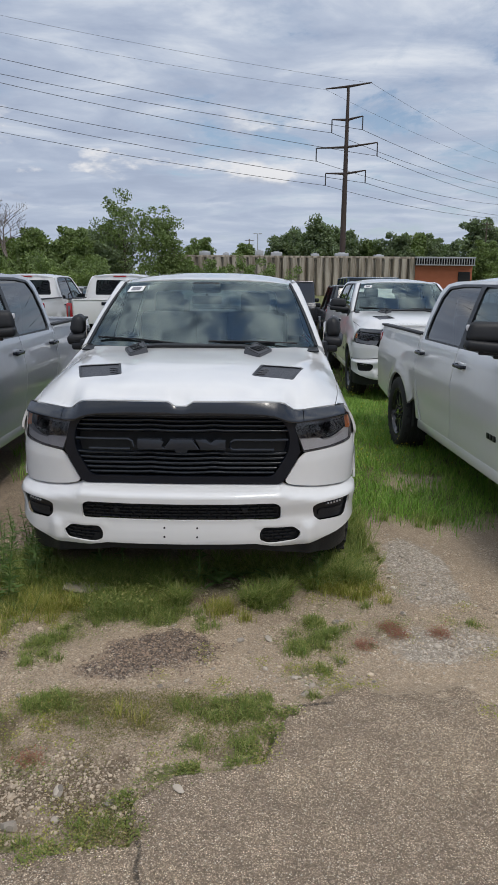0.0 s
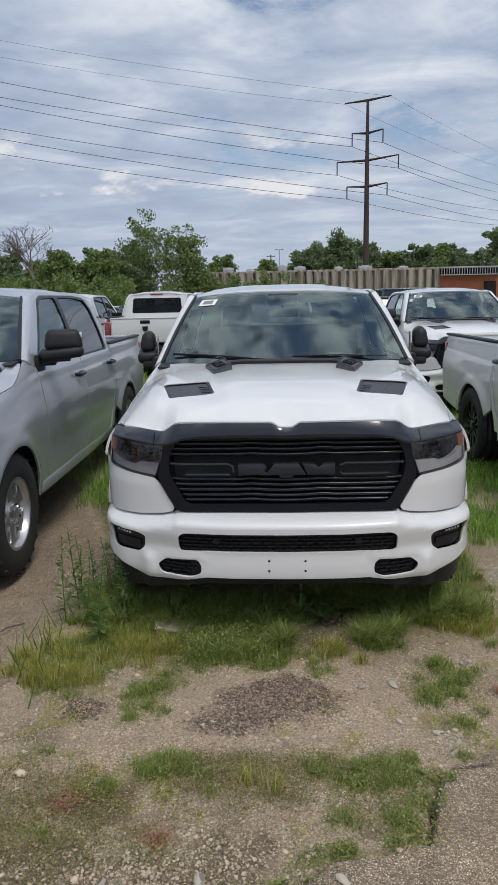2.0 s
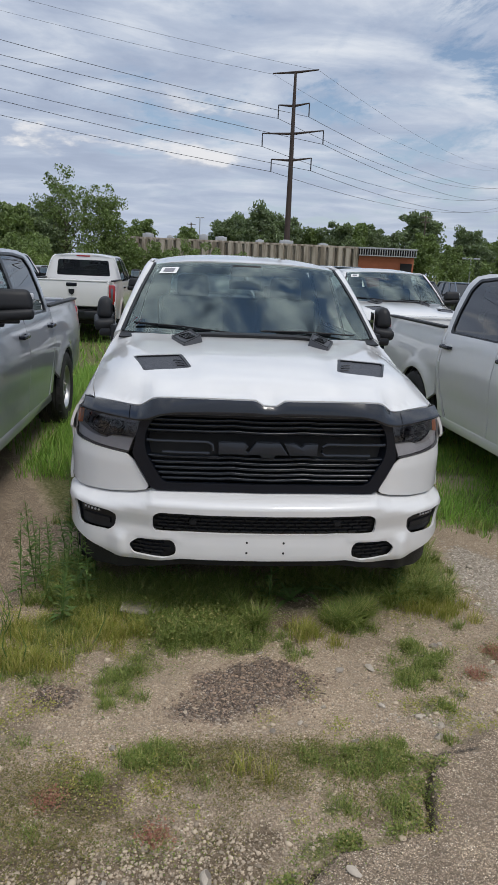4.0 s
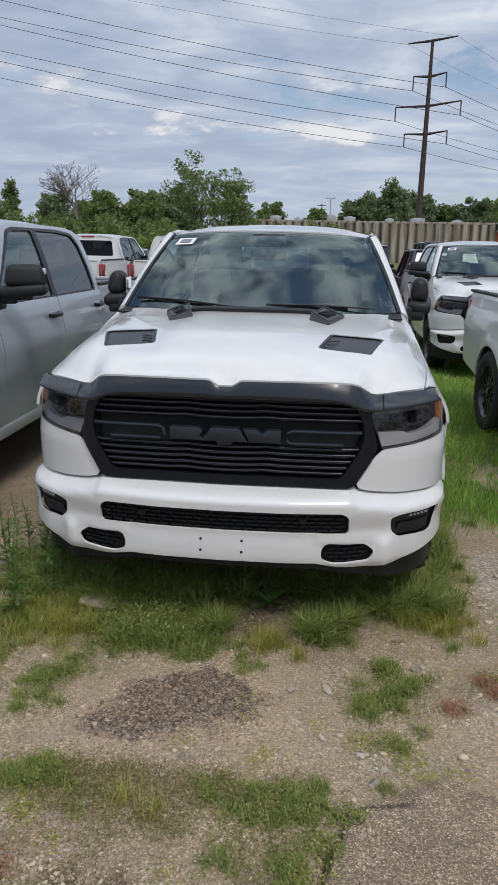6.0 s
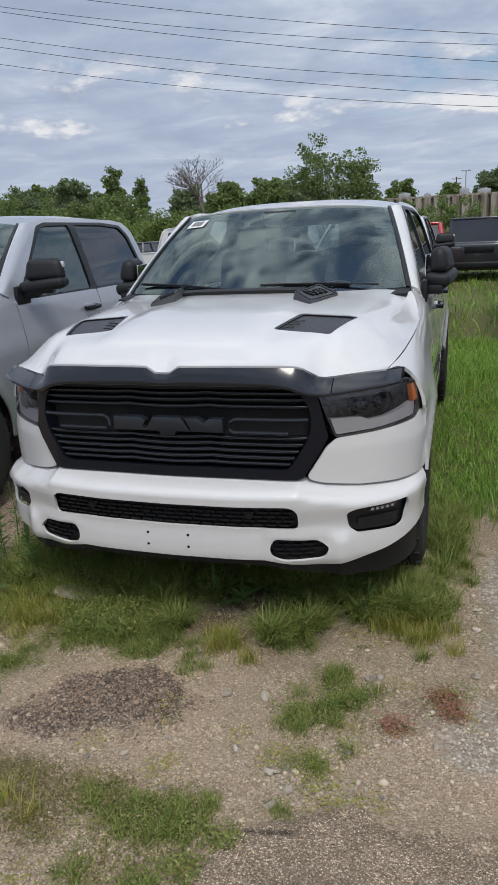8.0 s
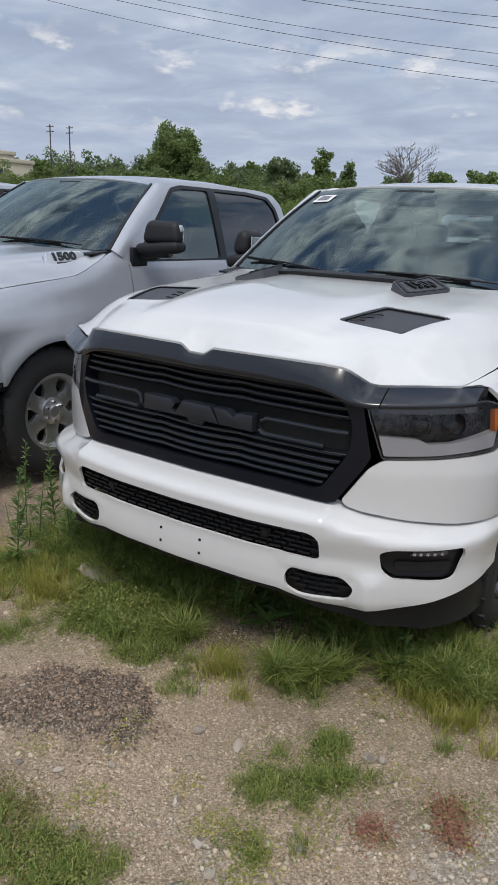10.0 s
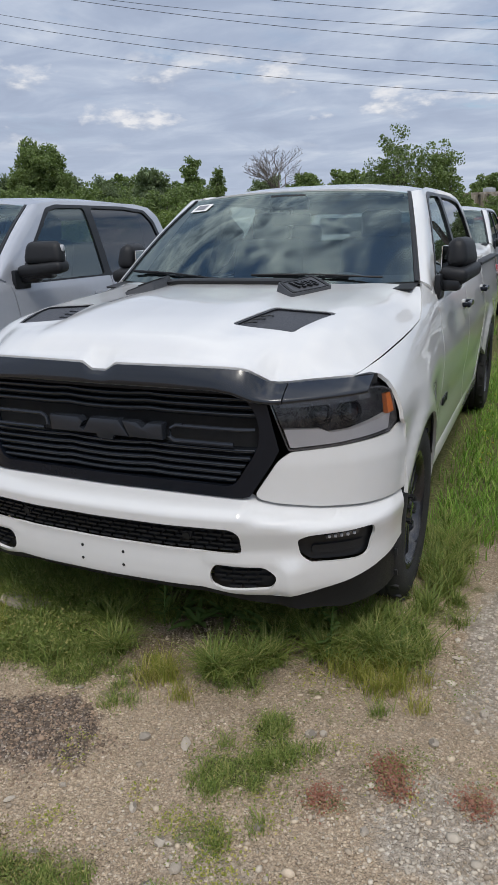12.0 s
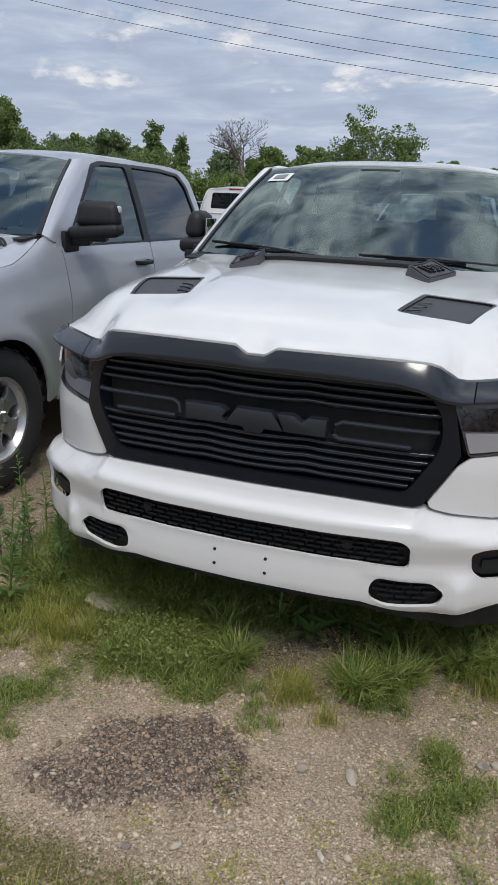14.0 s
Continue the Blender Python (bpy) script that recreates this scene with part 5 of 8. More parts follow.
def height(x, y, asphalt, patch, green):
    near = np.exp(-np.maximum(0, np.hypot(x, y) - 4) / 4)
    h = 0.048 * asphalt * (y < -0.6) + 0.010 * asphalt * (y >= -0.6) + 0.018 * patch
    # the broken edge, open where it meets the soil
    h -= 0.020 * np.exp(-((APRON_D + 0.012) / 0.012) ** 2) * (x < 0.62) * (x > -3)
    h += 0.010 * fbm(x, y, 3.0, 21, 3) * near
    loose = (1 - asphalt) * near
    h += 0.0045 * fbm(x, y, 60.0, 22, 3) * loose + 0.006 * np.maximum(0, fbm(x, y, 25.0, 23, 2)) * loose
    h += 0.0015 * fbm(x, y, 90.0, 24, 2) * asphalt * near + 0.004 * fbm(x, y, 70.0, 25, 2) * patch
    h += 0.012 * green * near
    return h - 0.02


gx_, gy_ = axis(-2.0, 2.1, 0.0125, -900, 900), axis(-2.2, 1.1, 0.0125, -300, 1400)
GX, GY = np.meshgrid(gx_, gy_)
APRON_D = poly_distance(GX, GY, APRON)
ma, mp, mg, mw = masks(GX, GY)
GZ = height(GX, GY, ma, mp, mg)


def ground_z(x, y):
    x, y = np.atleast_1d(np.asarray(x, float)), np.atleast_1d(np.asarray(y, float))
    i, j = np.clip(np.searchsorted(gx_, x) - 1, 0, len(gx_) - 2), np.clip(np.searchsorted(gy_, y) - 1, 0, len(gy_) - 2)
    fx, fy = (x - gx_[i]) / (gx_[i + 1] - gx_[i]), (y - gy_[j]) / (gy_[j + 1] - gy_[j])
    return (GZ[j, i] * (1 - fx) + GZ[j, i + 1] * fx) * (1 - fy) + (GZ[j + 1, i] * (1 - fx) + GZ[j + 1, i + 1] * fx) * fy


def fast_mesh(name, co, faces, material, k, smoothed=True):
    """A mesh from arrays: co (n, 3), faces (m, k)."""
    me = bpy.data.meshes.new(name)
    me.vertices.add(len(co))
    me.vertices.foreach_set("co", np.asarray(co, np.float32).ravel())
    m = len(faces)
    me.loops.add(m * k)
    me.polygons.add(m)
    me.loops.foreach_set("vertex_index", np.asarray(faces, np.int32).ravel())
    me.polygons.foreach_set("loop_start", np.arange(0, m * k, k, dtype=np.int32))
    if smoothed:
        me.polygons.foreach_set("use_smooth", np.ones(m, bool))
    me.materials.append(material)
    me.update(calc_edges=True)
    return me


def ground_material():
    m = bpy.data.materials.new("lot_ground")
    m.use_nodes = True
    n, l = m.node_tree.nodes, m.node_tree.links
    p = n["Principled BSDF"]
    p.inputs["Specular IOR Level"].default_value = 0.25
    tcn = n.new("ShaderNodeTexCoord")

    def noise_(scale, detail=5, rough=0.6):
        t = n.new("ShaderNodeTexNoise")
        t.inputs["Scale"].default_value, t.inputs["Detail"].default_value, t.inputs["Roughness"].default_value = scale, detail, rough
        l.new(tcn.outputs["Object"], t.inputs["Vector"])
        return t.outputs[0]

    def cells(scale, what="Color", rand=1.0):
        t = n.new("ShaderNodeTexVoronoi")
        t.inputs["Scale"].default_value = scale
        t.inputs["Randomness"].default_value = rand
        l.new(tcn.outputs["Object"], t.inputs["Vector"])
        if what == "Color":
            s = n.new("ShaderNodeSeparateColor")
            l.new(t.outputs["Color"], s.inputs[0])
            return s.outputs[0], t.outputs["Distance"]
        return t.outputs[what]

    def ramp(src, stops, constant=False):
        r = n.new("ShaderNodeValToRGB")
        l.new(src, r.inputs[0])
        e = r.color_ramp.elements
        while len(e) < len(stops):
            e.new(0.5)
        for el, (q, c) in zip(e, stops):
            el.position, el.color = q, (*c, 1) if isinstance(c, tuple) else (c, c, c, 1)
        return r.outputs[0]

    def mix(f, a, b, mode="MIX"):
        x = n.new("ShaderNodeMix")
        x.data_type, x.blend_type = "RGBA", mode
        for sock, v in ((x.inputs[0], f), (x.inputs[6], a), (x.inputs[7], b)):
            if isinstance(v, tuple):
                sock.default_value = (*v, 1)
            elif isinstance(v, (int, float)):
                sock.default_value = v
            else:
                l.new(v, sock)
        return x.outputs[2]

    def attr(name):
        a = n.new("ShaderNodeAttribute")
        a.attribute_name = name
        return a.outputs["Fac"]

    def math_(op, a, b):
        x = n.new("ShaderNodeMath")
        x.operation = op
        for i, v in enumerate((a, b)):
            if isinstance(v, (int, float)):
                x.inputs[i].default_value = v
            else:
                l.new(v, x.inputs[i])
        return x.outputs[0]

    c1, d1 = cells(190.0)
    c2, d2 = cells(120.0)
    c3, d3 = cells(70.0)
    big = noise_(0.9, 5)
    midn = noise_(6.0, 6)
    fine = noise_(120.0, 4)
    # worn apron: exposed pale aggregate in a brown binder
    asph = ramp(c1, [(0.0, (0.235, 0.182, 0.128)), (0.45, (0.450, 0.354, 0.255)), (0.75, (0.64, 0.510, 0.375)), (0.93, (0.88, 0.73, 0.555)), (1.0, (1.0, 0.92, 0.77))])
    asph = mix(0.8, asph, ramp(midn, [(0.35, (0.70, 0.68, 0.66)), (0.65, (1.12, 1.10, 1.06))]), "MULTIPLY")
    asph = mix(0.8, asph, ramp(big, [(0.35, (0.82, 0.80, 0.80)), (0.65, (1.10, 1.07, 1.02))]), "MULTIPLY")
    asph = mix(ramp(d1, [(0.28, 0.0), (0.55, 0.65)]), asph, (0.140, 0.110, 0.080))
    # sandy gravel
    grav = ramp(c2, [(0.0, (0.25, 0.190, 0.132)), (0.4, (0.48, 0.372, 0.262)), (0.75, (0.68, 0.55, 0.405)), (0.92, (0.86, 0.74, 0.58)), (1.0, (1.0, 0.92, 0.78))])
    sand = ramp(fine, [(0.3, (0.30, 0.234, 0.165)), (0.7, (0.62, 0.502, 0.370))])
    grav = mix(ramp(midn, [(0.36, 0.25), (0.58, 0.80)]), grav, sand)
    # shade in the gaps between stones, put into the colour
    grav = mix(ramp(d2, [(0.30, 0.0), (0.6, 0.38)]), grav, (0.18, 0.14, 0.10))
    grav = mix(0.9, grav, ramp(big, [(0.35, (0.80, 0.78, 0.76)), (0.65, (1.12, 1.08, 1.02))]), "MULTIPLY")
    # crushed pale stone
    pale = ramp(c3, [(0.0, (0.31, 0.265, 0.21)), (0.5, (0.47, 0.41, 0.33)), (1.0, (0.72, 0.65, 0.55))])
    # gaps of the crushed stone coloured darker, as shaded
    pale = mix(ramp(d3, [(0.28, 0.0), (0.55, 0.5)]), pale, (0.26, 0.21, 0.16))
    # old dark patch
    old = ramp(c2, [(0.0, (0.09, 0.068, 0.052)), (0.55, (0.165, 0.128, 0.100)), (0.85, (0.28, 0.228, 0.182)), (1.0, (0.55, 0.47, 0.38))])
    # soil and moss under the growth
    soil = ramp(noise_(45.0, 6, 0.7), [(0.32, (0.070, 0.068, 0.030)), (0.5, (0.14, 0.15, 0.050)), (0.66, (0.24, 0.215, 0.115))])
    brk = math_("MULTIPLY", math_("SUBTRACT", noise_(28.0, 6, 0.7), 0.5), 0.9)
    soft_ = lambda name, lo, hi: ramp(math_("ADD", attr(name), brk), [(lo, 0.0), (hi, 1.0)])
    dirt = ramp(noise_(60.0, 7, 0.7), [(0.30, (0.085, 0.062, 0.038)), (0.50, (0.185, 0.138, 0.090)), (0.70, (0.33, 0.262, 0.185))])
    col = mix(soft_("dirt", 0.25, 0.75), grav, dirt)
    col = mix(soft_("pale", 0.35, 0.65), col, pale)
    col = mix(soft_("asphalt", 0.46, 0.54), col, asph)
    col = mix(soft_("patch", 0.30, 0.60), col, old)
    col = mix(soft_("green", 0.40, 0.75), col, soil)
    # reddish dry weeds
    col = mix(math_("MULTIPLY", soft_("russet", 0.55, 1.0), 0.3), col, (0.33, 0.19, 0.13))
    # dark soil in the open edge of the apron
    col = mix(ramp(math_("ADD", attr("edge"), math_("MULTIPLY", brk, 0.022)), [(0.006, 0.85), (0.022, 0.0)]), col, (0.055, 0.044, 0.030))
    # cracks through the apron
    warp = n.new("ShaderNodeVectorMath")
    warp.operation = "ADD"
    wn_ = n.new("ShaderNodeTexNoise")
    wn_.inputs["Scale"].default_value, wn_.inputs["Detail"].default_value = 2.2, 6
    l.new(tcn.outputs["Object"], wn_.inputs["Vector"])
    l.new(tcn.outputs["Object"], warp.inputs[0])
    l.new(wn_.outputs["Color"], warp.inputs[1])
    crack = math_("MULTIPLY", ramp(math_("ADD", attr("crack"), math_("MULTIPLY", math_("SUBTRACT", noise_(40.0, 5), 0.5), 0.018)), [(0.003, 1.0), (0.011, 0.0)]), attr("asphalt"))
    col = mix(math_("MULTIPLY", crack, 0.8), col, (0.035, 0.032, 0.028))
    vp = n.new("ShaderNodeTexVoronoi")
    vp.feature = "DISTANCE_TO_EDGE"
    vp.inputs["Scale"].default_value = 8.0
    l.new(warp.outputs[0], vp.inputs["Vector"])
    col = mix(math_("MULTIPLY", ramp(vp.outputs[0], [(0.0, 0.85), (0.05, 0.0)]), soft_("patch", 0.45, 0.8)), col, (0.045, 0.036, 0.030))
    l.new(col, p.inputs["Base Color"])
    p.inputs["Roughness"].default_value = 0.88
    b1, b2 = n.new("ShaderNodeBump"), n.new("ShaderNodeBump")
    b1.inputs["Strength"].default_value, b1.inputs["Distance"].default_value = 0.7, 0.006
    b2.inputs["Strength"].default_value, b2.inputs["Distance"].default_value = 0.6, 0.012
    l.new(math_("SUBTRACT", 1.0, d1), b1.inputs["Height"])
    l.new(math_("SUBTRACT", math_("SUBTRACT", 1.0, d2), math_("MULTIPLY", crack, 1.5)), b2.inputs["Height"])
    l.new(b1.outputs[0], b2.inputs["Normal"])
    l.new(b2.outputs[0], p.inputs["Normal"])
    return m


M_GROUND = ground_material()
nx_, ny_ = len(gx_), len(gy_)
ii = np.arange(nx_ * ny_).reshape(ny_, nx_)
gfaces = np.stack([ii[:-1, :-1], ii[:-1, 1:], ii[1:, 1:], ii[1:, :-1]], -1).reshape(-1, 4)
gme = fast_mesh("ground", np.stack([GX, GY, GZ], -1).reshape(-1, 3), gfaces, M_GROUND, 4)
russet = np.maximum(0.75 * blob(GX, GY, 1.17, -0.35, 0.09, 0.13, 51, 0.9, 0.3, 0.7), 0.45 * blob(GX, GY, 1.02, -0.05, 0.16, 0.08, 52, 0.6))
russet = np.maximum(russet, 0.5 * blob(GX, GY, -0.82, -1.12, 0.16, 0.10, 53, 0.6))
russet = np.maximum(russet, 0.4 * blob(GX, GY, -0.50, -1.40, 0.18, 0.07, 54, 0.6))
CRACKS = [[(0.01, -1.70), (0.055, -1.80), (0.05, -1.88), (0.10, -2.0), (0.13, -2.3), (0.24, -2.8)], [(0.61, -0.99), (0.70, -0.975), (0.78, -0.955)], [(-0.75, -1.74), (-0.86, -1.86), (-0.84, -2.0), (-1.0, -2.3)]]


def line_distance(x, y, pts):
    best = np.full(x.shape, 9.0)
    for (ax, ay), (bx, by) in zip(pts, pts[1:]):
        dx, dy = bx - ax, by - ay
        t = np.clip(((x - ax) * dx + (y - ay) * dy) / (dx * dx + dy * dy), 0, 1)
        best = np.minimum(best, np.hypot(x - ax - t * dx, y - ay - t * dy))
    return best


mc = np.minimum.reduce([line_distance(GX, GY, c) for c in CRACKS])
dirt_mask = np.maximum.reduce([k * blob(GX, GY, cx, cy, rx, ry, 150 + i, 0.8, 0.0, 0.6) for i, (cx, cy, rx, ry, k) in enumerate(DIRT)])
edge_gap = np.where((GX < 0.62) & (GX > -3), np.abs(APRON_D + 0.010), 1.0)
for nm, arr in (("dirt", dirt_mask), ("edge", edge_gap), ("crack", mc), ("asphalt", ma), ("patch", mp), ("green", mg), ("pale", mw), ("russet", russet)):
    at_ = gme.attributes.new(nm, "FLOAT", "POINT")
    at_.data.foreach_set("value", arr.astype(np.float32).ravel())
tagged(new("ground", gme), "worn asphalt apron, sandy gravel and grassy soil", "ground", kind="structure")

# ---- parked vehicles ----
def spread_mirrors(truck):
    """Swings the mirror heads out from the doors, as they stand for driving."""
    for o in truck.children:
        if o.name.startswith("door_mirror"):
            side = 1 if sum(v.co.x for v in o.data.vertices) > 0 else -1
            pivot = Vector((side * 1.0, 1.90, 0))
            o.matrix_basis = Matrix.Translation(pivot) @ Matrix.Rotation(radians(-72 * side), 4, "Z") @ Matrix.Translation(-pivot)


main_truck = pickup("pickup_truck", "white crew-cab pickup truck with black grille and wheels on gravel", M_WHITE)
side_truck = copy_thing(main_truck, pose(3.345, -0.372, 0, 0, 0, 3.5))
tagged(side_truck, "white crew-cab pickup truck parked on tall grass")
row_truck = copy_thing(main_truck, pose(3.0, 7.1, 0))
tagged(row_truck, "white crew-cab pickup truck in the second row")
behind_truck = copy_thing(main_truck, pose(-0.28, 7.4, 0))
tagged(behind_truck, "white crew-cab pickup truck standing behind the front one")
tail_truck = copy_thing(main_truck, pose(-3.2, 13.2 + 5.85, 0, 0, 0, 180))
tail_truck.scale = (1, 1, 1.06)
tagged(tail_truck, "white pickup truck seen from its tailgate")
tail_truck_2 = copy_thing(main_truck, pose(-5.75, 13.4 + 5.85, 0, 0, 0, 180))
tail_truck_2.scale = (1, 1, 1.05)
tagged(tail_truck_2, "white pickup truck beside another white one")
grey_truck = pickup("pickup_truck", "grey metallic crew-cab pickup truck with silver wheels and black bumper", M_GREY, "work")
grey_truck.matrix_basis = pose(-2.80, 0.03, 0.03, 0, 0, 0.4)
for other in (side_truck, row_truck, behind_truck, tail_truck, tail_truck_2, grey_truck):
    spread_mirrors(other)
grey_truck_2 = copy_thing(grey_truck, pose(-5.65, 0.2, 0))
tagged(grey_truck_2, "grey metallic pickup truck beside the silver-wheeled grey one")


def wagon(name, label, paint, L=4.7, W=1.9, H=1.75, boxy=False, category="car", group="parked cars"):
    """A wagon or off-roader: body shell, glass band, wheels, lamps; nose at y = 0."""
    t = tagged(new(name), label, category, group)
    h0 = 0.32
    belt = H * 0.60
    body = box_bm(W, L, belt - h0, (0, L / 2, (belt + h0) / 2), 0.10, 4)
    part("body", body, paint, t)
    part("bonnet", box_bm(W * 0.94, L * 0.30, 0.10, (0, L * 0.15 + 0.06, belt - 0.02), 0.04, 3), paint, t)
    lo, hi = (L * (0.30 if boxy else 0.24), L * 0.985), (L * (0.36 if boxy else 0.42), L * (0.97 if boxy else 0.90))
    wl_, wh_ = W * 0.47, W * (0.45 if boxy else 0.39)

    def cabin_bm(inset, z0, z1):
        bm = bmesh.new()
        a = [(-wl_ + inset, lo[0] + inset), (wl_ - inset, lo[0] + inset), (wl_ - inset, lo[1] - inset), (-wl_ + inset, lo[1] - inset)]
        b = [(-wh_ + inset, hi[0] + inset), (wh_ - inset, hi[0] + inset), (wh_ - inset, hi[1] - inset), (-wh_ + inset, hi[1] - inset)]
        va, vb = [bm.verts.new((x, y, z0)) for x, y in a], [bm.verts.new((x, y, z1)) for x, y in b]
        bm.faces.new(vb)
        bm.faces.new(list(reversed(va)))
        for i in range(4):
            j = (i + 1) % 4
            bm.faces.new((va[i], va[j], vb[j], vb[i]))
        return bm

    part("glass_band", cabin_bm(0.0, belt - 0.02, H - 0.06), M_DARKGLASS, t, "dark tinted glass")
    part("roof", box_bm(wh_ * 2 + 0.03, hi[1] - hi[0] + 0.06, 0.08, (0, (hi[0] + hi[1]) / 2, H - 0.04), 0.035, 3), paint, t)
    for s in (-1, 1):
        for f in (0.0, 0.34, 0.66, 1.0):
            yb, yt = lo[0] + (lo[1] - lo[0]) * f, hi[0] + (hi[1] - hi[0]) * f
            part("pillar", tube_bm([(s * (wl_ + 0.004), yb + (0.03 if f == 0 else -0.03 if f == 1 else 0), belt - 0.03), (s * (wh_ + 0.006), yt + (0.02 if f == 0 else -0.02 if f == 1 else 0), H - 0.05)], 0.045, 6), paint, t)
        for y in (L * 0.19, L * 0.80):
            w = new("wheel")
            w.parent, w.location = t, (s * (W / 2 - 0.10), y, 0.36)
            part("tyre", lathe_bm([(0.20, -0.10), (0.33, -0.12), (0.36, -0.09), (0.36, 0.09), (0.33, 0.12), (0.20, 0.10)], 28), M_RUBBER, w)
            part("rim", lathe_bm([(0.0, s * 0.07), (0.10, s * 0.08), (0.20, s * 0.09), (0.215, s * 0.11)], 20), M_SILVER, w)
            part("wheel_arch", lathe_bm([(0.385, -0.10), (0.415, -0.10), (0.415, 0.125), (0.385, 0.125)], 28, (s * (W / 2 - 0.11), y, 0.37), True), M_PLASTIC if boxy else paint, t)
        part("headlamp", box_bm(0.30, 0.06, 0.14, (s * W * 0.36, 0.02, belt - 0.16), 0.03, 3), M_BEZEL, t)
        part("tail_lamp", box_bm(0.14, 0.06, 0.32, (s * W * 0.44, L - 0.01, belt - 0.10), 0.03, 3), M_TAIL, t)
        part("door_mirror", box_bm(0.16, 0.10, 0.14, (s * (W / 2 + 0.08), lo[0] + 0.35, belt + 0.08), 0.04, 3), M_PLASTIC, t)
    part("front_bumper", box_bm(W * 0.98, 0.14, 0.20, (0, 0.0, 0.48), 0.05, 3), M_PLASTIC, t)
    part("rear_bumper", box_bm(W * 0.98, 0.14, 0.20, (0, L, 0.48), 0.05, 3), M_PLASTIC, t)
    part("grille", box_bm(W * 0.45, 0.04, 0.20, (0, -0.01, belt - 0.20), 0.02, 2), M_SATIN, t)
    if boxy:
        part("spare_wheel", spare_bm(L), M_RUBBER, t)
    return t


def spare_bm(L):
    bm = lathe_bm([(0.0, 0.22), (0.30, 0.22), (0.37, 0.18), (0.37, 0.04), (0.30, 0.0)], 28)
    bm.transform(Matrix.Translation((0, L, 0.95)) @ Matrix.Rotation(radians(90), 4, "Z"))
    return bm


M_DARKGLASS = mat("dark_car_glass", (0.012, 0.014, 0.016), 0.06, coat=0.5, var=0.05, scale=3.0)
red_car = wagon("parked_car", "red sport utility car behind the white trucks", M_RED, 4.8, 1.95, 1.80)
red_car.matrix_basis = pose(-0.35, 16.6, 0)
jeep = wagon("off_road_car", "black boxy off-road car with wide black wheel arches", M_DARK, 4.3, 1.9, 1.90, True)
jeep.matrix_basis = pose(1.55, 20.5, 0)
suv = wagon("parked_car", "dark maroon-black sport utility car seen from behind", M_DARK, 4.8, 1.95, 1.78)
suv.matrix_basis = pose(3.4, 20.3, 0, 0, 0, 180)
van = wagon("parked_van", "slate blue delivery van with dark rear glass", M_BLUE, 5.0, 2.0, 2.05, True, "van")
van.matrix_basis = pose(4.6, 27.0, 0, 0, 0, 180)
for x, y, p, lab in ((-8.6, 26.0, M_BLUE, "slate blue car in the far row"), (-6.3, 27.0, M_GREY, "grey car in the far row"), (-11.2, 26.5, M_DARK, "dark car in the far row"), (9.5, 26.0, M_DARK, "dark car in the far row beside the hedge"), (12.3, 27.0, M_BLUE, "slate car in the far row beside the hedge")):
    c = wagon("parked_car", lab, p, 4.6, 1.85, 1.62)
    c.matrix_basis = pose(x, y, 0, 0, 0, 180 if x < 0 else 0)

# ---- distance: building, power line, hedges and trees ----
def concrete_material():
    m = mat("ribbed_concrete", (0.40, 0.355, 0.295), 0.9, var=0.12, scale=0.7, bump=0.3, bscale=6.0)
    n, l = m.node_tree.nodes, m.node_tree.links
    p = n["Principled BSDF"]
    src = p.inputs["Base Color"].links[0].from_socket
    tcn = n.new("ShaderNodeTexCoord")
    mp_ = n.new("ShaderNodeMapping")
    mp_.inputs["Scale"].default_value = (1.6, 1.6, 0.12)
    l.new(tcn.outputs["Object"], mp_.inputs[0])
    t = n.new("ShaderNodeTexNoise")
    t.inputs["Scale"].default_value, t.inputs["Detail"].default_value = 1.2, 6
    l.new(mp_.outputs[0], t.inputs["Vector"])
    r = n.new("ShaderNodeValToRGB")
    r.color_ramp.elements[0].position, r.color_ramp.elements[0].color = 0.40, (0.45, 0.42, 0.38, 1)
    r.color_ramp.elements[1].position, r.color_ramp.elements[1].color = 0.60, (1, 1, 1, 1)
    l.new(t.outputs[0], r.inputs[0])
    x = n.new("ShaderNodeMix")
    x.data_type, x.blend_type = "RGBA", "MULTIPLY"
    x.inputs[0].default_value = 1.0
    l.new(src, x.inputs[6])
    l.new(r.outputs[0], x.inputs[7])
    l.new(x.outputs[2], p.inputs["Base Color"])
    return m


M_CONC = concrete_material()
M_BRICK = mat("red_brick", (0.36, 0.115, 0.055), 0.85, var=0.18, scale=1.5, bump=0.3, bscale=12.0)
M_STEEL = mat("galvanised_steel", (0.42, 0.43, 0.44), 0.5, metal=0.6, var=0.15, scale=2.0)
M_RUST = mat("weathered_steel_pole", (0.050, 0.034, 0.028), 0.75, var=0.25, scale=1.5)
M_WOOD = mat("creosoted_timber", (0.10, 0.075, 0.055), 0.85, var=0.3, scale=3.0)
M_WIRE = mat("conductor_wire", (0.055, 0.055, 0.06), 0.5, metal=0.3, var=0.1, scale=1.0)
M_ROOFWHITE = mat("white_roof_metal", (0.70, 0.70, 0.68), 0.6, var=0.08, scale=1.0)

BY = 100.0
hall = tagged(new("warehouse"), "long warehouse of ribbed buff concrete with a brick end bay", "building")
hall.location = (0, BY, 0)
part("wall", box_bm(36.6, 14.0, 5.3, (4.9, 7.3, 2.65), 0.02), M_CONC, hall)
part("roof", box_bm(37.0, 14.4, 0.30, (4.9, 7.2, 5.42), 0.04), M_CONC, hall)
xk = -13.2
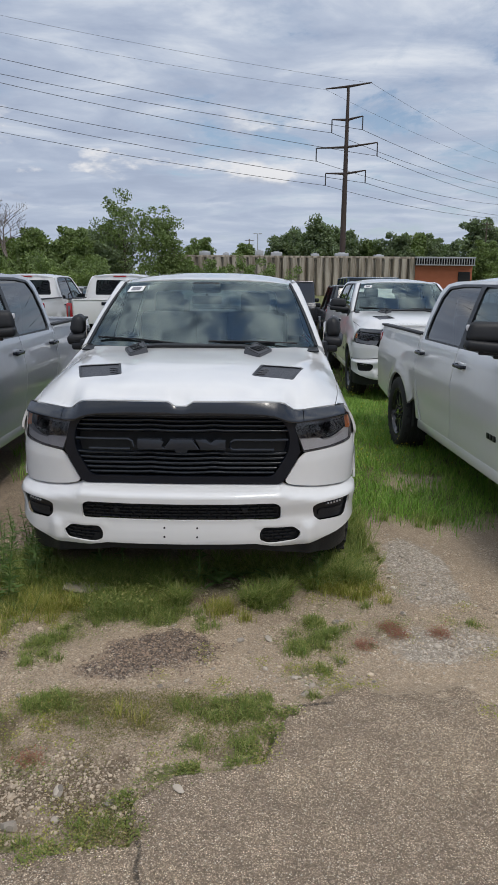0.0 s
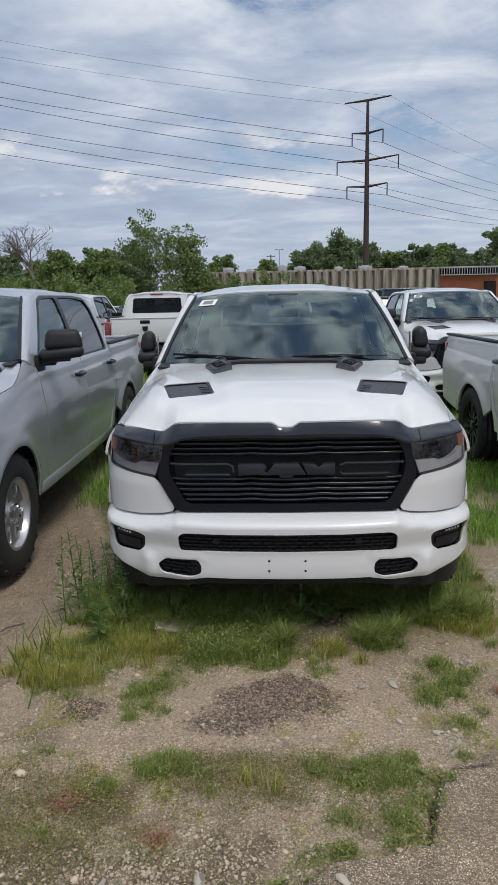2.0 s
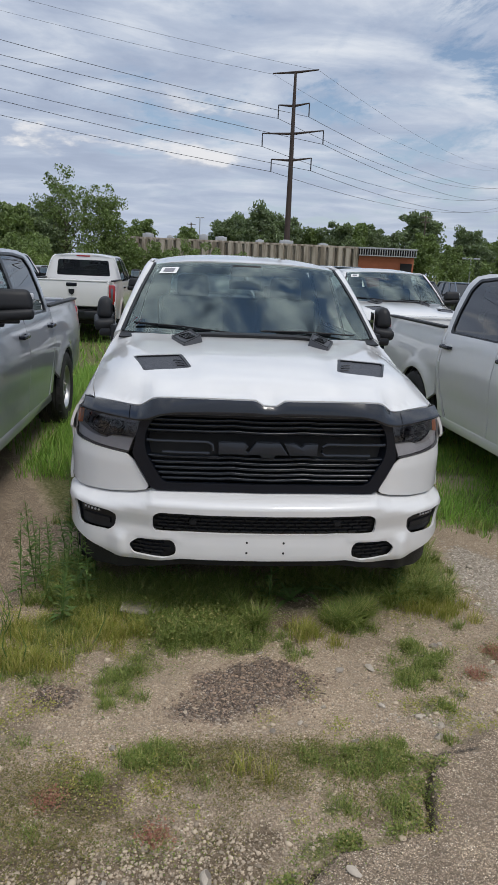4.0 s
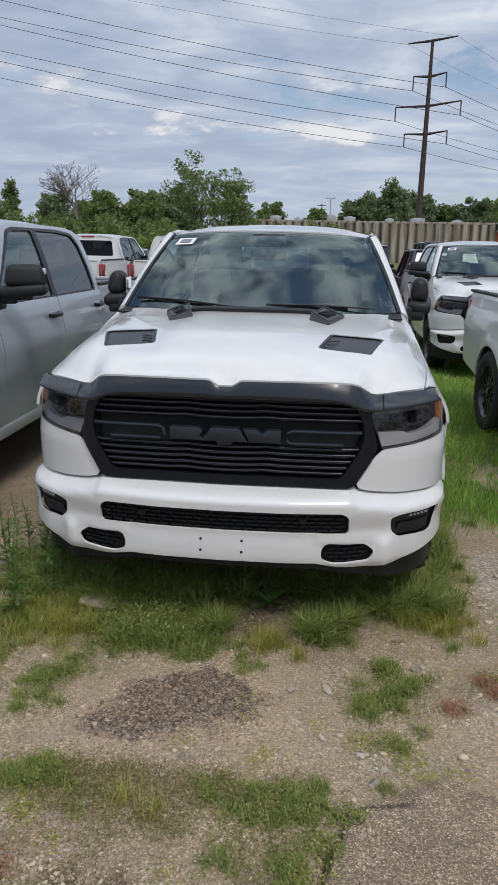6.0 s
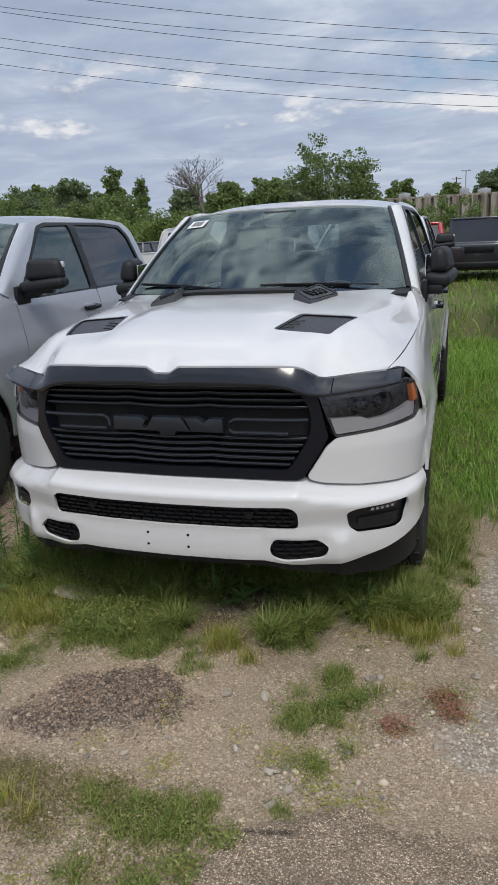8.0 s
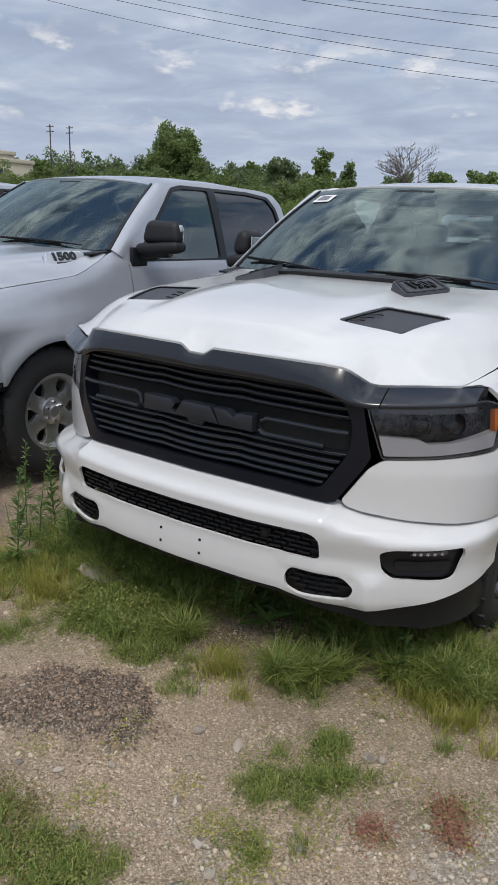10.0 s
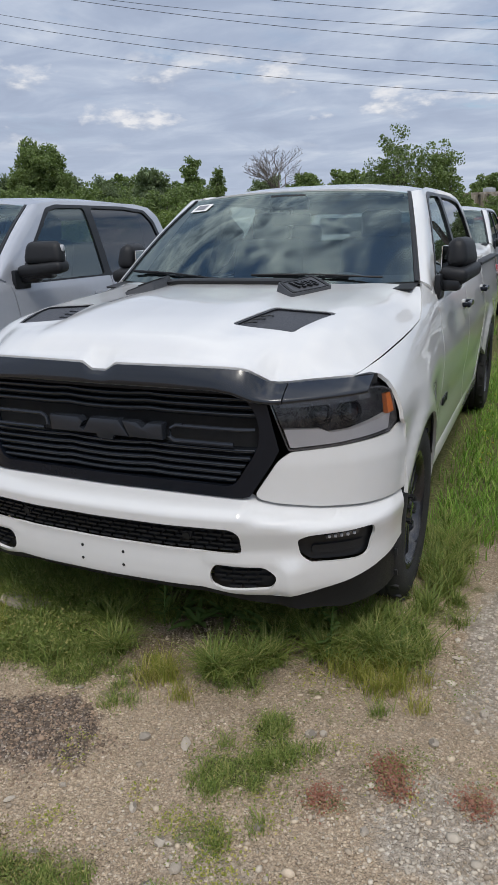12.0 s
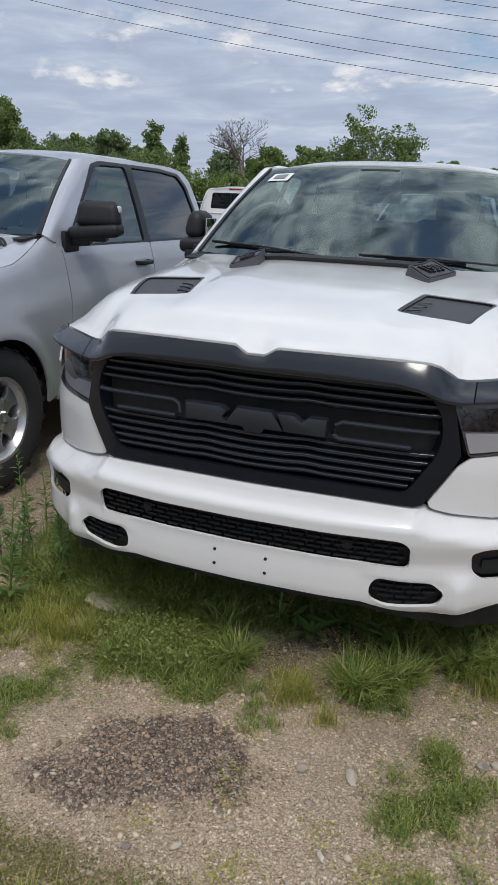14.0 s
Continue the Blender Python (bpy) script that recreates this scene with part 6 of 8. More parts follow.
while xk < 22.9:
    prof = [(xk, 0.05), (xk + 0.16, -0.28), (xk + 0.80, -0.28), (xk + 0.96, 0.05)]
    bm = bmesh.new()
    lo_, hi_ = [bm.verts.new((x, y, 0)) for x, y in prof], [bm.verts.new((x, y, 5.28)) for x, y in prof]
    bm.faces.new(hi_)
    bm.faces.new(list(reversed(lo_)))
    for i in range(4):
        bm.faces.new((lo_[i], lo_[(i + 1) % 4], hi_[(i + 1) % 4], hi_[i]))
    part("rib", bm, M_CONC, hall, smoothed=False)
    xk += 1.22
bay = part("brick_bay", box_bm(8.3, 6.0, 4.4, (27.2, 3.0, 2.2), 0.03), M_BRICK, hall, "red brick end bay")
# solid dark box in place of an opening: its colour is the shade inside
part("doorway", box_bm(1.7, 0.3, 3.2, (30.2, -0.05, 1.9), 0.02), M_UNDER, bay, "dark panel painted as the shade of a doorway")
canopy = part("canopy", merge(box_bm(8.5, 1.2, 0.20, (27.2, -0.5, 5.45), 0.03), box_bm(8.5, 0.20, 0.14, (27.2, -0.95, 4.42), 0.02)), M_STEEL, hall, "steel canopy with upright slats")
for k in range(24):
    part("canopy_slat", box_bm(0.10, 0.10, 1.0, (23.1 + 0.356 * k, -1.0, 4.92), 0.01), M_STEEL, canopy)
part("canopy_back", box_bm(8.4, 0.1, 1.0, (27.2, -0.2, 4.92), 0.01), M_UNDER, canopy)
for x, w, h in ((-7.6, 1.6, 0.7), (-4.4, 0.9, 0.5), (0.6, 1.3, 0.9), (3.2, 1.7, 0.7), (9.0, 1.2, 0.5), (13.0, 2.0, 0.6), (18.6, 1.4, 0.4)):
    part("roof_unit", merge(box_bm(w, 1.2, h, (x, 5.0, 5.55 + h / 2), 0.05), box_bm(w * 0.5, 0.6, 0.15, (x, 5.0, 5.6 + h), 0.03)), M_STEEL, hall)

shed = tagged(new("office_block"), "low white flat-roofed building among trees", "building")
shed.location = (0, 150, 0)
part("wall", box_bm(26, 12, 6.2, (78, 6, 3.1), 0.03), M_ROOFWHITE, shed)
part("roof", box_bm(26.6, 12.6, 0.4, (78, 6, 6.35), 0.04), M_STEEL, shed)
for k in range(6):
    part("window", box_bm(1.8, 0.15, 1.0, (68 + 3.6 * k, -0.02, 4.6), 0.02), M_DARKGLASS, shed)
shop = tagged(new("roadside_building"), "pale low building beyond the hedge", "building")
shop.location = (-175, 110, 0)
part("wall", box_bm(30, 12, 9.0, (0, 0, 4.5), 0.05), M_ROOFWHITE, shop)
part("roof", box_bm(31, 13, 0.6, (0, 0, 9.3), 0.05), M_STEEL, shop)
for k in range(7):
    part("window", box_bm(2.0, 0.2, 1.6, (-12 + 4 * k, -6.05, 6.5), 0.02), M_DARKGLASS, shop)

# transmission pole: top arm, three cross arms with hanging insulators
PX, PY = 13.7, 110.0
pole = tagged(new("transmission_pole"), "tall rust-brown steel transmission pole with four cross arms", "pole")
part("mast", tube_bm([(PX, PY, 0), (PX, PY, 12), (PX, PY, 24), (PX, PY, 30.6)], 0.4, 12, [0.52, 0.42, 0.29, 0.20]), M_RUST, pole)
ARM = Vector((0.87, -0.49, 0))
ENDS = []
for z, half, drop in ((30.5, 3.7, 0.0), (25.9, 2.5, 1.9), (22.0, 5.0, 1.9), (18.2, 3.3, 1.8)):
    c = Vector((PX, PY, z))
    arm = part("cross_arm", tube_bm([c - ARM * half + Vector((0, 0, 0.25 if drop else 0.1)), c - ARM * 0.3 + Vector((0, 0, 0)), c + ARM * 0.3, c + ARM * half + Vector((0, 0, 0.25 if drop else 0.1))], 0.15, 8, [0.09, 0.19, 0.19, 0.09]), M_RUST, pole)
    for s in (-1, 1):
        e = c + ARM * half * s
        if drop:
            for k in range(1):
                part("insulator", tube_bm([e + Vector((0, 0, 0.25)), e + Vector((0, 0, 0.25 - drop))], 0.09, 8), M_WIRE, arm)
        ENDS.append(e - Vector((0, 0, drop - 0.25 if drop else 0)))

# lattice tower
TX, TY = -131.0, 90.0
tower = tagged(new("lattice_tower"), "rusty steel lattice power tower", "tower")


def leg(z):
    return float(np.interp(z, [0, 16, 46], [3.7, 2.8, 0.8]))


corners = ((-1, -1), (1, -1), (1, 1), (-1, 1))
levels = [0, 6, 11, 15, 19, 23, 27, 31, 34.5, 38, 41, 44, 46, 49, 52, 55]
for sx, sy in corners:
    part("leg", tube_bm([(TX + sx * leg(z), TY + sy * leg(z), z) for z in (0, 16, 46, 55)], 0.16, 6), M_RUST, tower)
for a, b in zip(levels, levels[1:]):
    for i in range(4):
        (ax, ay), (bx, by) = corners[i], corners[(i + 1) % 4]
        P = lambda c, z: (TX + c[0] * leg(z), TY + c[1] * leg(z), z)
        part("brace", tube_bm([P((ax, ay), a), P((bx, by), b)], 0.075, 5), M_RUST, tower)
        part("brace", tube_bm([P((bx, by), a), P((ax, ay), b)], 0.075, 5), M_RUST, tower)
        part("strut", tube_bm([P((ax, ay), b), P((bx, by), b)], 0.07, 5), M_RUST, tower)
TARM = Vector((0.35, -0.94, 0))
TENDS = []
for z, half in ((57, 3.5), (53.0, 6.0), (49.5, 9.0), (45.0, 7.5)):
    c = Vector((TX, TY, z))
    part("cross_arm", tube_bm([c - TARM * half, c + Vector((0, 0, 0.8)), c + TARM * half], 0.15, 6), M_RUST, tower)
    for s in (-1, 1):
        TENDS.append(c + TARM * half * s)
part("peak", tube_bm([(TX, TY, 52), (TX, TY, 57.5)], 0.3, 6), M_RUST, tower)

FAR = Vector((150.0, 330.0, 0))
for i, (e, te) in enumerate(zip(ENDS, TENDS)):
    rad = 0.018 if i < 2 else 0.036
    for nm, a, b, sag in (("power_line", e, te, 3.4), ("power_line", e, FAR + Vector((0.8 * (i % 2) * 6, -2.0 * (i % 2), e.z + 22.0)), 6.0)):
        pts = []
        for k in range(33):
            q = k / 32
            p_ = a.lerp(b, q)
            p_.z -= 4 * sag * q * (1 - q)
            pts.append(p_)
        w = part(nm, tube_bm(pts, rad, 5), M_WIRE, None)
        tagged(w, "thin dark overhead power line", "cable", "overhead power lines")
far_pole = tagged(new("transmission_pole"), "distant steel transmission pole carrying the power lines", "pole")
part("mast", tube_bm([(FAR.x, FAR.y, 0), (FAR.x, FAR.y, 58)], 0.4, 8), M_RUST, far_pole)
for z in (57, 48, 44, 40):
    part("cross_arm", tube_bm([(FAR.x - 4, FAR.y, z), (FAR.x + 6, FAR.y, z)], 0.2, 6), M_RUST, far_pole)


def utility_pole(x, y, h, label):
    t = tagged(new("utility_pole"), label, "pole", "utility poles")
    t.location = (x, y, 0)
    part("mast", tube_bm([(0, 0, 0), (0, 0, h)], 0.16, 8), M_WOOD, t)
    for z in (h - 0.5, h - 1.7):
        part("cross_arm", box_bm(2.6, 0.14, 0.16, (0, 0, z), 0.02), M_WOOD, t)
        for q in (-1.1, -0.4, 0.4, 1.1):
            part("insulator", tube_bm([(q, 0, z), (q, 0, z + 0.3)], 0.06, 6), M_STEEL, t)


def area_lamp(x, y, h, label):
    t = tagged(new("area_lamp"), label, "lamp post", "area lamps")
    t.location = (x, y, 0)
    part("mast", tube_bm([(0, 0, 0), (0, 0, h)], 0.12, 8), M_STEEL, t)
    part("arm", box_bm(1.6, 0.10, 0.10, (0, 0, h), 0.02), M_STEEL, t)
    for s in (-1, 1):
        part("lamp_head", box_bm(0.8, 0.5, 0.22, (s * 0.8, 0, h), 0.05), M_STEEL, t)


area_lamp(0.3, 199, 15.0, "double-headed area lamp beyond the warehouse")
area_lamp(36.8, 92, 4.4, "short lamp post beside the trees")
utility_pole(-2.2, 210, 14.2, "timber utility pole beyond the warehouse")
utility_pole(-148, 134, 23.0, "timber utility pole with cross arms beyond the hedge")
utility_pole(-141, 134, 22.5, "timber utility pole beside another one")
utility_pole(58, 180, 17, "timber utility pole among far trees")

# ---- foliage ----
def leaf_material(name, color, spread=0.45):
    m = mat(name, color, 0.6, island=spread, var=0.15, scale=0.6, spec=0.3)
    p = m.node_tree.nodes["Principled BSDF"]
    n, l = m.node_tree.nodes, m.node_tree.links
    tr = n.new("ShaderNodeBsdfTranslucent")
    tr.inputs[0].default_value = (color[0] * 1.6, color[1] * 1.8, color[2] * 0.9, 1)
    mx = n.new("ShaderNodeMixShader")
    mx.inputs[0].default_value = 0.25
    l.new(p.outputs[0], mx.inputs[1])
    l.new(tr.outputs[0], mx.inputs[2])
    l.new(mx.outputs[0], n["Material Output"].inputs[0])
    return m


M_LEAF = leaf_material("broad_leaves", (0.150, 0.198, 0.074))
# far foliage: distance haze is put into the leaf colour, paler and bluer
M_LEAF2 = leaf_material("hazy_leaves", (0.150, 0.190, 0.105))
M_LEAF3 = leaf_material("light_leaves", (0.165, 0.215, 0.070))
M_BARK = mat("bark", (0.10, 0.078, 0.06), 0.9, var=0.3, scale=3.0, bump=0.5, bscale=10.0)
M_DEADBARK = mat("bare_grey_bark", (0.14, 0.115, 0.095), 0.9, var=0.25, scale=3.0)


def leaf_cloud(centres, radii, per, size, r, flat=0.75):
    """Leaf blades strewn through balls round the centres: arrays of corners and quads."""
    c = np.repeat(centres, per, 0)
    rad = np.repeat(radii, per)
    d = r.normal(size=(len(c), 3))
    d /= np.linalg.norm(d, axis=1)[:, None]
    p = c + d * (rad * r.uniform(0.25, 1.0, len(c)) ** 0.6)[:, None] * np.array([1, 1, flat])
    a = r.normal(size=(len(c), 3))
    a /= np.linalg.norm(a, axis=1)[:, None]
    b = np.cross(a, r.normal(size=(len(c), 3)))
    b /= np.linalg.norm(b, axis=1)[:, None]
    s = size * r.uniform(0.6, 1.3, len(c))[:, None]
    quad = np.stack([p - a * s, p - b * s * 0.5, p + a * s, p + b * s * 0.5], 1)
    return quad.reshape(-1, 3), np.arange(len(c) * 4).reshape(-1, 4)


def grow(r, height, spread, limbs, trunk_h, lean=0.0):
    """Branch skeleton: list of (points, radii) and the twig tips."""
    branches, tips = [], []
    top = Vector((lean, 0, height * 0.86))
    trunk = [Vector((0, 0, 0)), Vector((lean * 0.2, 0, trunk_h)), Vector((lean * 0.6, r.uniform(-0.2, 0.2), (trunk_h + height * 0.86) / 2)), top]
    r0 = height * 0.019
    branches.append((trunk, [r0, r0 * 0.8, r0 * 0.45, r0 * 0.12]))
    tips.append(top)
    for i in range(limbs):
        f = (i + r.uniform(0, 0.8)) / limbs
        z = trunk_h * 0.7 + (height * 0.80 - trunk_h * 0.7) * f
        base = Vector((lean * z / height, 0, z))
        a = i * 2.4 + r.uniform(-0.4, 0.4)
        reach = spread * (1.05 - 0.65 * f) * r.uniform(0.65, 1.1)
        end = base + Vector((math.cos(a) * reach, math.sin(a) * reach, height * r.uniform(0.10, 0.26)))
        mid = base.lerp(end, 0.5) + Vector((0, 0, reach * 0.12))
        rr = r0 * 0.42 * (1.1 - f)
        branches.append(([base, mid, end], [rr, rr * 0.6, rr * 0.15]))
        tips.append(end)
        for k in range(3):
            q = r.uniform(0.4, 0.95)
            s = base.lerp(end, q) + Vector((0, 0, reach * 0.1))
            e = s + Vector((r.uniform(-1, 1), r.uniform(-1, 1), r.uniform(0.2, 1.0))) * reach * 0.42
            branches.append(([s, s.lerp(e, 0.5) + Vector((0, 0, 0.1)), e], [rr * 0.4, rr * 0.25, rr * 0.08]))
            tips.append(e)
    return branches, tips


def tree(seed, height, spread, label, leaf=None, limbs=14, per=120, size=0.16, clump=1.0, bark=None, trunk_h=None, lean=0.0, extra=0, fill=0):
    r = np.random.default_rng(seed)
    t = tagged(new("tree"), label, "tree", "trees")
    branches, tips = grow(r, height, spread, limbs, trunk_h or height * 0.22, lean)
    bm = None
    for pts, radii in branches:
        b = tube_bm(pts, 0.1, 6, radii)
        bm = merge(bm, b) if bm else b
    part("trunk", bm, bark or M_BARK, t)
    if leaf:
        c = np.array([tuple(p) for p in tips])
        if extra:
            c = np.concatenate([c, c[r.integers(0, len(c), extra)] + r.normal(size=(extra, 3)) * spread * 0.22])
        if fill:
            d = r.normal(size=(fill, 3))
            d /= np.linalg.norm(d, axis=1)[:, None]
            lump = 0.72 + 0.20 * np.sin(3.1 * d[:, 0] + seed) * np.cos(2.7 * d[:, 2] + 2 * seed) + 0.14 * np.sin(6.3 * d[:, 1] + 5.1 * d[:, 2])
            c = np.concatenate([c, np.array([lean * 0.5, 0, height * 0.58]) + d * np.array([spread * 0.95, spread * 0.95, height * 0.40]) * (lump * r.uniform(0.55, 1.0, fill))[:, None]])
        rad = clump * r.uniform(0.6, 1.25, len(c))
        co, fa = leaf_cloud(c, rad, per, size, r)
        link("crown", fast_mesh("crown", co, fa, leaf, 4, False), t)
    return t


def bare_tree(seed, height, spread, label, limbs=18):
    """A leafless tree: limbs that fork three times into fine twigs."""
    r = np.random.default_rng(seed)
    t = tagged(new("tree"), label, "bare tree", "trees")
    bm = None
    todo = [(Vector((0, 0, 0)), Vector((0, 0, 1)), height * 0.27, height * 0.017, 0)]
    while todo:
        p, d, ln, rad, lev = todo.pop()
        e = p + d * ln
        b = tube_bm([p, p.lerp(e, 0.5) + Vector((r.normal(), r.normal(), 0)) * ln * 0.04, e], 0.1, 5, [rad, rad * 0.8, rad * 0.55])
        bm = merge(bm, b) if bm else b
        if lev < 6:
            for k in range(3):
                side = Vector((r.normal(), r.normal(), 0.15 * r.normal())).normalized()
                nd = (d * 1.0 + side * r.uniform(0.50, 1.15) + Vector((0, 0, 0.12))).normalized()
                todo.append((e if k else p.lerp(e, 0.75), nd, ln * r.uniform(0.60, 0.80), max(rad * 0.58, 0.014), lev + 1))
    part("trunk", bm, M_DEADBARK, t)
    return t


lone = tree(15, 11.2, 4.2, "tall sparse broad-leaved tree rising out of the hedge", M_LEAF, 24, 40, 0.16, 0.75, None, 2.0, -0.6, 40, 14)
lone.location = (-15.2, 82, 0)
lone2 = tree(23, 9.4, 3.8, "smaller leafy tree beside the tall sparse one", M_LEAF, 16, 60, 0.17, 0.85, None, 1.6, 0.4, 40, 20)
lone2.location = (-11.4, 83, 0)
bare = bare_tree(5, 14.2, 5.0, "bare grey tree without leaves in the hedge")
bare.location = (-26.4, 73.2, 0)
bare2 = bare_tree(9, 8.2, 2.2, "small bare tree without leaves in the hedge")
bare2.location = (-41.5, 76, 0)
slim = tree(31, 9.6, 1.5, "slim leafy tree standing over the hedge", M_LEAF, 10, 60, 0.17, 0.6, None, 2.0, 0, 20, 30)
slim.location = (-38.6, 76, 0)
round_tree = tree(41, 16.4, 5.4, "large round dense green tree behind the hedge", M_LEAF, 18, 200, 0.24, 1.5, None, 3.0, 0, 20, 110)
round_tree.location = (-72.0, 90, -0.8)

dense_a = tree(51, 13.0, 5.0, "dense dark-green tree in the far row", M_LEAF2, 14, 75, 0.34, 1.3, None, 2.0, 0, 10, 80)
dense_a.location = (-31, 150, 0)
dense_b = tree(52, 15.0, 6.0, "dense broad green tree in the far row", M_LEAF2, 16, 75, 0.36, 1.5, None, 2.0, 0.5, 10, 100)
dense_b.location = (13, 152, 0)
dense_c = tree(53, 10.5, 4.6, "round green tree in the far row", M_LEAF, 12, 80, 0.33, 1.2, None, 1.8, 0, 10, 80)
dense_c.location = (-12, 152, 0)
COPIES = [(dense_a, -36, 160, 1.0), (dense_c, -41, 165, 1.25), (dense_c, -2.5, 168, 1.0), (dense_a, 5.5, 158, 0.95), (dense_b, 9.0, 165, 0.95), (dense_b, 19.5, 158, 0.93), (dense_c, 25.5, 160, 1.05), (dense_a, 31, 156, 0.98), (dense_c, 35.5, 160, 1.2), (dense_a, 40, 165, 1.0), (dense_b, 46, 170, 0.8), (dense_c, 52, 160, 1.05), (dense_a, 60, 190, 1.45), (dense_b, 72, 185, 1.0), (dense_c, 84, 190, 1.3), (dense_a, 96, 200, 1.3), (dense_b, 110, 210, 1.2),
          (dense_c, -52, 150, 1.0), (dense_b, -62, 158, 0.9), (dense_a, -76, 150, 1.0), (dense_c, -88, 140, 1.3), (dense_b, -100, 150, 1.0), (dense_a, -112, 150, 1.25), (dense_c, -126, 160, 1.6), (dense_b, -140, 160, 1.15), (dense_a, -155, 160, 1.2), (dense_c, -170, 150, 1.5), (dense_a, -62, 96, 0.72), (dense_c, -52, 90, 0.85), (dense_a, -56, 92, 0.62), (dense_c, -80, 92, 0.80), (dense_a, -90, 98, 0.75), (dense_c, -46, 88, 0.78), (dense_c, -106, 104, 0.95),
          (dense_c, 38.5, 104, 0.62), (dense_a, 42, 102, 0.55), (dense_c, 46, 100, 0.62), (dense_a, 50, 104, 0.52), (dense_c, 55, 100, 0.6), (dense_a, 61, 104, 0.6), (dense_c, 67, 104, 0.7), (dense_c, -24.2, 76, 0.70), (dense_c, -20.4, 78, 0.72), (dense_a, -17.4, 80, 0.50), (slim, -33.5, 72, 0.86), (dense_a, -45.5, 78, 0.72)]
for i, (src, x, y, k) in enumerate(COPIES):
    c = copy_thing(src, pose(x, y, -0.3, 0, 0, 47 * i))
    c.scale = (k, k, k)

# hedges: one mass of leaves over each stretch
def hedge(name, label, line, width, top, count, leaf, size, seed, bulk=1.0):
    r = np.random.default_rng(seed)
    pts = np.array(line, float)
    seg = np.hypot(*np.diff(pts, axis=0).T)
    s = np.concatenate(([0], np.cumsum(seg)))
    n_c = int(s[-1] / 0.8)
    u = r.uniform(0, s[-1], n_c)
    x = np.interp(u, s, pts[:, 0]) + r.normal(size=n_c) * width * 0.35
    y = np.interp(u, s, pts[:, 1]) + r.normal(size=n_c) * width * 0.35
    top = np.interp(u, s, np.asarray(top, float)) if isinstance(top, list) else top
    h = top * (0.80 + 0.10 * np.sin(u * 0.35 + seed) + 0.10 * np.sin(u * 0.9 + 1.3 * seed)) * r.uniform(0.80, 1.05, n_c)
    cs, rs = [], []
    for q in (0.12, 0.34, 0.56, 0.76, 0.92):
        cs.append(np.stack([x + r.normal(size=n_c) * 0.5, y + r.normal(size=n_c) * 0.5, h * q], 1))
        rs.append(r.uniform(0.6, 1.15, n_c) * (1.25 - 0.35 * q) * bulk)
    c, rad = np.concatenate(cs), np.concatenate(rs)
    per = max(4, count // len(c))
    co, fa = leaf_cloud(c, rad, per, size, r, 0.85)
    ob = new(name, fast_mesh(name, co, fa, leaf, 4, False))
    return tagged(ob, label, "hedge", kind="stuff")


hedge("hedge", "overgrown green hedge along the lot's far edge", [(-170, 78), (-120, 80), (-80, 74), (-45, 66), (-36, 64), (-28, 62), (-20, 64), (-12, 68)], 6.0, [9.5, 9.5, 9.0, 7.8, 6.8, 5.8, 4.8, 3.8], 210000, M_LEAF, 0.15, 3)
hedge("hedge", "lighter green shrubs in front of the hedge", [(-120, 66), (-70, 62), (-40, 55), (-22, 54), (-12, 60)], 3.0, [6.5, 6.2, 5.0, 3.8, 3.2], 130000, M_LEAF3, 0.125, 5)
hedge("hedge", "shrubs along the warehouse wall", [(-12, 78), (-6, 84), (-1, 90), (4, 94)], 2.2, 5.6, 16000, M_LEAF, 0.17, 8)
hedge("hedge", "green undergrowth beside the warehouse", [(33, 96), (42, 92), (60, 92), (90, 100)], 4.0, 4.5, 26000, M_LEAF, 0.20, 12)
hedge("far_woods", "far woods on the horizon", [(-320, 260), (-180, 250), (-60, 270), (60, 270), (160, 260), (300, 240)], 12.0, 11.0, 40000, M_LEAF2, 0.7, 14)

hedge("far_woods", "hazy wooded rise behind the power tower", [(-230, 165), (-190, 165), (-165, 160), (-135, 155), (-100, 150)], 8.0, [21, 21, 20.5, 17, 13.5], 70000, M_LEAF2, 0.46, 17, 2.4)


def low_building(x, y, w, d, h, label):
    """A flat-roofed pale building with a parapet and a row of dark windows."""
    b = tagged(new("low_building"), label, "building")
    part("wall", box_bm(w, d, h, (x, y, h / 2), 0.05), M_STUCCO, b)
    part("parapet", box_bm(w + 0.6, d + 0.6, 0.9, (x, y, h + 0.3), 0.05), M_STUCCO, b)
    n = int(w / 3.2)
    for i in range(n):
        part("window", box_bm(1.7, 0.12, 1.6, (x - w / 2 + (i + 0.5) * w / n, y - d / 2 - 0.03, h - 2.2), 0.02), M_PRIVWIN, b)
    return b


M_STUCCO = mat("pale_stucco", (0.62, 0.55, 0.43), 0.85, var=0.1, scale=0.5)
M_PRIVWIN = mat("dark_window_glass", (0.03, 0.035, 0.04), 0.15, var=0.1, scale=2.0)
low_building(-170, 122, 30, 12, 15.2, "pale stucco building with flat roof beyond the tower")
low_building(-148, 120, 9, 8, 12.6, "small pale stucco building beyond the tower")

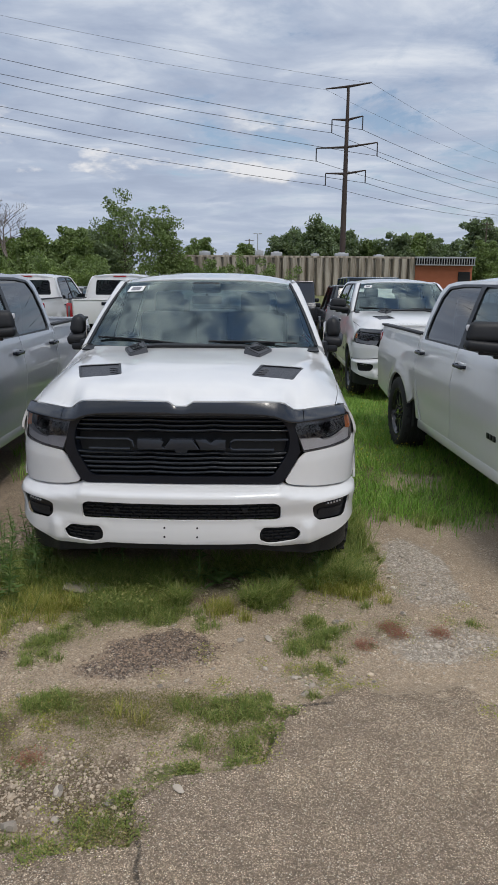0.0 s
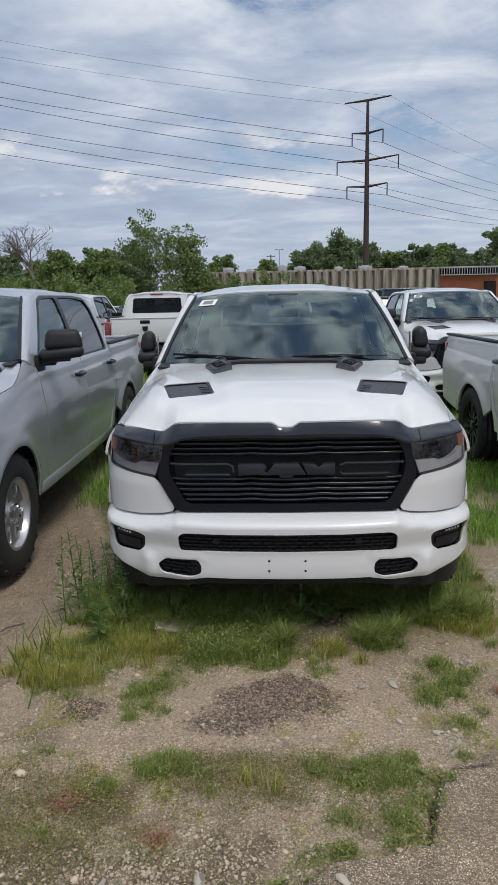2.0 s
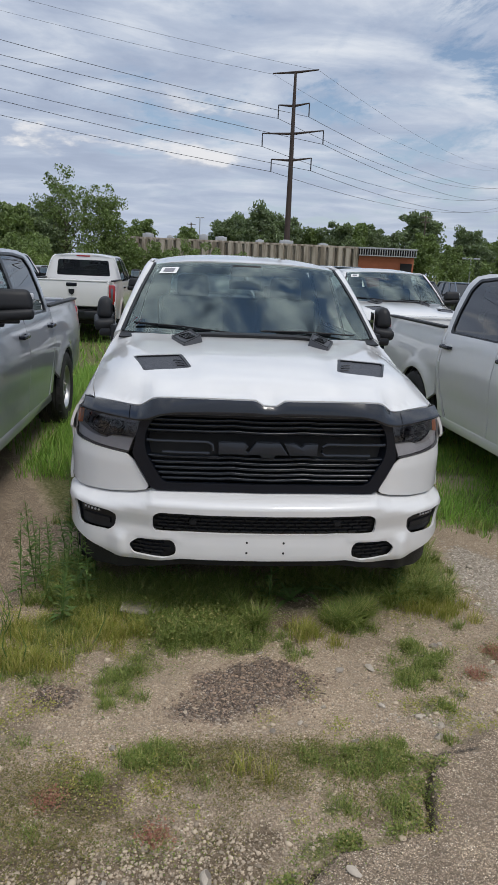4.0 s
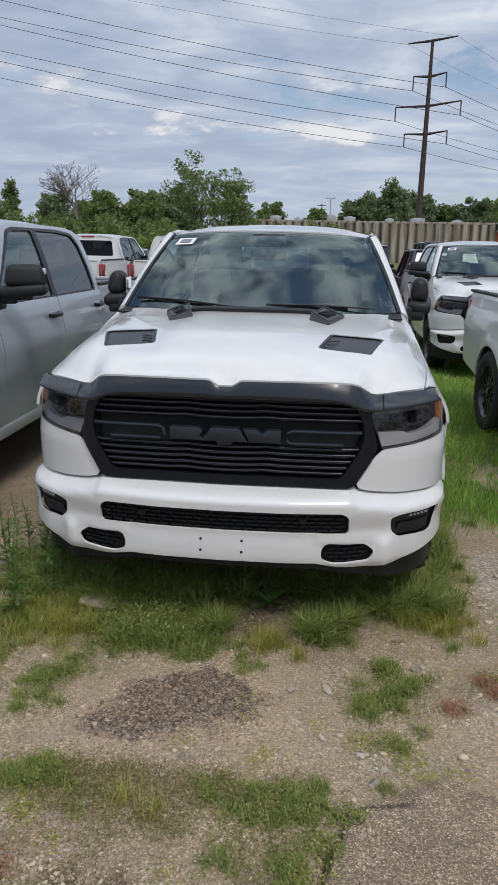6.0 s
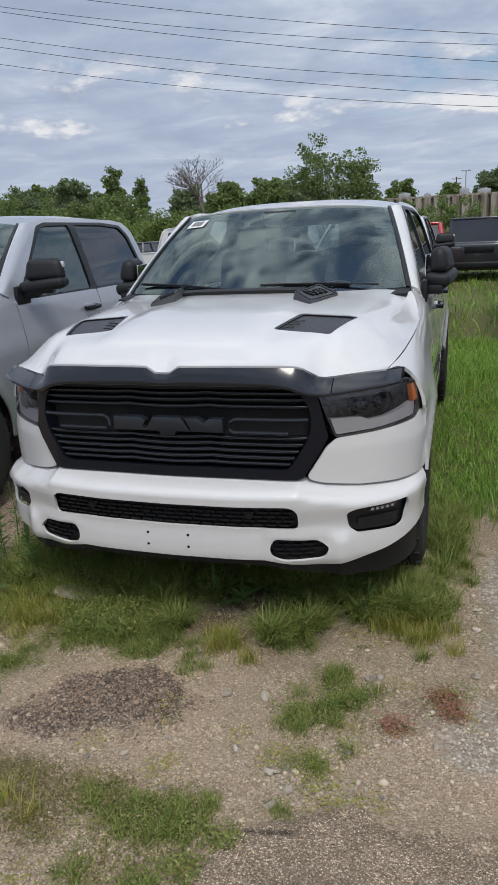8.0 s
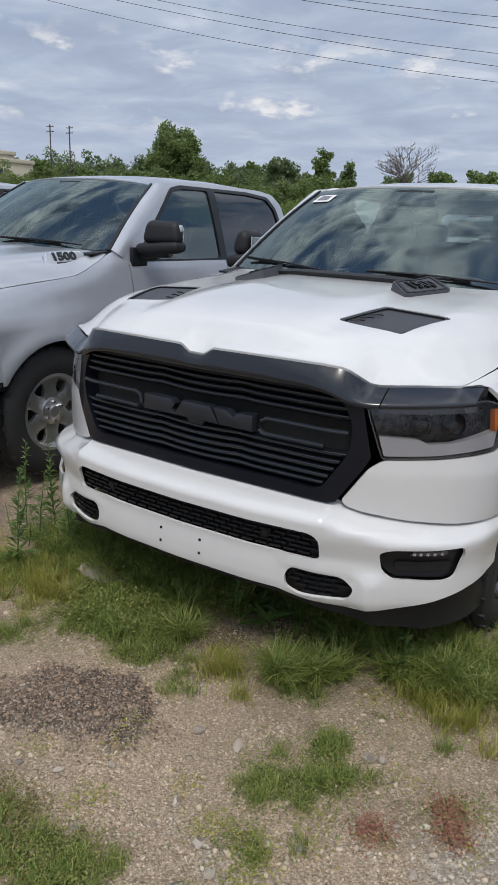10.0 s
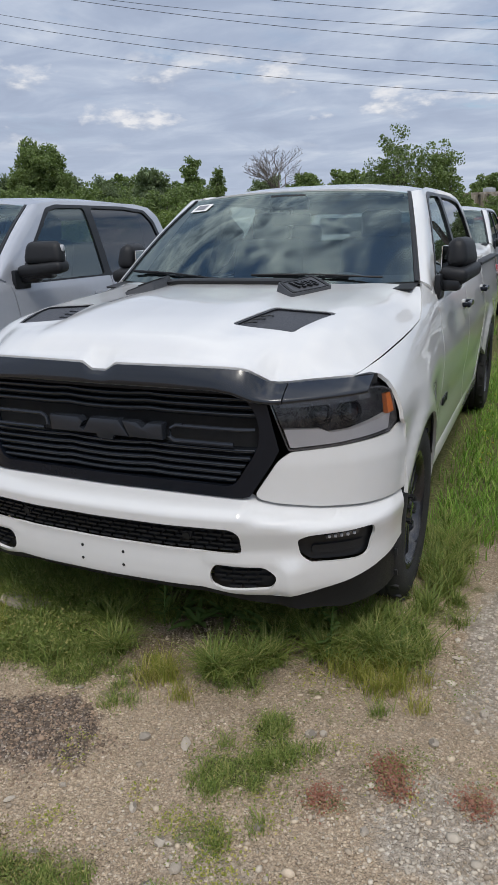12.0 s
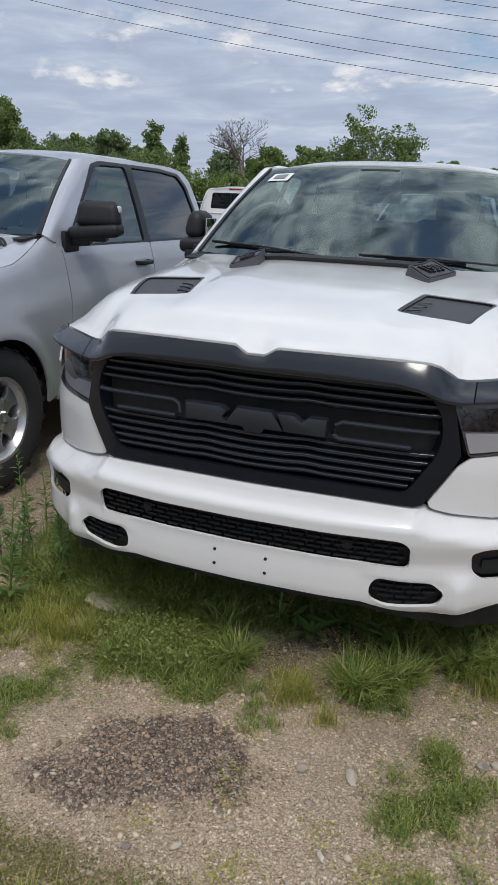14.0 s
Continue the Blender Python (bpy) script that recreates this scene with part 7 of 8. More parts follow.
# ---- growth and loose stones on the ground ----
def grass_material(name, a, b, tip):
    m = mat(name, a, 0.55, spec=0.3)
    n, l = m.node_tree.nodes, m.node_tree.links
    p = n["Principled BSDF"]
    g = n.new("ShaderNodeNewGeometry")
    r = n.new("ShaderNodeValToRGB")
    e = r.color_ramp.elements
    e[0].position, e[0].color = 0.0, (*a, 1)
    e[1].position, e[1].color = 0.70, (*b, 1)
    x = e.new(1.0)
    x.color = (*tip, 1)
    l.new(g.outputs["Random Per Island"], r.inputs[0])
    l.new(r.outputs[0], p.inputs["Base Color"])
    tr = n.new("ShaderNodeBsdfTranslucent")
    l.new(r.outputs[0], tr.inputs[0])
    mx = n.new("ShaderNodeMixShader")
    mx.inputs[0].default_value = 0.35
    l.new(p.outputs[0], mx.inputs[1])
    l.new(tr.outputs[0], mx.inputs[2])
    l.new(mx.outputs[0], n["Material Output"].inputs[0])
    return m


M_GRASS = grass_material("grass_blades", (0.128, 0.198, 0.045), (0.275, 0.335, 0.080), (0.45, 0.43, 0.17))
M_FIELD = grass_material("lush_grass_blades", (0.13, 0.275, 0.042), (0.27, 0.46, 0.075), (0.44, 0.54, 0.15))
M_YELLOW = grass_material("yellowing_grass", (0.215, 0.270, 0.042), (0.39, 0.37, 0.082), (0.58, 0.49, 0.20))
M_CLOVER = grass_material("small_weed_leaves", (0.125, 0.172, 0.042), (0.258, 0.300, 0.078), (0.44, 0.38, 0.15))
M_OLIVE = grass_material("olive_brown_growth", (0.120, 0.130, 0.038), (0.245, 0.215, 0.075), (0.38, 0.30, 0.14))
M_DOCK = grass_material("broad_weed_leaves", (0.083, 0.155, 0.039), (0.165, 0.257, 0.072), (0.240, 0.297, 0.104))
M_RUSSET = grass_material("russet_weed", (0.34, 0.135, 0.095), (0.42, 0.22, 0.15), (0.36, 0.34, 0.15))
M_STONE = mat("loose_stone", (0.36, 0.31, 0.25), 0.85, var=0.2, scale=20.0, bump=0.4, bscale=90.0, island=0.45, objvar=0.25)


def blades(x, y, h, w, lean, r, curl=1.0):
    """Tapered, bent blades as triangles."""
    n = len(x)
    z = ground_z(x, y) - 0.004
    az = r.uniform(0, 2 * np.pi, n)
    dx, dy = np.cos(az), np.sin(az)
    sx, sy = -dy, dx
    twist = r.uniform(-0.6, 0.6, n)
    sx, sy = sx * np.cos(twist) - sy * np.sin(twist), sx * np.sin(twist) + sy * np.cos(twist)
    co = np.zeros((n, 7, 3))
    for k, (q, ww) in enumerate(((0.0, 1.0), (0.4, 0.85), (0.75, 0.5))):
        out_ = lean * h * q ** 1.8 * curl
        up_ = h * q * (1 - 0.25 * lean * q)
        for s, o in ((-1, 0), (1, 1)):
            co[:, 2 * k + o, 0] = x + dx * out_ + s * sx * w * ww
            co[:, 2 * k + o, 1] = y + dy * out_ + s * sy * w * ww
            co[:, 2 * k + o, 2] = z + up_
    co[:, 6, 0], co[:, 6, 1] = x + dx * lean * h * curl, y + dy * lean * h * curl
    co[:, 6, 2] = z + h * (1 - 0.3 * lean)
    t = np.array([(0, 1, 3), (0, 3, 2), (2, 3, 5), (2, 5, 4), (4, 5, 6)])
    f = (np.arange(n)[:, None, None] * 7 + t[None]).reshape(-1, 3)
    return co.reshape(-1, 3), f


def strew(count, box, keep, r):
    x, y = r.uniform(box[0], box[1], count), r.uniform(box[2], box[3], count)
    k = r.uniform(0, 1, count) < keep(x, y)
    return x[k], y[k]


def tufted(x, y, r, n, spread):
    """Points gathered into tufts round the given ones."""
    i = r.integers(0, len(x), n)
    return x[i] + r.normal(size=n) * spread, y[i] + r.normal(size=n) * spread


def laid(x, y):
    """The masks of the ground, read from its grid."""
    i, j = np.clip(np.searchsorted(gx_, x) - 1, 0, len(gx_) - 2), np.clip(np.searchsorted(gy_, y) - 1, 0, len(gy_) - 2)
    fx, fy = (x - gx_[i]) / (gx_[i + 1] - gx_[i]), (y - gy_[j]) / (gy_[j + 1] - gy_[j])
    return [(m[j, i] * (1 - fx) + m[j, i + 1] * fx) * (1 - fy) + (m[j + 1, i] * (1 - fx) + m[j + 1, i + 1] * fx) * fy for m in (ma, mp, mg, mw)]


def green_at(x, y):
    return laid(x, y)[2]


gr = np.random.default_rng(21)
# short grass in the patches before the truck
sx_, sy_ = strew(5200, (-1.7, 1.9, -1.95, 1.7), lambda x, y: np.clip(green_at(x, y) - 0.15, 0, 1) ** 1.2, gr)
tx, ty = tufted(sx_, sy_, gr, 34000, 0.020)
hh = gr.uniform(0.014, 0.055, len(tx)) * (1 + 0.9 * smooth_np(-0.3, 0.4, ty))
ob = new("grass", fast_mesh("grass", *blades(tx, ty, hh, gr.uniform(0.0010, 0.0022, len(tx)), gr.uniform(0.2, 1.0, len(tx)), gr), M_GRASS, 3))
tagged(ob, "short green grass in ragged patches on the gravel", "grass", kind="stuff")
# yellowing tufts at the corner of the lot and along the broken edge
def yellow_keep(x, y):
    return np.clip(np.maximum.reduce([blob(x, y, -1.22, -0.15, 0.28, 0.34, 71, 0.8), 0.7 * blob(x, y, -0.82, 0.02, 0.24, 0.26, 72, 0.8), 0.5 * blob(x, y, 1.02, 0.30, 0.28, 0.22, 73, 0.8), 0.25 * blob(x, y, -0.12, -1.0, 0.20, 0.08, 74, 0.8), 0.35 * blob(x, y, 0.2, 0.0, 0.18, 0.14, 75, 0.8)]), 0, 1)


sx_, sy_ = strew(3000, (-1.7, 1.5, -1.3, 0.8), yellow_keep, gr)
tx, ty = tufted(sx_, sy_, gr, 9000, 0.025)
ob = new("grass", fast_mesh("grass", *blades(tx, ty, gr.uniform(0.03, 0.11, len(tx)), gr.uniform(0.0010, 0.0020, len(tx)), gr.uniform(0.2, 0.9, len(tx)), gr), M_YELLOW, 3))
tagged(ob, "yellowing grass tufts beside the asphalt", "grass", kind="stuff")
# taller grass under and beside the truck
def tall_keep(x, y):
    a = np.maximum.reduce([blob(x, y, -0.52, 0.36, 0.55, 0.18, 81, 0.8, 0.0, 0.6), 0.6 * blob(x, y, 0.45, 0.52, 0.5, 0.12, 87, 0.8, 0.0, 0.6), 0.6 * blob(x, y, 0.98, 0.52, 0.24, 0.22, 82, 0.8, 0.0, 0.5), blob(x, y, -1.05, 0.55, 0.16, 0.45, 83, 0.6), 0.8 * blob(x, y, 0.48, 0.12, 0.13, 0.10, 84, 0.6), 0.7 * blob(x, y, -0.3, 0.0, 0.34, 0.16, 85, 0.6), 0.8 * blob(x, y, 1.15, 1.3, 0.14, 0.6, 86, 0.6)])
    return np.clip(a, 0, 1)


sx_, sy_ = strew(2600, (-1.4, 1.5, -0.3, 2.2), tall_keep, gr)
tx, ty = tufted(sx_, sy_, gr, 20000, 0.026)
hh = gr.uniform(0.05, 0.185, len(tx)) * (0.6 + 0.4 * smooth_np(0.0, 0.35, ty))
ob = new("grass", fast_mesh("grass", *blades(tx, ty, hh, gr.uniform(0.0012, 0.0030, len(tx)), gr.uniform(0.3, 1.1, len(tx)), gr), M_GRASS, 3))
tagged(ob, "tall arching grass under the truck's nose", "grass", kind="stuff")
# tufts of long arching blades on the bare soil
tuft_at = np.array([(0.43, 0.06), (0.54, 0.15), (0.60, 0.22), (0.78, 0.34), (0.88, 0.38), (0.98, 0.40), (-0.02, 0.05), (-0.12, 0.20)])
pick = gr.integers(0, len(tuft_at), 2600)
tx, ty = tuft_at[pick, 0] + gr.normal(size=2600) * 0.022, tuft_at[pick, 1] + gr.normal(size=2600) * 0.022
ob = new("grass", fast_mesh("grass", *blades(tx, ty, gr.uniform(0.06, 0.19, 2600), gr.uniform(0.0016, 0.0036, 2600), gr.uniform(0.5, 1.4, 2600), gr), M_GRASS, 3))
tagged(ob, "tufts of long arching grass on bare soil", "grass", kind="stuff")
# the grass field between and behind the rows
def field_keep(x, y):
    g = green_at(x, y)
    return np.clip(g, 0, 1)


sx_, sy_ = strew(16000, (1.0, 3.6, 1.2, 8.5), field_keep, gr)
tx, ty = tufted(sx_, sy_, gr, 40000, 0.05)
clump_h = 0.065 + 0.075 * np.clip(fbm(tx, ty, 2.2, 44, 3) + 0.5, 0, 1.4)
ob = new("grass", fast_mesh("grass", *blades(tx, ty, clump_h * gr.uniform(0.5, 1.4, len(tx)), gr.uniform(0.002, 0.0045, len(tx)), gr.uniform(0.2, 0.9, len(tx)), gr), M_FIELD, 3))
tagged(ob, "lush grass between the parked trucks", "grass", kind="stuff")
sx_, sy_ = strew(5000, (-2.3, -0.9, 2.6, 9.0), field_keep, gr)
tx, ty = tufted(sx_, sy_, gr, 15000, 0.05)
ob = new("grass", fast_mesh("grass", *blades(tx, ty, gr.uniform(0.06, 0.24, len(tx)), gr.uniform(0.002, 0.0045, len(tx)), gr.uniform(0.2, 0.9, len(tx)), gr), M_FIELD, 3))
tagged(ob, "grass between the white and grey trucks", "grass", kind="stuff")
tx, ty = gr.uniform(-16, 16, 34000), gr.uniform(8.5, 34, 34000)
ob = new("grass", fast_mesh("grass", *blades(tx, ty, gr.uniform(0.08, 0.26, len(tx)), gr.uniform(0.006, 0.014, len(tx)), gr.uniform(0.2, 0.9, len(tx)), gr), M_FIELD, 3))
tagged(ob, "grass field under the far rows of cars", "grass", kind="stuff")
# small yellow flowers in the field
fx, fy = strew(700, (1.1, 2.6, 2.5, 9.0), field_keep, gr)
fz = ground_z(fx, fy) + gr.uniform(0.10, 0.22, len(fx))
co, fa = leaf_cloud(np.stack([fx, fy, fz], 1), np.full(len(fx), 0.008), 3, 0.006, gr)
M_FLOWER = mat("yellow_petals", (0.65, 0.50, 0.03), 0.6, var=0.1, scale=30.0)
tagged(new("wild_flowers", fast_mesh("wild_flowers", co, fa, M_FLOWER, 4, False)), "tiny yellow wild flowers in the grass", "flowers", kind="stuff")


def low_leaves(name, label, count, box, keep, size, top, material, r, tuft=0.03):
    sx, sy = strew(count // 5, box, keep, r)
    x, y = tufted(sx, sy, r, count, tuft)
    z = ground_z(x, y) + r.uniform(0.004, 1.0, count) ** 1.5 * top
    n = len(x)
    az, el = r.uniform(0, 2 * np.pi, n), r.uniform(-0.3, 0.9, n)
    a = np.stack([np.cos(az) * np.cos(el), np.sin(az) * np.cos(el), np.sin(el)], 1)
    b = np.stack([-np.sin(az), np.cos(az), r.uniform(-0.3, 0.3, n)], 1)
    s = size * r.uniform(0.5, 1.3, n)[:, None]
    p = np.stack([x, y, z], 1)
    quad = np.stack([p, p + a * s * 0.5 - b * s * 0.38, p + a * s, p + a * s * 0.5 + b * s * 0.38], 1)
    ob_ = new(name, fast_mesh(name, quad.reshape(-1, 3), np.arange(n * 4).reshape(-1, 4), material, 4, False))
    return tagged(ob_, label, "weeds", kind="stuff")


low_leaves("low_weeds", "small-leaved green weeds on the gravel", 44000, (-1.7, 1.9, -1.95, 0.9), lambda x, y: np.clip(green_at(x, y) * 1.2 - 0.05, 0, 1) ** 1.3, 0.0078, 0.030, M_CLOVER, gr, 0.045)
low_leaves("low_weeds", "thin olive growth over the broken corner", 34000, (-1.5, 0.42, -1.78, -0.85), lambda x, y: (1 - laid(x, y)[0]) * (1 - laid(x, y)[1]) * np.clip(0.30 + 1.3 * fbm(x, y, 4.5, 95, 4), 0, 1), 0.0075, 0.024, M_OLIVE, gr, 0.03)
low_leaves("low_weeds", "scattered tiny weeds over the gravel", 9000, (-1.7, 1.7, -1.9, 0.3), lambda x, y: (1 - laid(x, y)[0]) * (1 - laid(x, y)[1]) * np.clip(fbm(x, y, 5.0, 91, 3), 0, 1) ** 1.5, 0.009, 0.018, M_YELLOW, gr, 0.03)
low_leaves("low_weeds", "weeds along the broken asphalt edge", 4500, (-1.3, 0.8, -1.9, -0.85), lambda x, y: np.exp(-((poly_distance(x, y, APRON) + 0.05) / 0.05) ** 2) * np.clip(fbm(x, y, 6.0, 92, 3) + 0.35, 0, 1), 0.010, 0.03, M_CLOVER, gr, 0.02)
low_leaves("low_weeds", "leafy green weeds before the truck", 14000, (-1.3, 1.2, -0.25, 0.6), tall_keep, 0.013, 0.10, M_CLOVER, gr)
low_leaves("low_weeds", "reddish dry weeds on the gravel", 3400, (-1.4, 1.6, -1.7, 0.2), lambda x, y: np.maximum.reduce([0.6 * blob(x, y, 1.17, -0.33, 0.17, 0.20, 51, 1.4, 0.3, 1.0), 0.45 * blob(x, y, 1.30, -0.24, 0.14, 0.10, 56, 1.4, 0.0, 1.0), 0.3 * blob(x, y, 1.42, -0.22, 0.08, 0.10, 55, 0.9, 0.0, 0.7), 0.35 * np.exp(-((poly_distance(x, y, APRON) + 0.05) / 0.05) ** 2) * (x < 0.7) * np.clip(fbm(x, y, 7.0, 58, 3), 0, 1), 0.4 * blob(x, y, -0.82, -1.12, 0.20, 0.13, 53, 0.9, 0.0, 0.7), 0.3 * blob(x, y, -0.5, -1.4, 0.22, 0.10, 54, 0.9, 0.0, 0.7)]), 0.009, 0.03, M_RUSSET, gr)


def tall_weed(seed, h, leaf, label):
    """A single upright stalk with narrow leaves all the way up."""
    r = np.random.default_rng(seed)
    t = tagged(new("tall_weed"), label, "weed", "tall weeds")
    top = Vector((r.normal() * 0.03, r.normal() * 0.03, h))
    mid = top * 0.5 + Vector((r.normal() * 0.012, r.normal() * 0.012, 0))
    part("stalk", tube_bm([(0, 0, -0.01), mid, top], 0.003, 5, [0.0035, 0.0028, 0.0012]), M_DOCK, t)
    n = int(h * 110)
    q = np.sort(r.uniform(0.12, 1.0, n))
    base = np.array([tuple(mid * (2 * u) if u < 0.5 else mid.lerp(top, 2 * u - 1)) for u in q])
    az = r.uniform(0, 2 * np.pi, n)
    el = r.uniform(0.1, 0.9, n)
    ln = leaf * (1.15 - 0.8 * q) * r.uniform(0.7, 1.2, n)
    a = np.stack([np.cos(az) * np.cos(el), np.sin(az) * np.cos(el), np.sin(el)], 1) * ln[:, None]
    b = np.stack([-np.sin(az), np.cos(az), np.zeros(n)], 1) * (ln * 0.13)[:, None]
    drop = np.array([0, 0, 1.0]) * (ln * 0.18)[:, None]
    quad = np.stack([base, base + a * 0.5 - b, base + a - drop, base + a * 0.5 + b], 1)
    whorl = link("leaf_whorl", fast_mesh("leaf_whorl", quad.reshape(-1, 3), np.arange(n * 4).reshape(-1, 4), M_DOCK if h > 0.3 else M_YELLOW, 4, False), t)
    tagged(whorl, kind="stuff")
    return t


def dock(seed, size, label):
    """A rosette of long broad leaves."""
    r = np.random.default_rng(seed)
    t = tagged(new("broad_leaf_weed"), label, "weed", "broad-leaf weeds")
    for k in range(11):
        az, ln, el = r.uniform(0, 6.28), size * r.uniform(0.6, 1.1), r.uniform(0.35, 1.2)
        d = Vector((math.cos(az), math.sin(az), 0))
        s = Vector((-d.y, d.x, 0))
        verts, w = [], size * r.uniform(0.07, 0.12)
        for i in range(6):
            q = i / 5
            c = d * ln * q * math.cos(el * (1 - 0.6 * q)) + Vector((0, 0, ln * (math.sin(el) * q - 0.35 * q * q)))
            ww = w * math.sin(math.pi * (0.08 + 0.9 * q)) ** 0.8
            verts += [c - s * ww + Vector((0, 0, ww * 0.4)), c, c + s * ww + Vector((0, 0, ww * 0.4))]
        faces = [(3 * i + j, 3 * i + j + 1, 3 * i + j + 4, 3 * i + j + 3) for i in range(5) for j in range(2)]
        link("leaf", mesh_of("leaf", verts, faces, M_DOCK), t)
    return t


wr = np.random.default_rng(77)
protos = [tall_weed(i, h, lf, lab) for i, (h, lf, lab) in enumerate(((0.52, 0.085, "tall green weed with narrow leaves at the bumper's corner"), (0.40, 0.075, "green weed with narrow leaves beside the truck"), (0.22, 0.03, "thin yellow-green seeding weed by the asphalt"), (0.16, 0.025, "short thin seeding weed by the asphalt")))]
spots = []
for k in range(16):
    spots.append((wr.integers(0, 2), -1.12 + 0.11 * wr.normal(), 0.52 + 0.26 * wr.normal()))
for k in range(22):
    spots.append((wr.integers(2, 4), -1.30 + 0.12 * wr.normal(), -0.05 + 0.22 * wr.normal()))
for k in range(5):
    spots.append((1, -0.45 + 0.5 * wr.normal(), 0.40 + 0.08 * wr.normal()))
for i, (k, x, y) in enumerate(spots):
    z = float(ground_z(x, y)[0])
    if i < 4:
        k = i
        z = float(ground_z(x, y)[0])
        protos[k].matrix_basis = pose(x, y, z, 0, 0, 70 * i)
    else:
        copy_thing(protos[k], pose(x, y, z, wr.normal() * 4, wr.normal() * 4, 61 * i))
docks = [dock(i, s, "broad-leaved green weed under the bumper") for i, s in enumerate((0.17, 0.14, 0.12))]
for i, (x, y) in enumerate(((0.55, 0.40), (0.20, 0.36), (0.78, 0.42), (-0.62, 0.36), (-0.35, 0.28), (-0.15, 0.40), (0.10, 0.42), (0.30, 0.46), (1.00, 0.46), (0.66, 0.46), (-0.80, 0.42))):
    z = float(ground_z(x, y)[0])
    if i < 3:
        docks[i].matrix_basis = pose(x, y, z, 0, 0, 50 * i)
    else:
        copy_thing(docks[i % 3], pose(x, y, z, 0, 0, 67 * i))


# loose stones
def stone_bm(r, sub=1):
    bm = bmesh.new()
    bmesh.ops.create_icosphere(bm, subdivisions=sub, radius=1.0)
    k = Vector((r.uniform(0.8, 1.2), r.uniform(0.65, 1.0), r.uniform(0.45, 0.75)))
    for v in bm.verts:
        v.co = Vector((v.co.x * k.x, v.co.y * k.y, v.co.z * k.z)) * r.uniform(0.82, 1.15)
    return bm


def pebbles(name, label, x, y, size, r, material, sink=0.3, grit=False):
    """Many small stones in one mesh, each a squashed, turned lump of twenty faces."""
    bm = bmesh.new()
    bmesh.ops.create_icosphere(bm, subdivisions=1, radius=1.0)
    v0 = np.array([tuple(v.co) for v in bm.verts])
    f0 = np.array([[v.index for v in f.verts] for f in bm.faces])
    bm.free()
    if grit:
        v0 = np.array([(1, 0, 0), (-1, 0, 0), (0, 1, 0), (0, -1, 0), (0, 0, 1), (0, 0, -1)], float)
        f0 = np.array([(0, 2, 4), (2, 1, 4), (1, 3, 4), (3, 0, 4), (2, 0, 5), (1, 2, 5), (3, 1, 5), (0, 3, 5)])
    n = len(x)
    k = np.stack([r.uniform(0.8, 1.3, n), r.uniform(0.6, 1.0, n), r.uniform(0.4, 0.75, n)], 1) * size[:, None]
    v = v0[None] * r.uniform(0.62, 1.28, (n, len(v0), 1)) * k[:, None]
    az = r.uniform(0, 6.28, n)
    c, s = np.cos(az)[:, None], np.sin(az)[:, None]
    vx, vy = v[..., 0] * c - v[..., 1] * s, v[..., 0] * s + v[..., 1] * c
    z = ground_z(x, y) + size * (0.55 - sink)
    co = np.stack([vx + x[:, None], vy + y[:, None], v[..., 2] + z[:, None]], -1).reshape(-1, 3)
    f = (np.arange(n)[:, None, None] * len(v0) + f0[None]).reshape(-1, 3)
    return tagged(new(name, fast_mesh(name, co, f, material, 3, False)), label, "gravel", kind="stuff")


M_PEBBLE = mat("tan_pebbles", (0.44, 0.358, 0.265), 0.9, spec=0.25, island=0.38, var=0.15, scale=30.0)
M_CRUSHED = mat("grey_crushed_stone", (0.50, 0.435, 0.35), 0.9, spec=0.25, island=0.30, var=0.15, scale=30.0)
M_TARRED = mat("dark_tarred_stones", (0.27, 0.192, 0.132), 0.8, island=0.6, var=0.2, scale=30.0)
sr = np.random.default_rng(5)


def gravel_keep(x, y):
    a, p, g, w = laid(x, y)
    return np.clip(1 - a - 0.9 * p - 0.7 * g, 0, 1) * (0.25 + 0.75 * np.clip(fbm(x, y, 4.0, 66, 3) + 0.4, 0, 1))


x, y = strew(26000, (-1.7, 1.9, -1.95, 0.6), gravel_keep, sr)
pebbles("gravel", "sandy gravel strewn over the soil", x, y, sr.lognormal(-5.55, 0.40, len(x)), sr, M_PEBBLE)
x, y = strew(110000, (-1.7, 1.9, -1.95, 0.6), gravel_keep, sr)
pebbles("gravel", "fine grit and sand grains on the soil", x, y, sr.lognormal(-5.95, 0.40, len(x)), sr, M_PEBBLE, 0.2, True)
x, y = strew(1500, (-1.7, 1.9, -1.95, 0.6), gravel_keep, sr)
pebbles("gravel", "coarser pebbles among the gravel", x, y, sr.lognormal(-4.9, 0.38, len(x)), sr, M_PEBBLE)
x, y = strew(13000, (0.4, 2.3, -1.0, 1.7), lambda x, y: laid(x, y)[3] * (0.35 + 0.65 * np.clip(fbm(x, y, 6.0, 68, 3) + 0.5, 0, 1)), sr)
pebbles("crushed_stone", "grey crushed stone beside the truck", x, y, sr.lognormal(-5.2, 0.42, len(x)), sr, M_CRUSHED)
x, y = strew(16000, (-1.2, 0.4, -0.85, -0.2), lambda x, y: laid(x, y)[1], sr)
pebbles("crumbled_asphalt", "crumbled dark asphalt of an old patch", x, y, sr.lognormal(-5.6, 0.40, len(x)), sr, M_TARRED)
x, y = strew(9000, (-1.3, 0.4, -1.85, -1.25), lambda x, y: (1 - laid(x, y)[0]) * blob(x, y, -0.45, -1.52, 0.6, 0.26, 35, 0.8), sr)
pebbles("gravel", "loose tan stones in the broken corner of the asphalt", x, y, sr.lognormal(-5.35, 0.42, len(x)), sr, M_PEBBLE)
x, y = strew(3000, (-1.3, 1.2, -1.95, -0.8), lambda x, y: np.exp(-((poly_distance(x, y, APRON) + 0.06) / 0.06) ** 2) * (x < 0.75), sr)
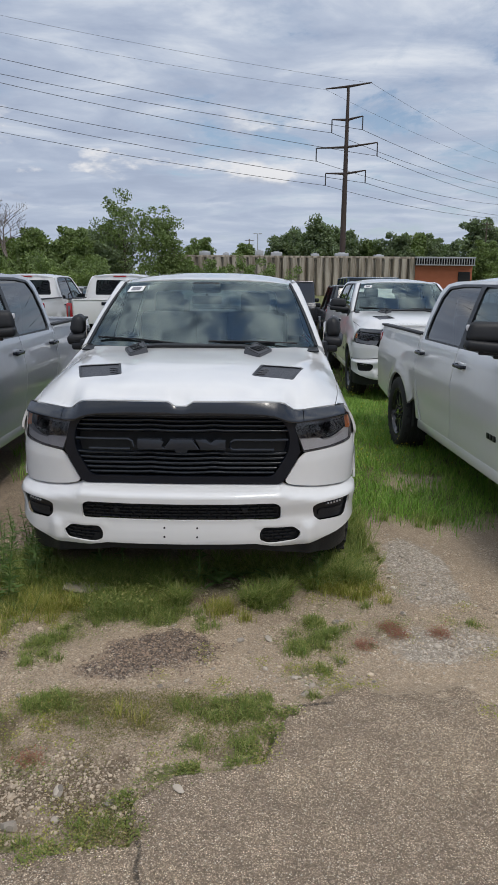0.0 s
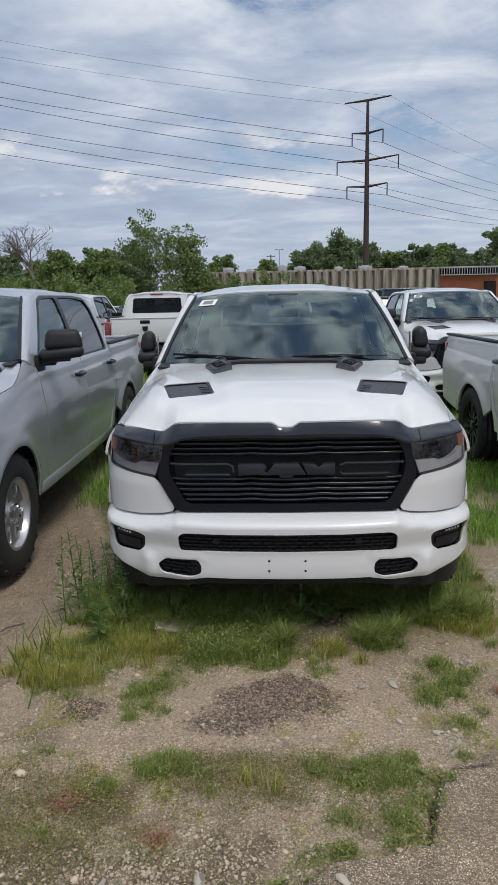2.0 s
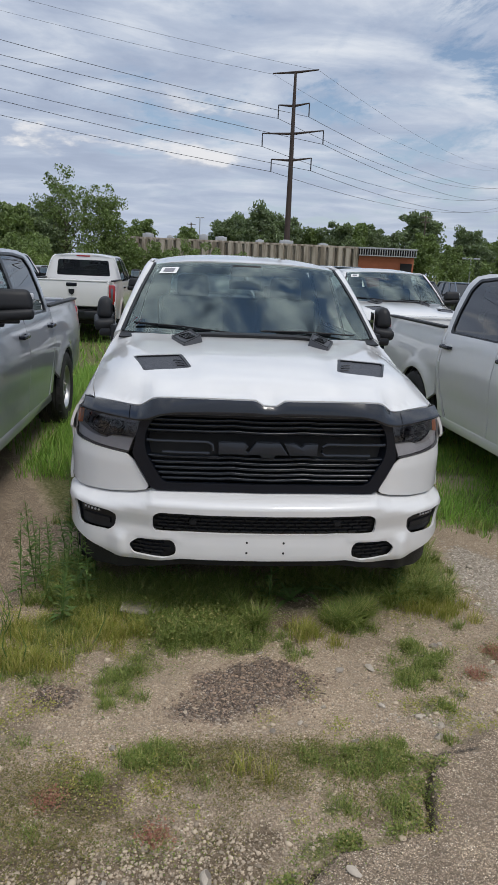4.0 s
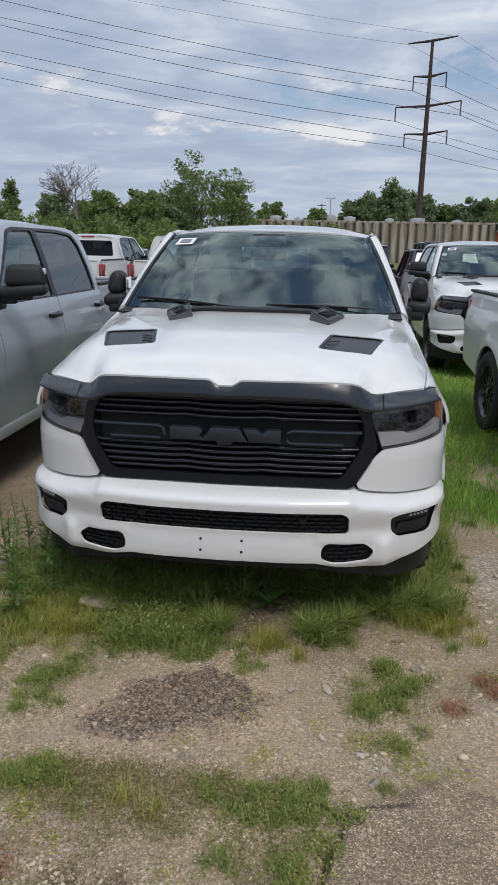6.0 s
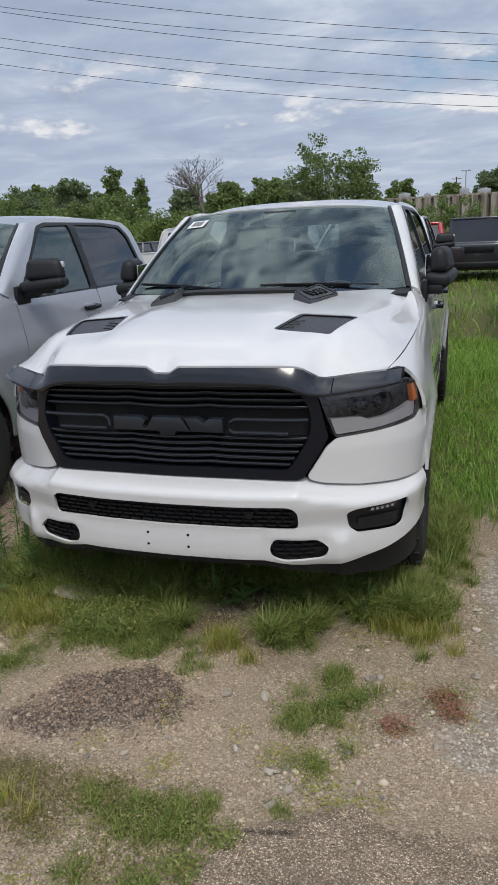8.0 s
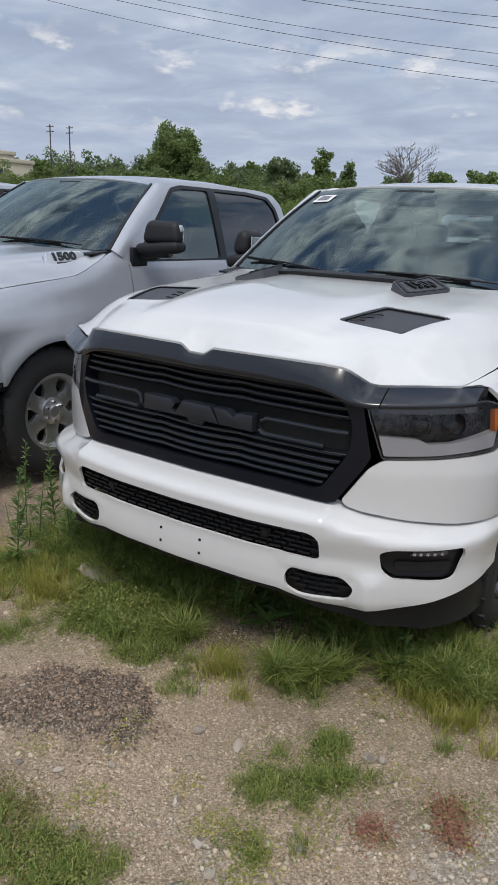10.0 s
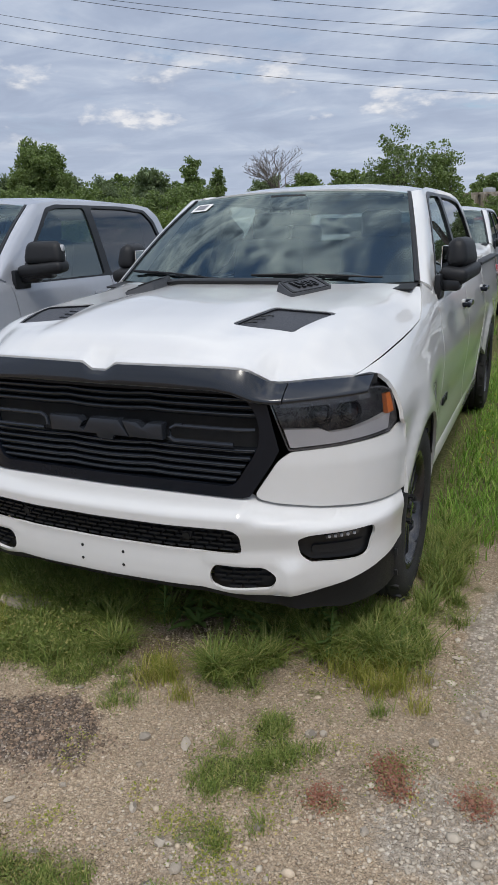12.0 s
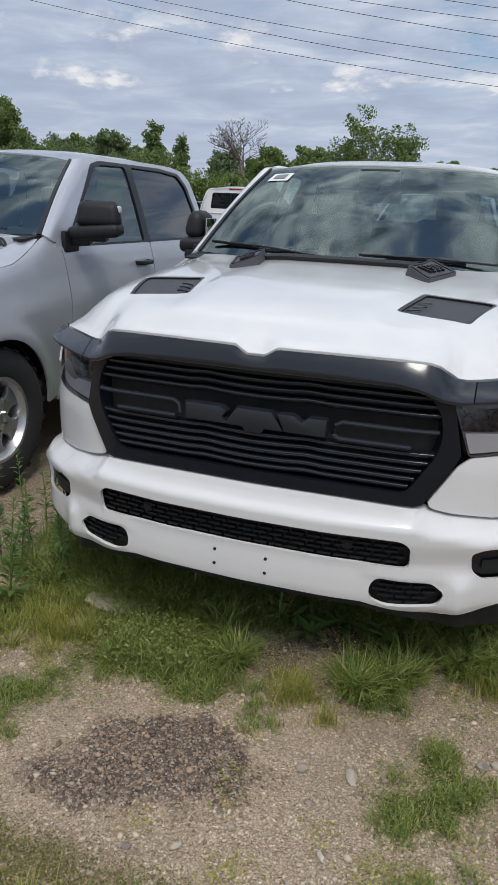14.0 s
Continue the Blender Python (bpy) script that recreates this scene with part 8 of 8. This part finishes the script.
pebbles("gravel", "loose stones along the broken asphalt edge", x, y, sr.lognormal(-5.3, 0.45, len(x)), sr, M_PEBBLE)
x, y = strew(14000, (-1.2, 2.0, -2.3, -0.8), lambda x, y: 0.8 * laid(x, y)[0], sr)
pebbles("loose_grit", "pale grit on the asphalt", x, y, sr.lognormal(-6.2, 0.3, len(x)), sr, M_PEBBLE, 0.4, True)

STONES = [(-0.43, -1.66, 0.045), (-0.305, -1.49, 0.036), (0.35, -0.335, 0.030), (0.50, -0.315, 0.034), (0.88, -0.12, 0.03), (0.92, -0.10, 0.024), (0.66, -0.84, 0.028), (-0.80, -1.62, 0.024), (0.10, -0.73, 0.02), (0.62, -0.70, 0.026), (0.70, -0.755, 0.03), (1.20, 0.36, 0.03), (0.98, 0.20, 0.022), (1.30, 0.50, 0.028), (1.28, -0.02, 0.028), (0.22, -0.62, 0.018), (0.48, -0.62, 0.022), (-0.02, -0.78, 0.02), (0.15, -1.52, 0.03), (-0.10, -1.55, 0.028), (-0.28, -1.62, 0.026), (-0.62, -1.5, 0.022), (0.86, -0.55, 0.02), (1.42, 0.2, 0.03), (1.5, 0.4, 0.026), (1.15, -0.45, 0.024), (0.31, -0.86, 0.02), (-0.66, -0.88, 0.022), (-0.02, -0.20, 0.018), (1.0, -0.72, 0.02)]
base_stones = []
for k in range(5):
    bm = stone_bm(sr, 2)
    base_stones.append(bm)
meshes = []
for bm in base_stones:
    me = bpy.data.meshes.new("stone")
    bm.to_mesh(me)
    bm.free()
    me.materials.append(M_STONE)
    me.polygons.foreach_set("use_smooth", [True] * len(me.polygons))
    me.set_sharp_from_angle(angle=radians(28))
    meshes.append(me)
for i, (x, y, s) in enumerate(STONES):
    ob = new("stone", meshes[i % 5])
    ob.location = (x, y, float(ground_z(x, y)[0]) + s * 0.22)
    s *= 0.8
    ob.scale = (s, s * 0.9, s * 0.8)
    ob.rotation_euler = (0, 0, 1.7 * i)
    tagged(ob, "pale grey loose stone on the gravel" if i % 2 else "tan weathered loose stone on the gravel", "stone", "loose stones")
slab = new("stone_slab", meshes[2])
slab.location, slab.scale, slab.rotation_euler = (-0.62, 0.24, float(ground_z(-0.62, 0.24)[0]) + 0.02), (0.16, 0.11, 0.05), (0, 0.1, 0.4)
tagged(slab, "flat grey slab of broken concrete under weeds", "stone slab")
stick = part("dry_stick", tube_bm([(-1.62, 0.10, 0.02), (-1.58, 0.19, 0.025), (-1.50, 0.25, 0.02)], 0.004, 5), M_BARK, None)
tagged(stick, "thin dry dark stick lying on the asphalt", "stick")
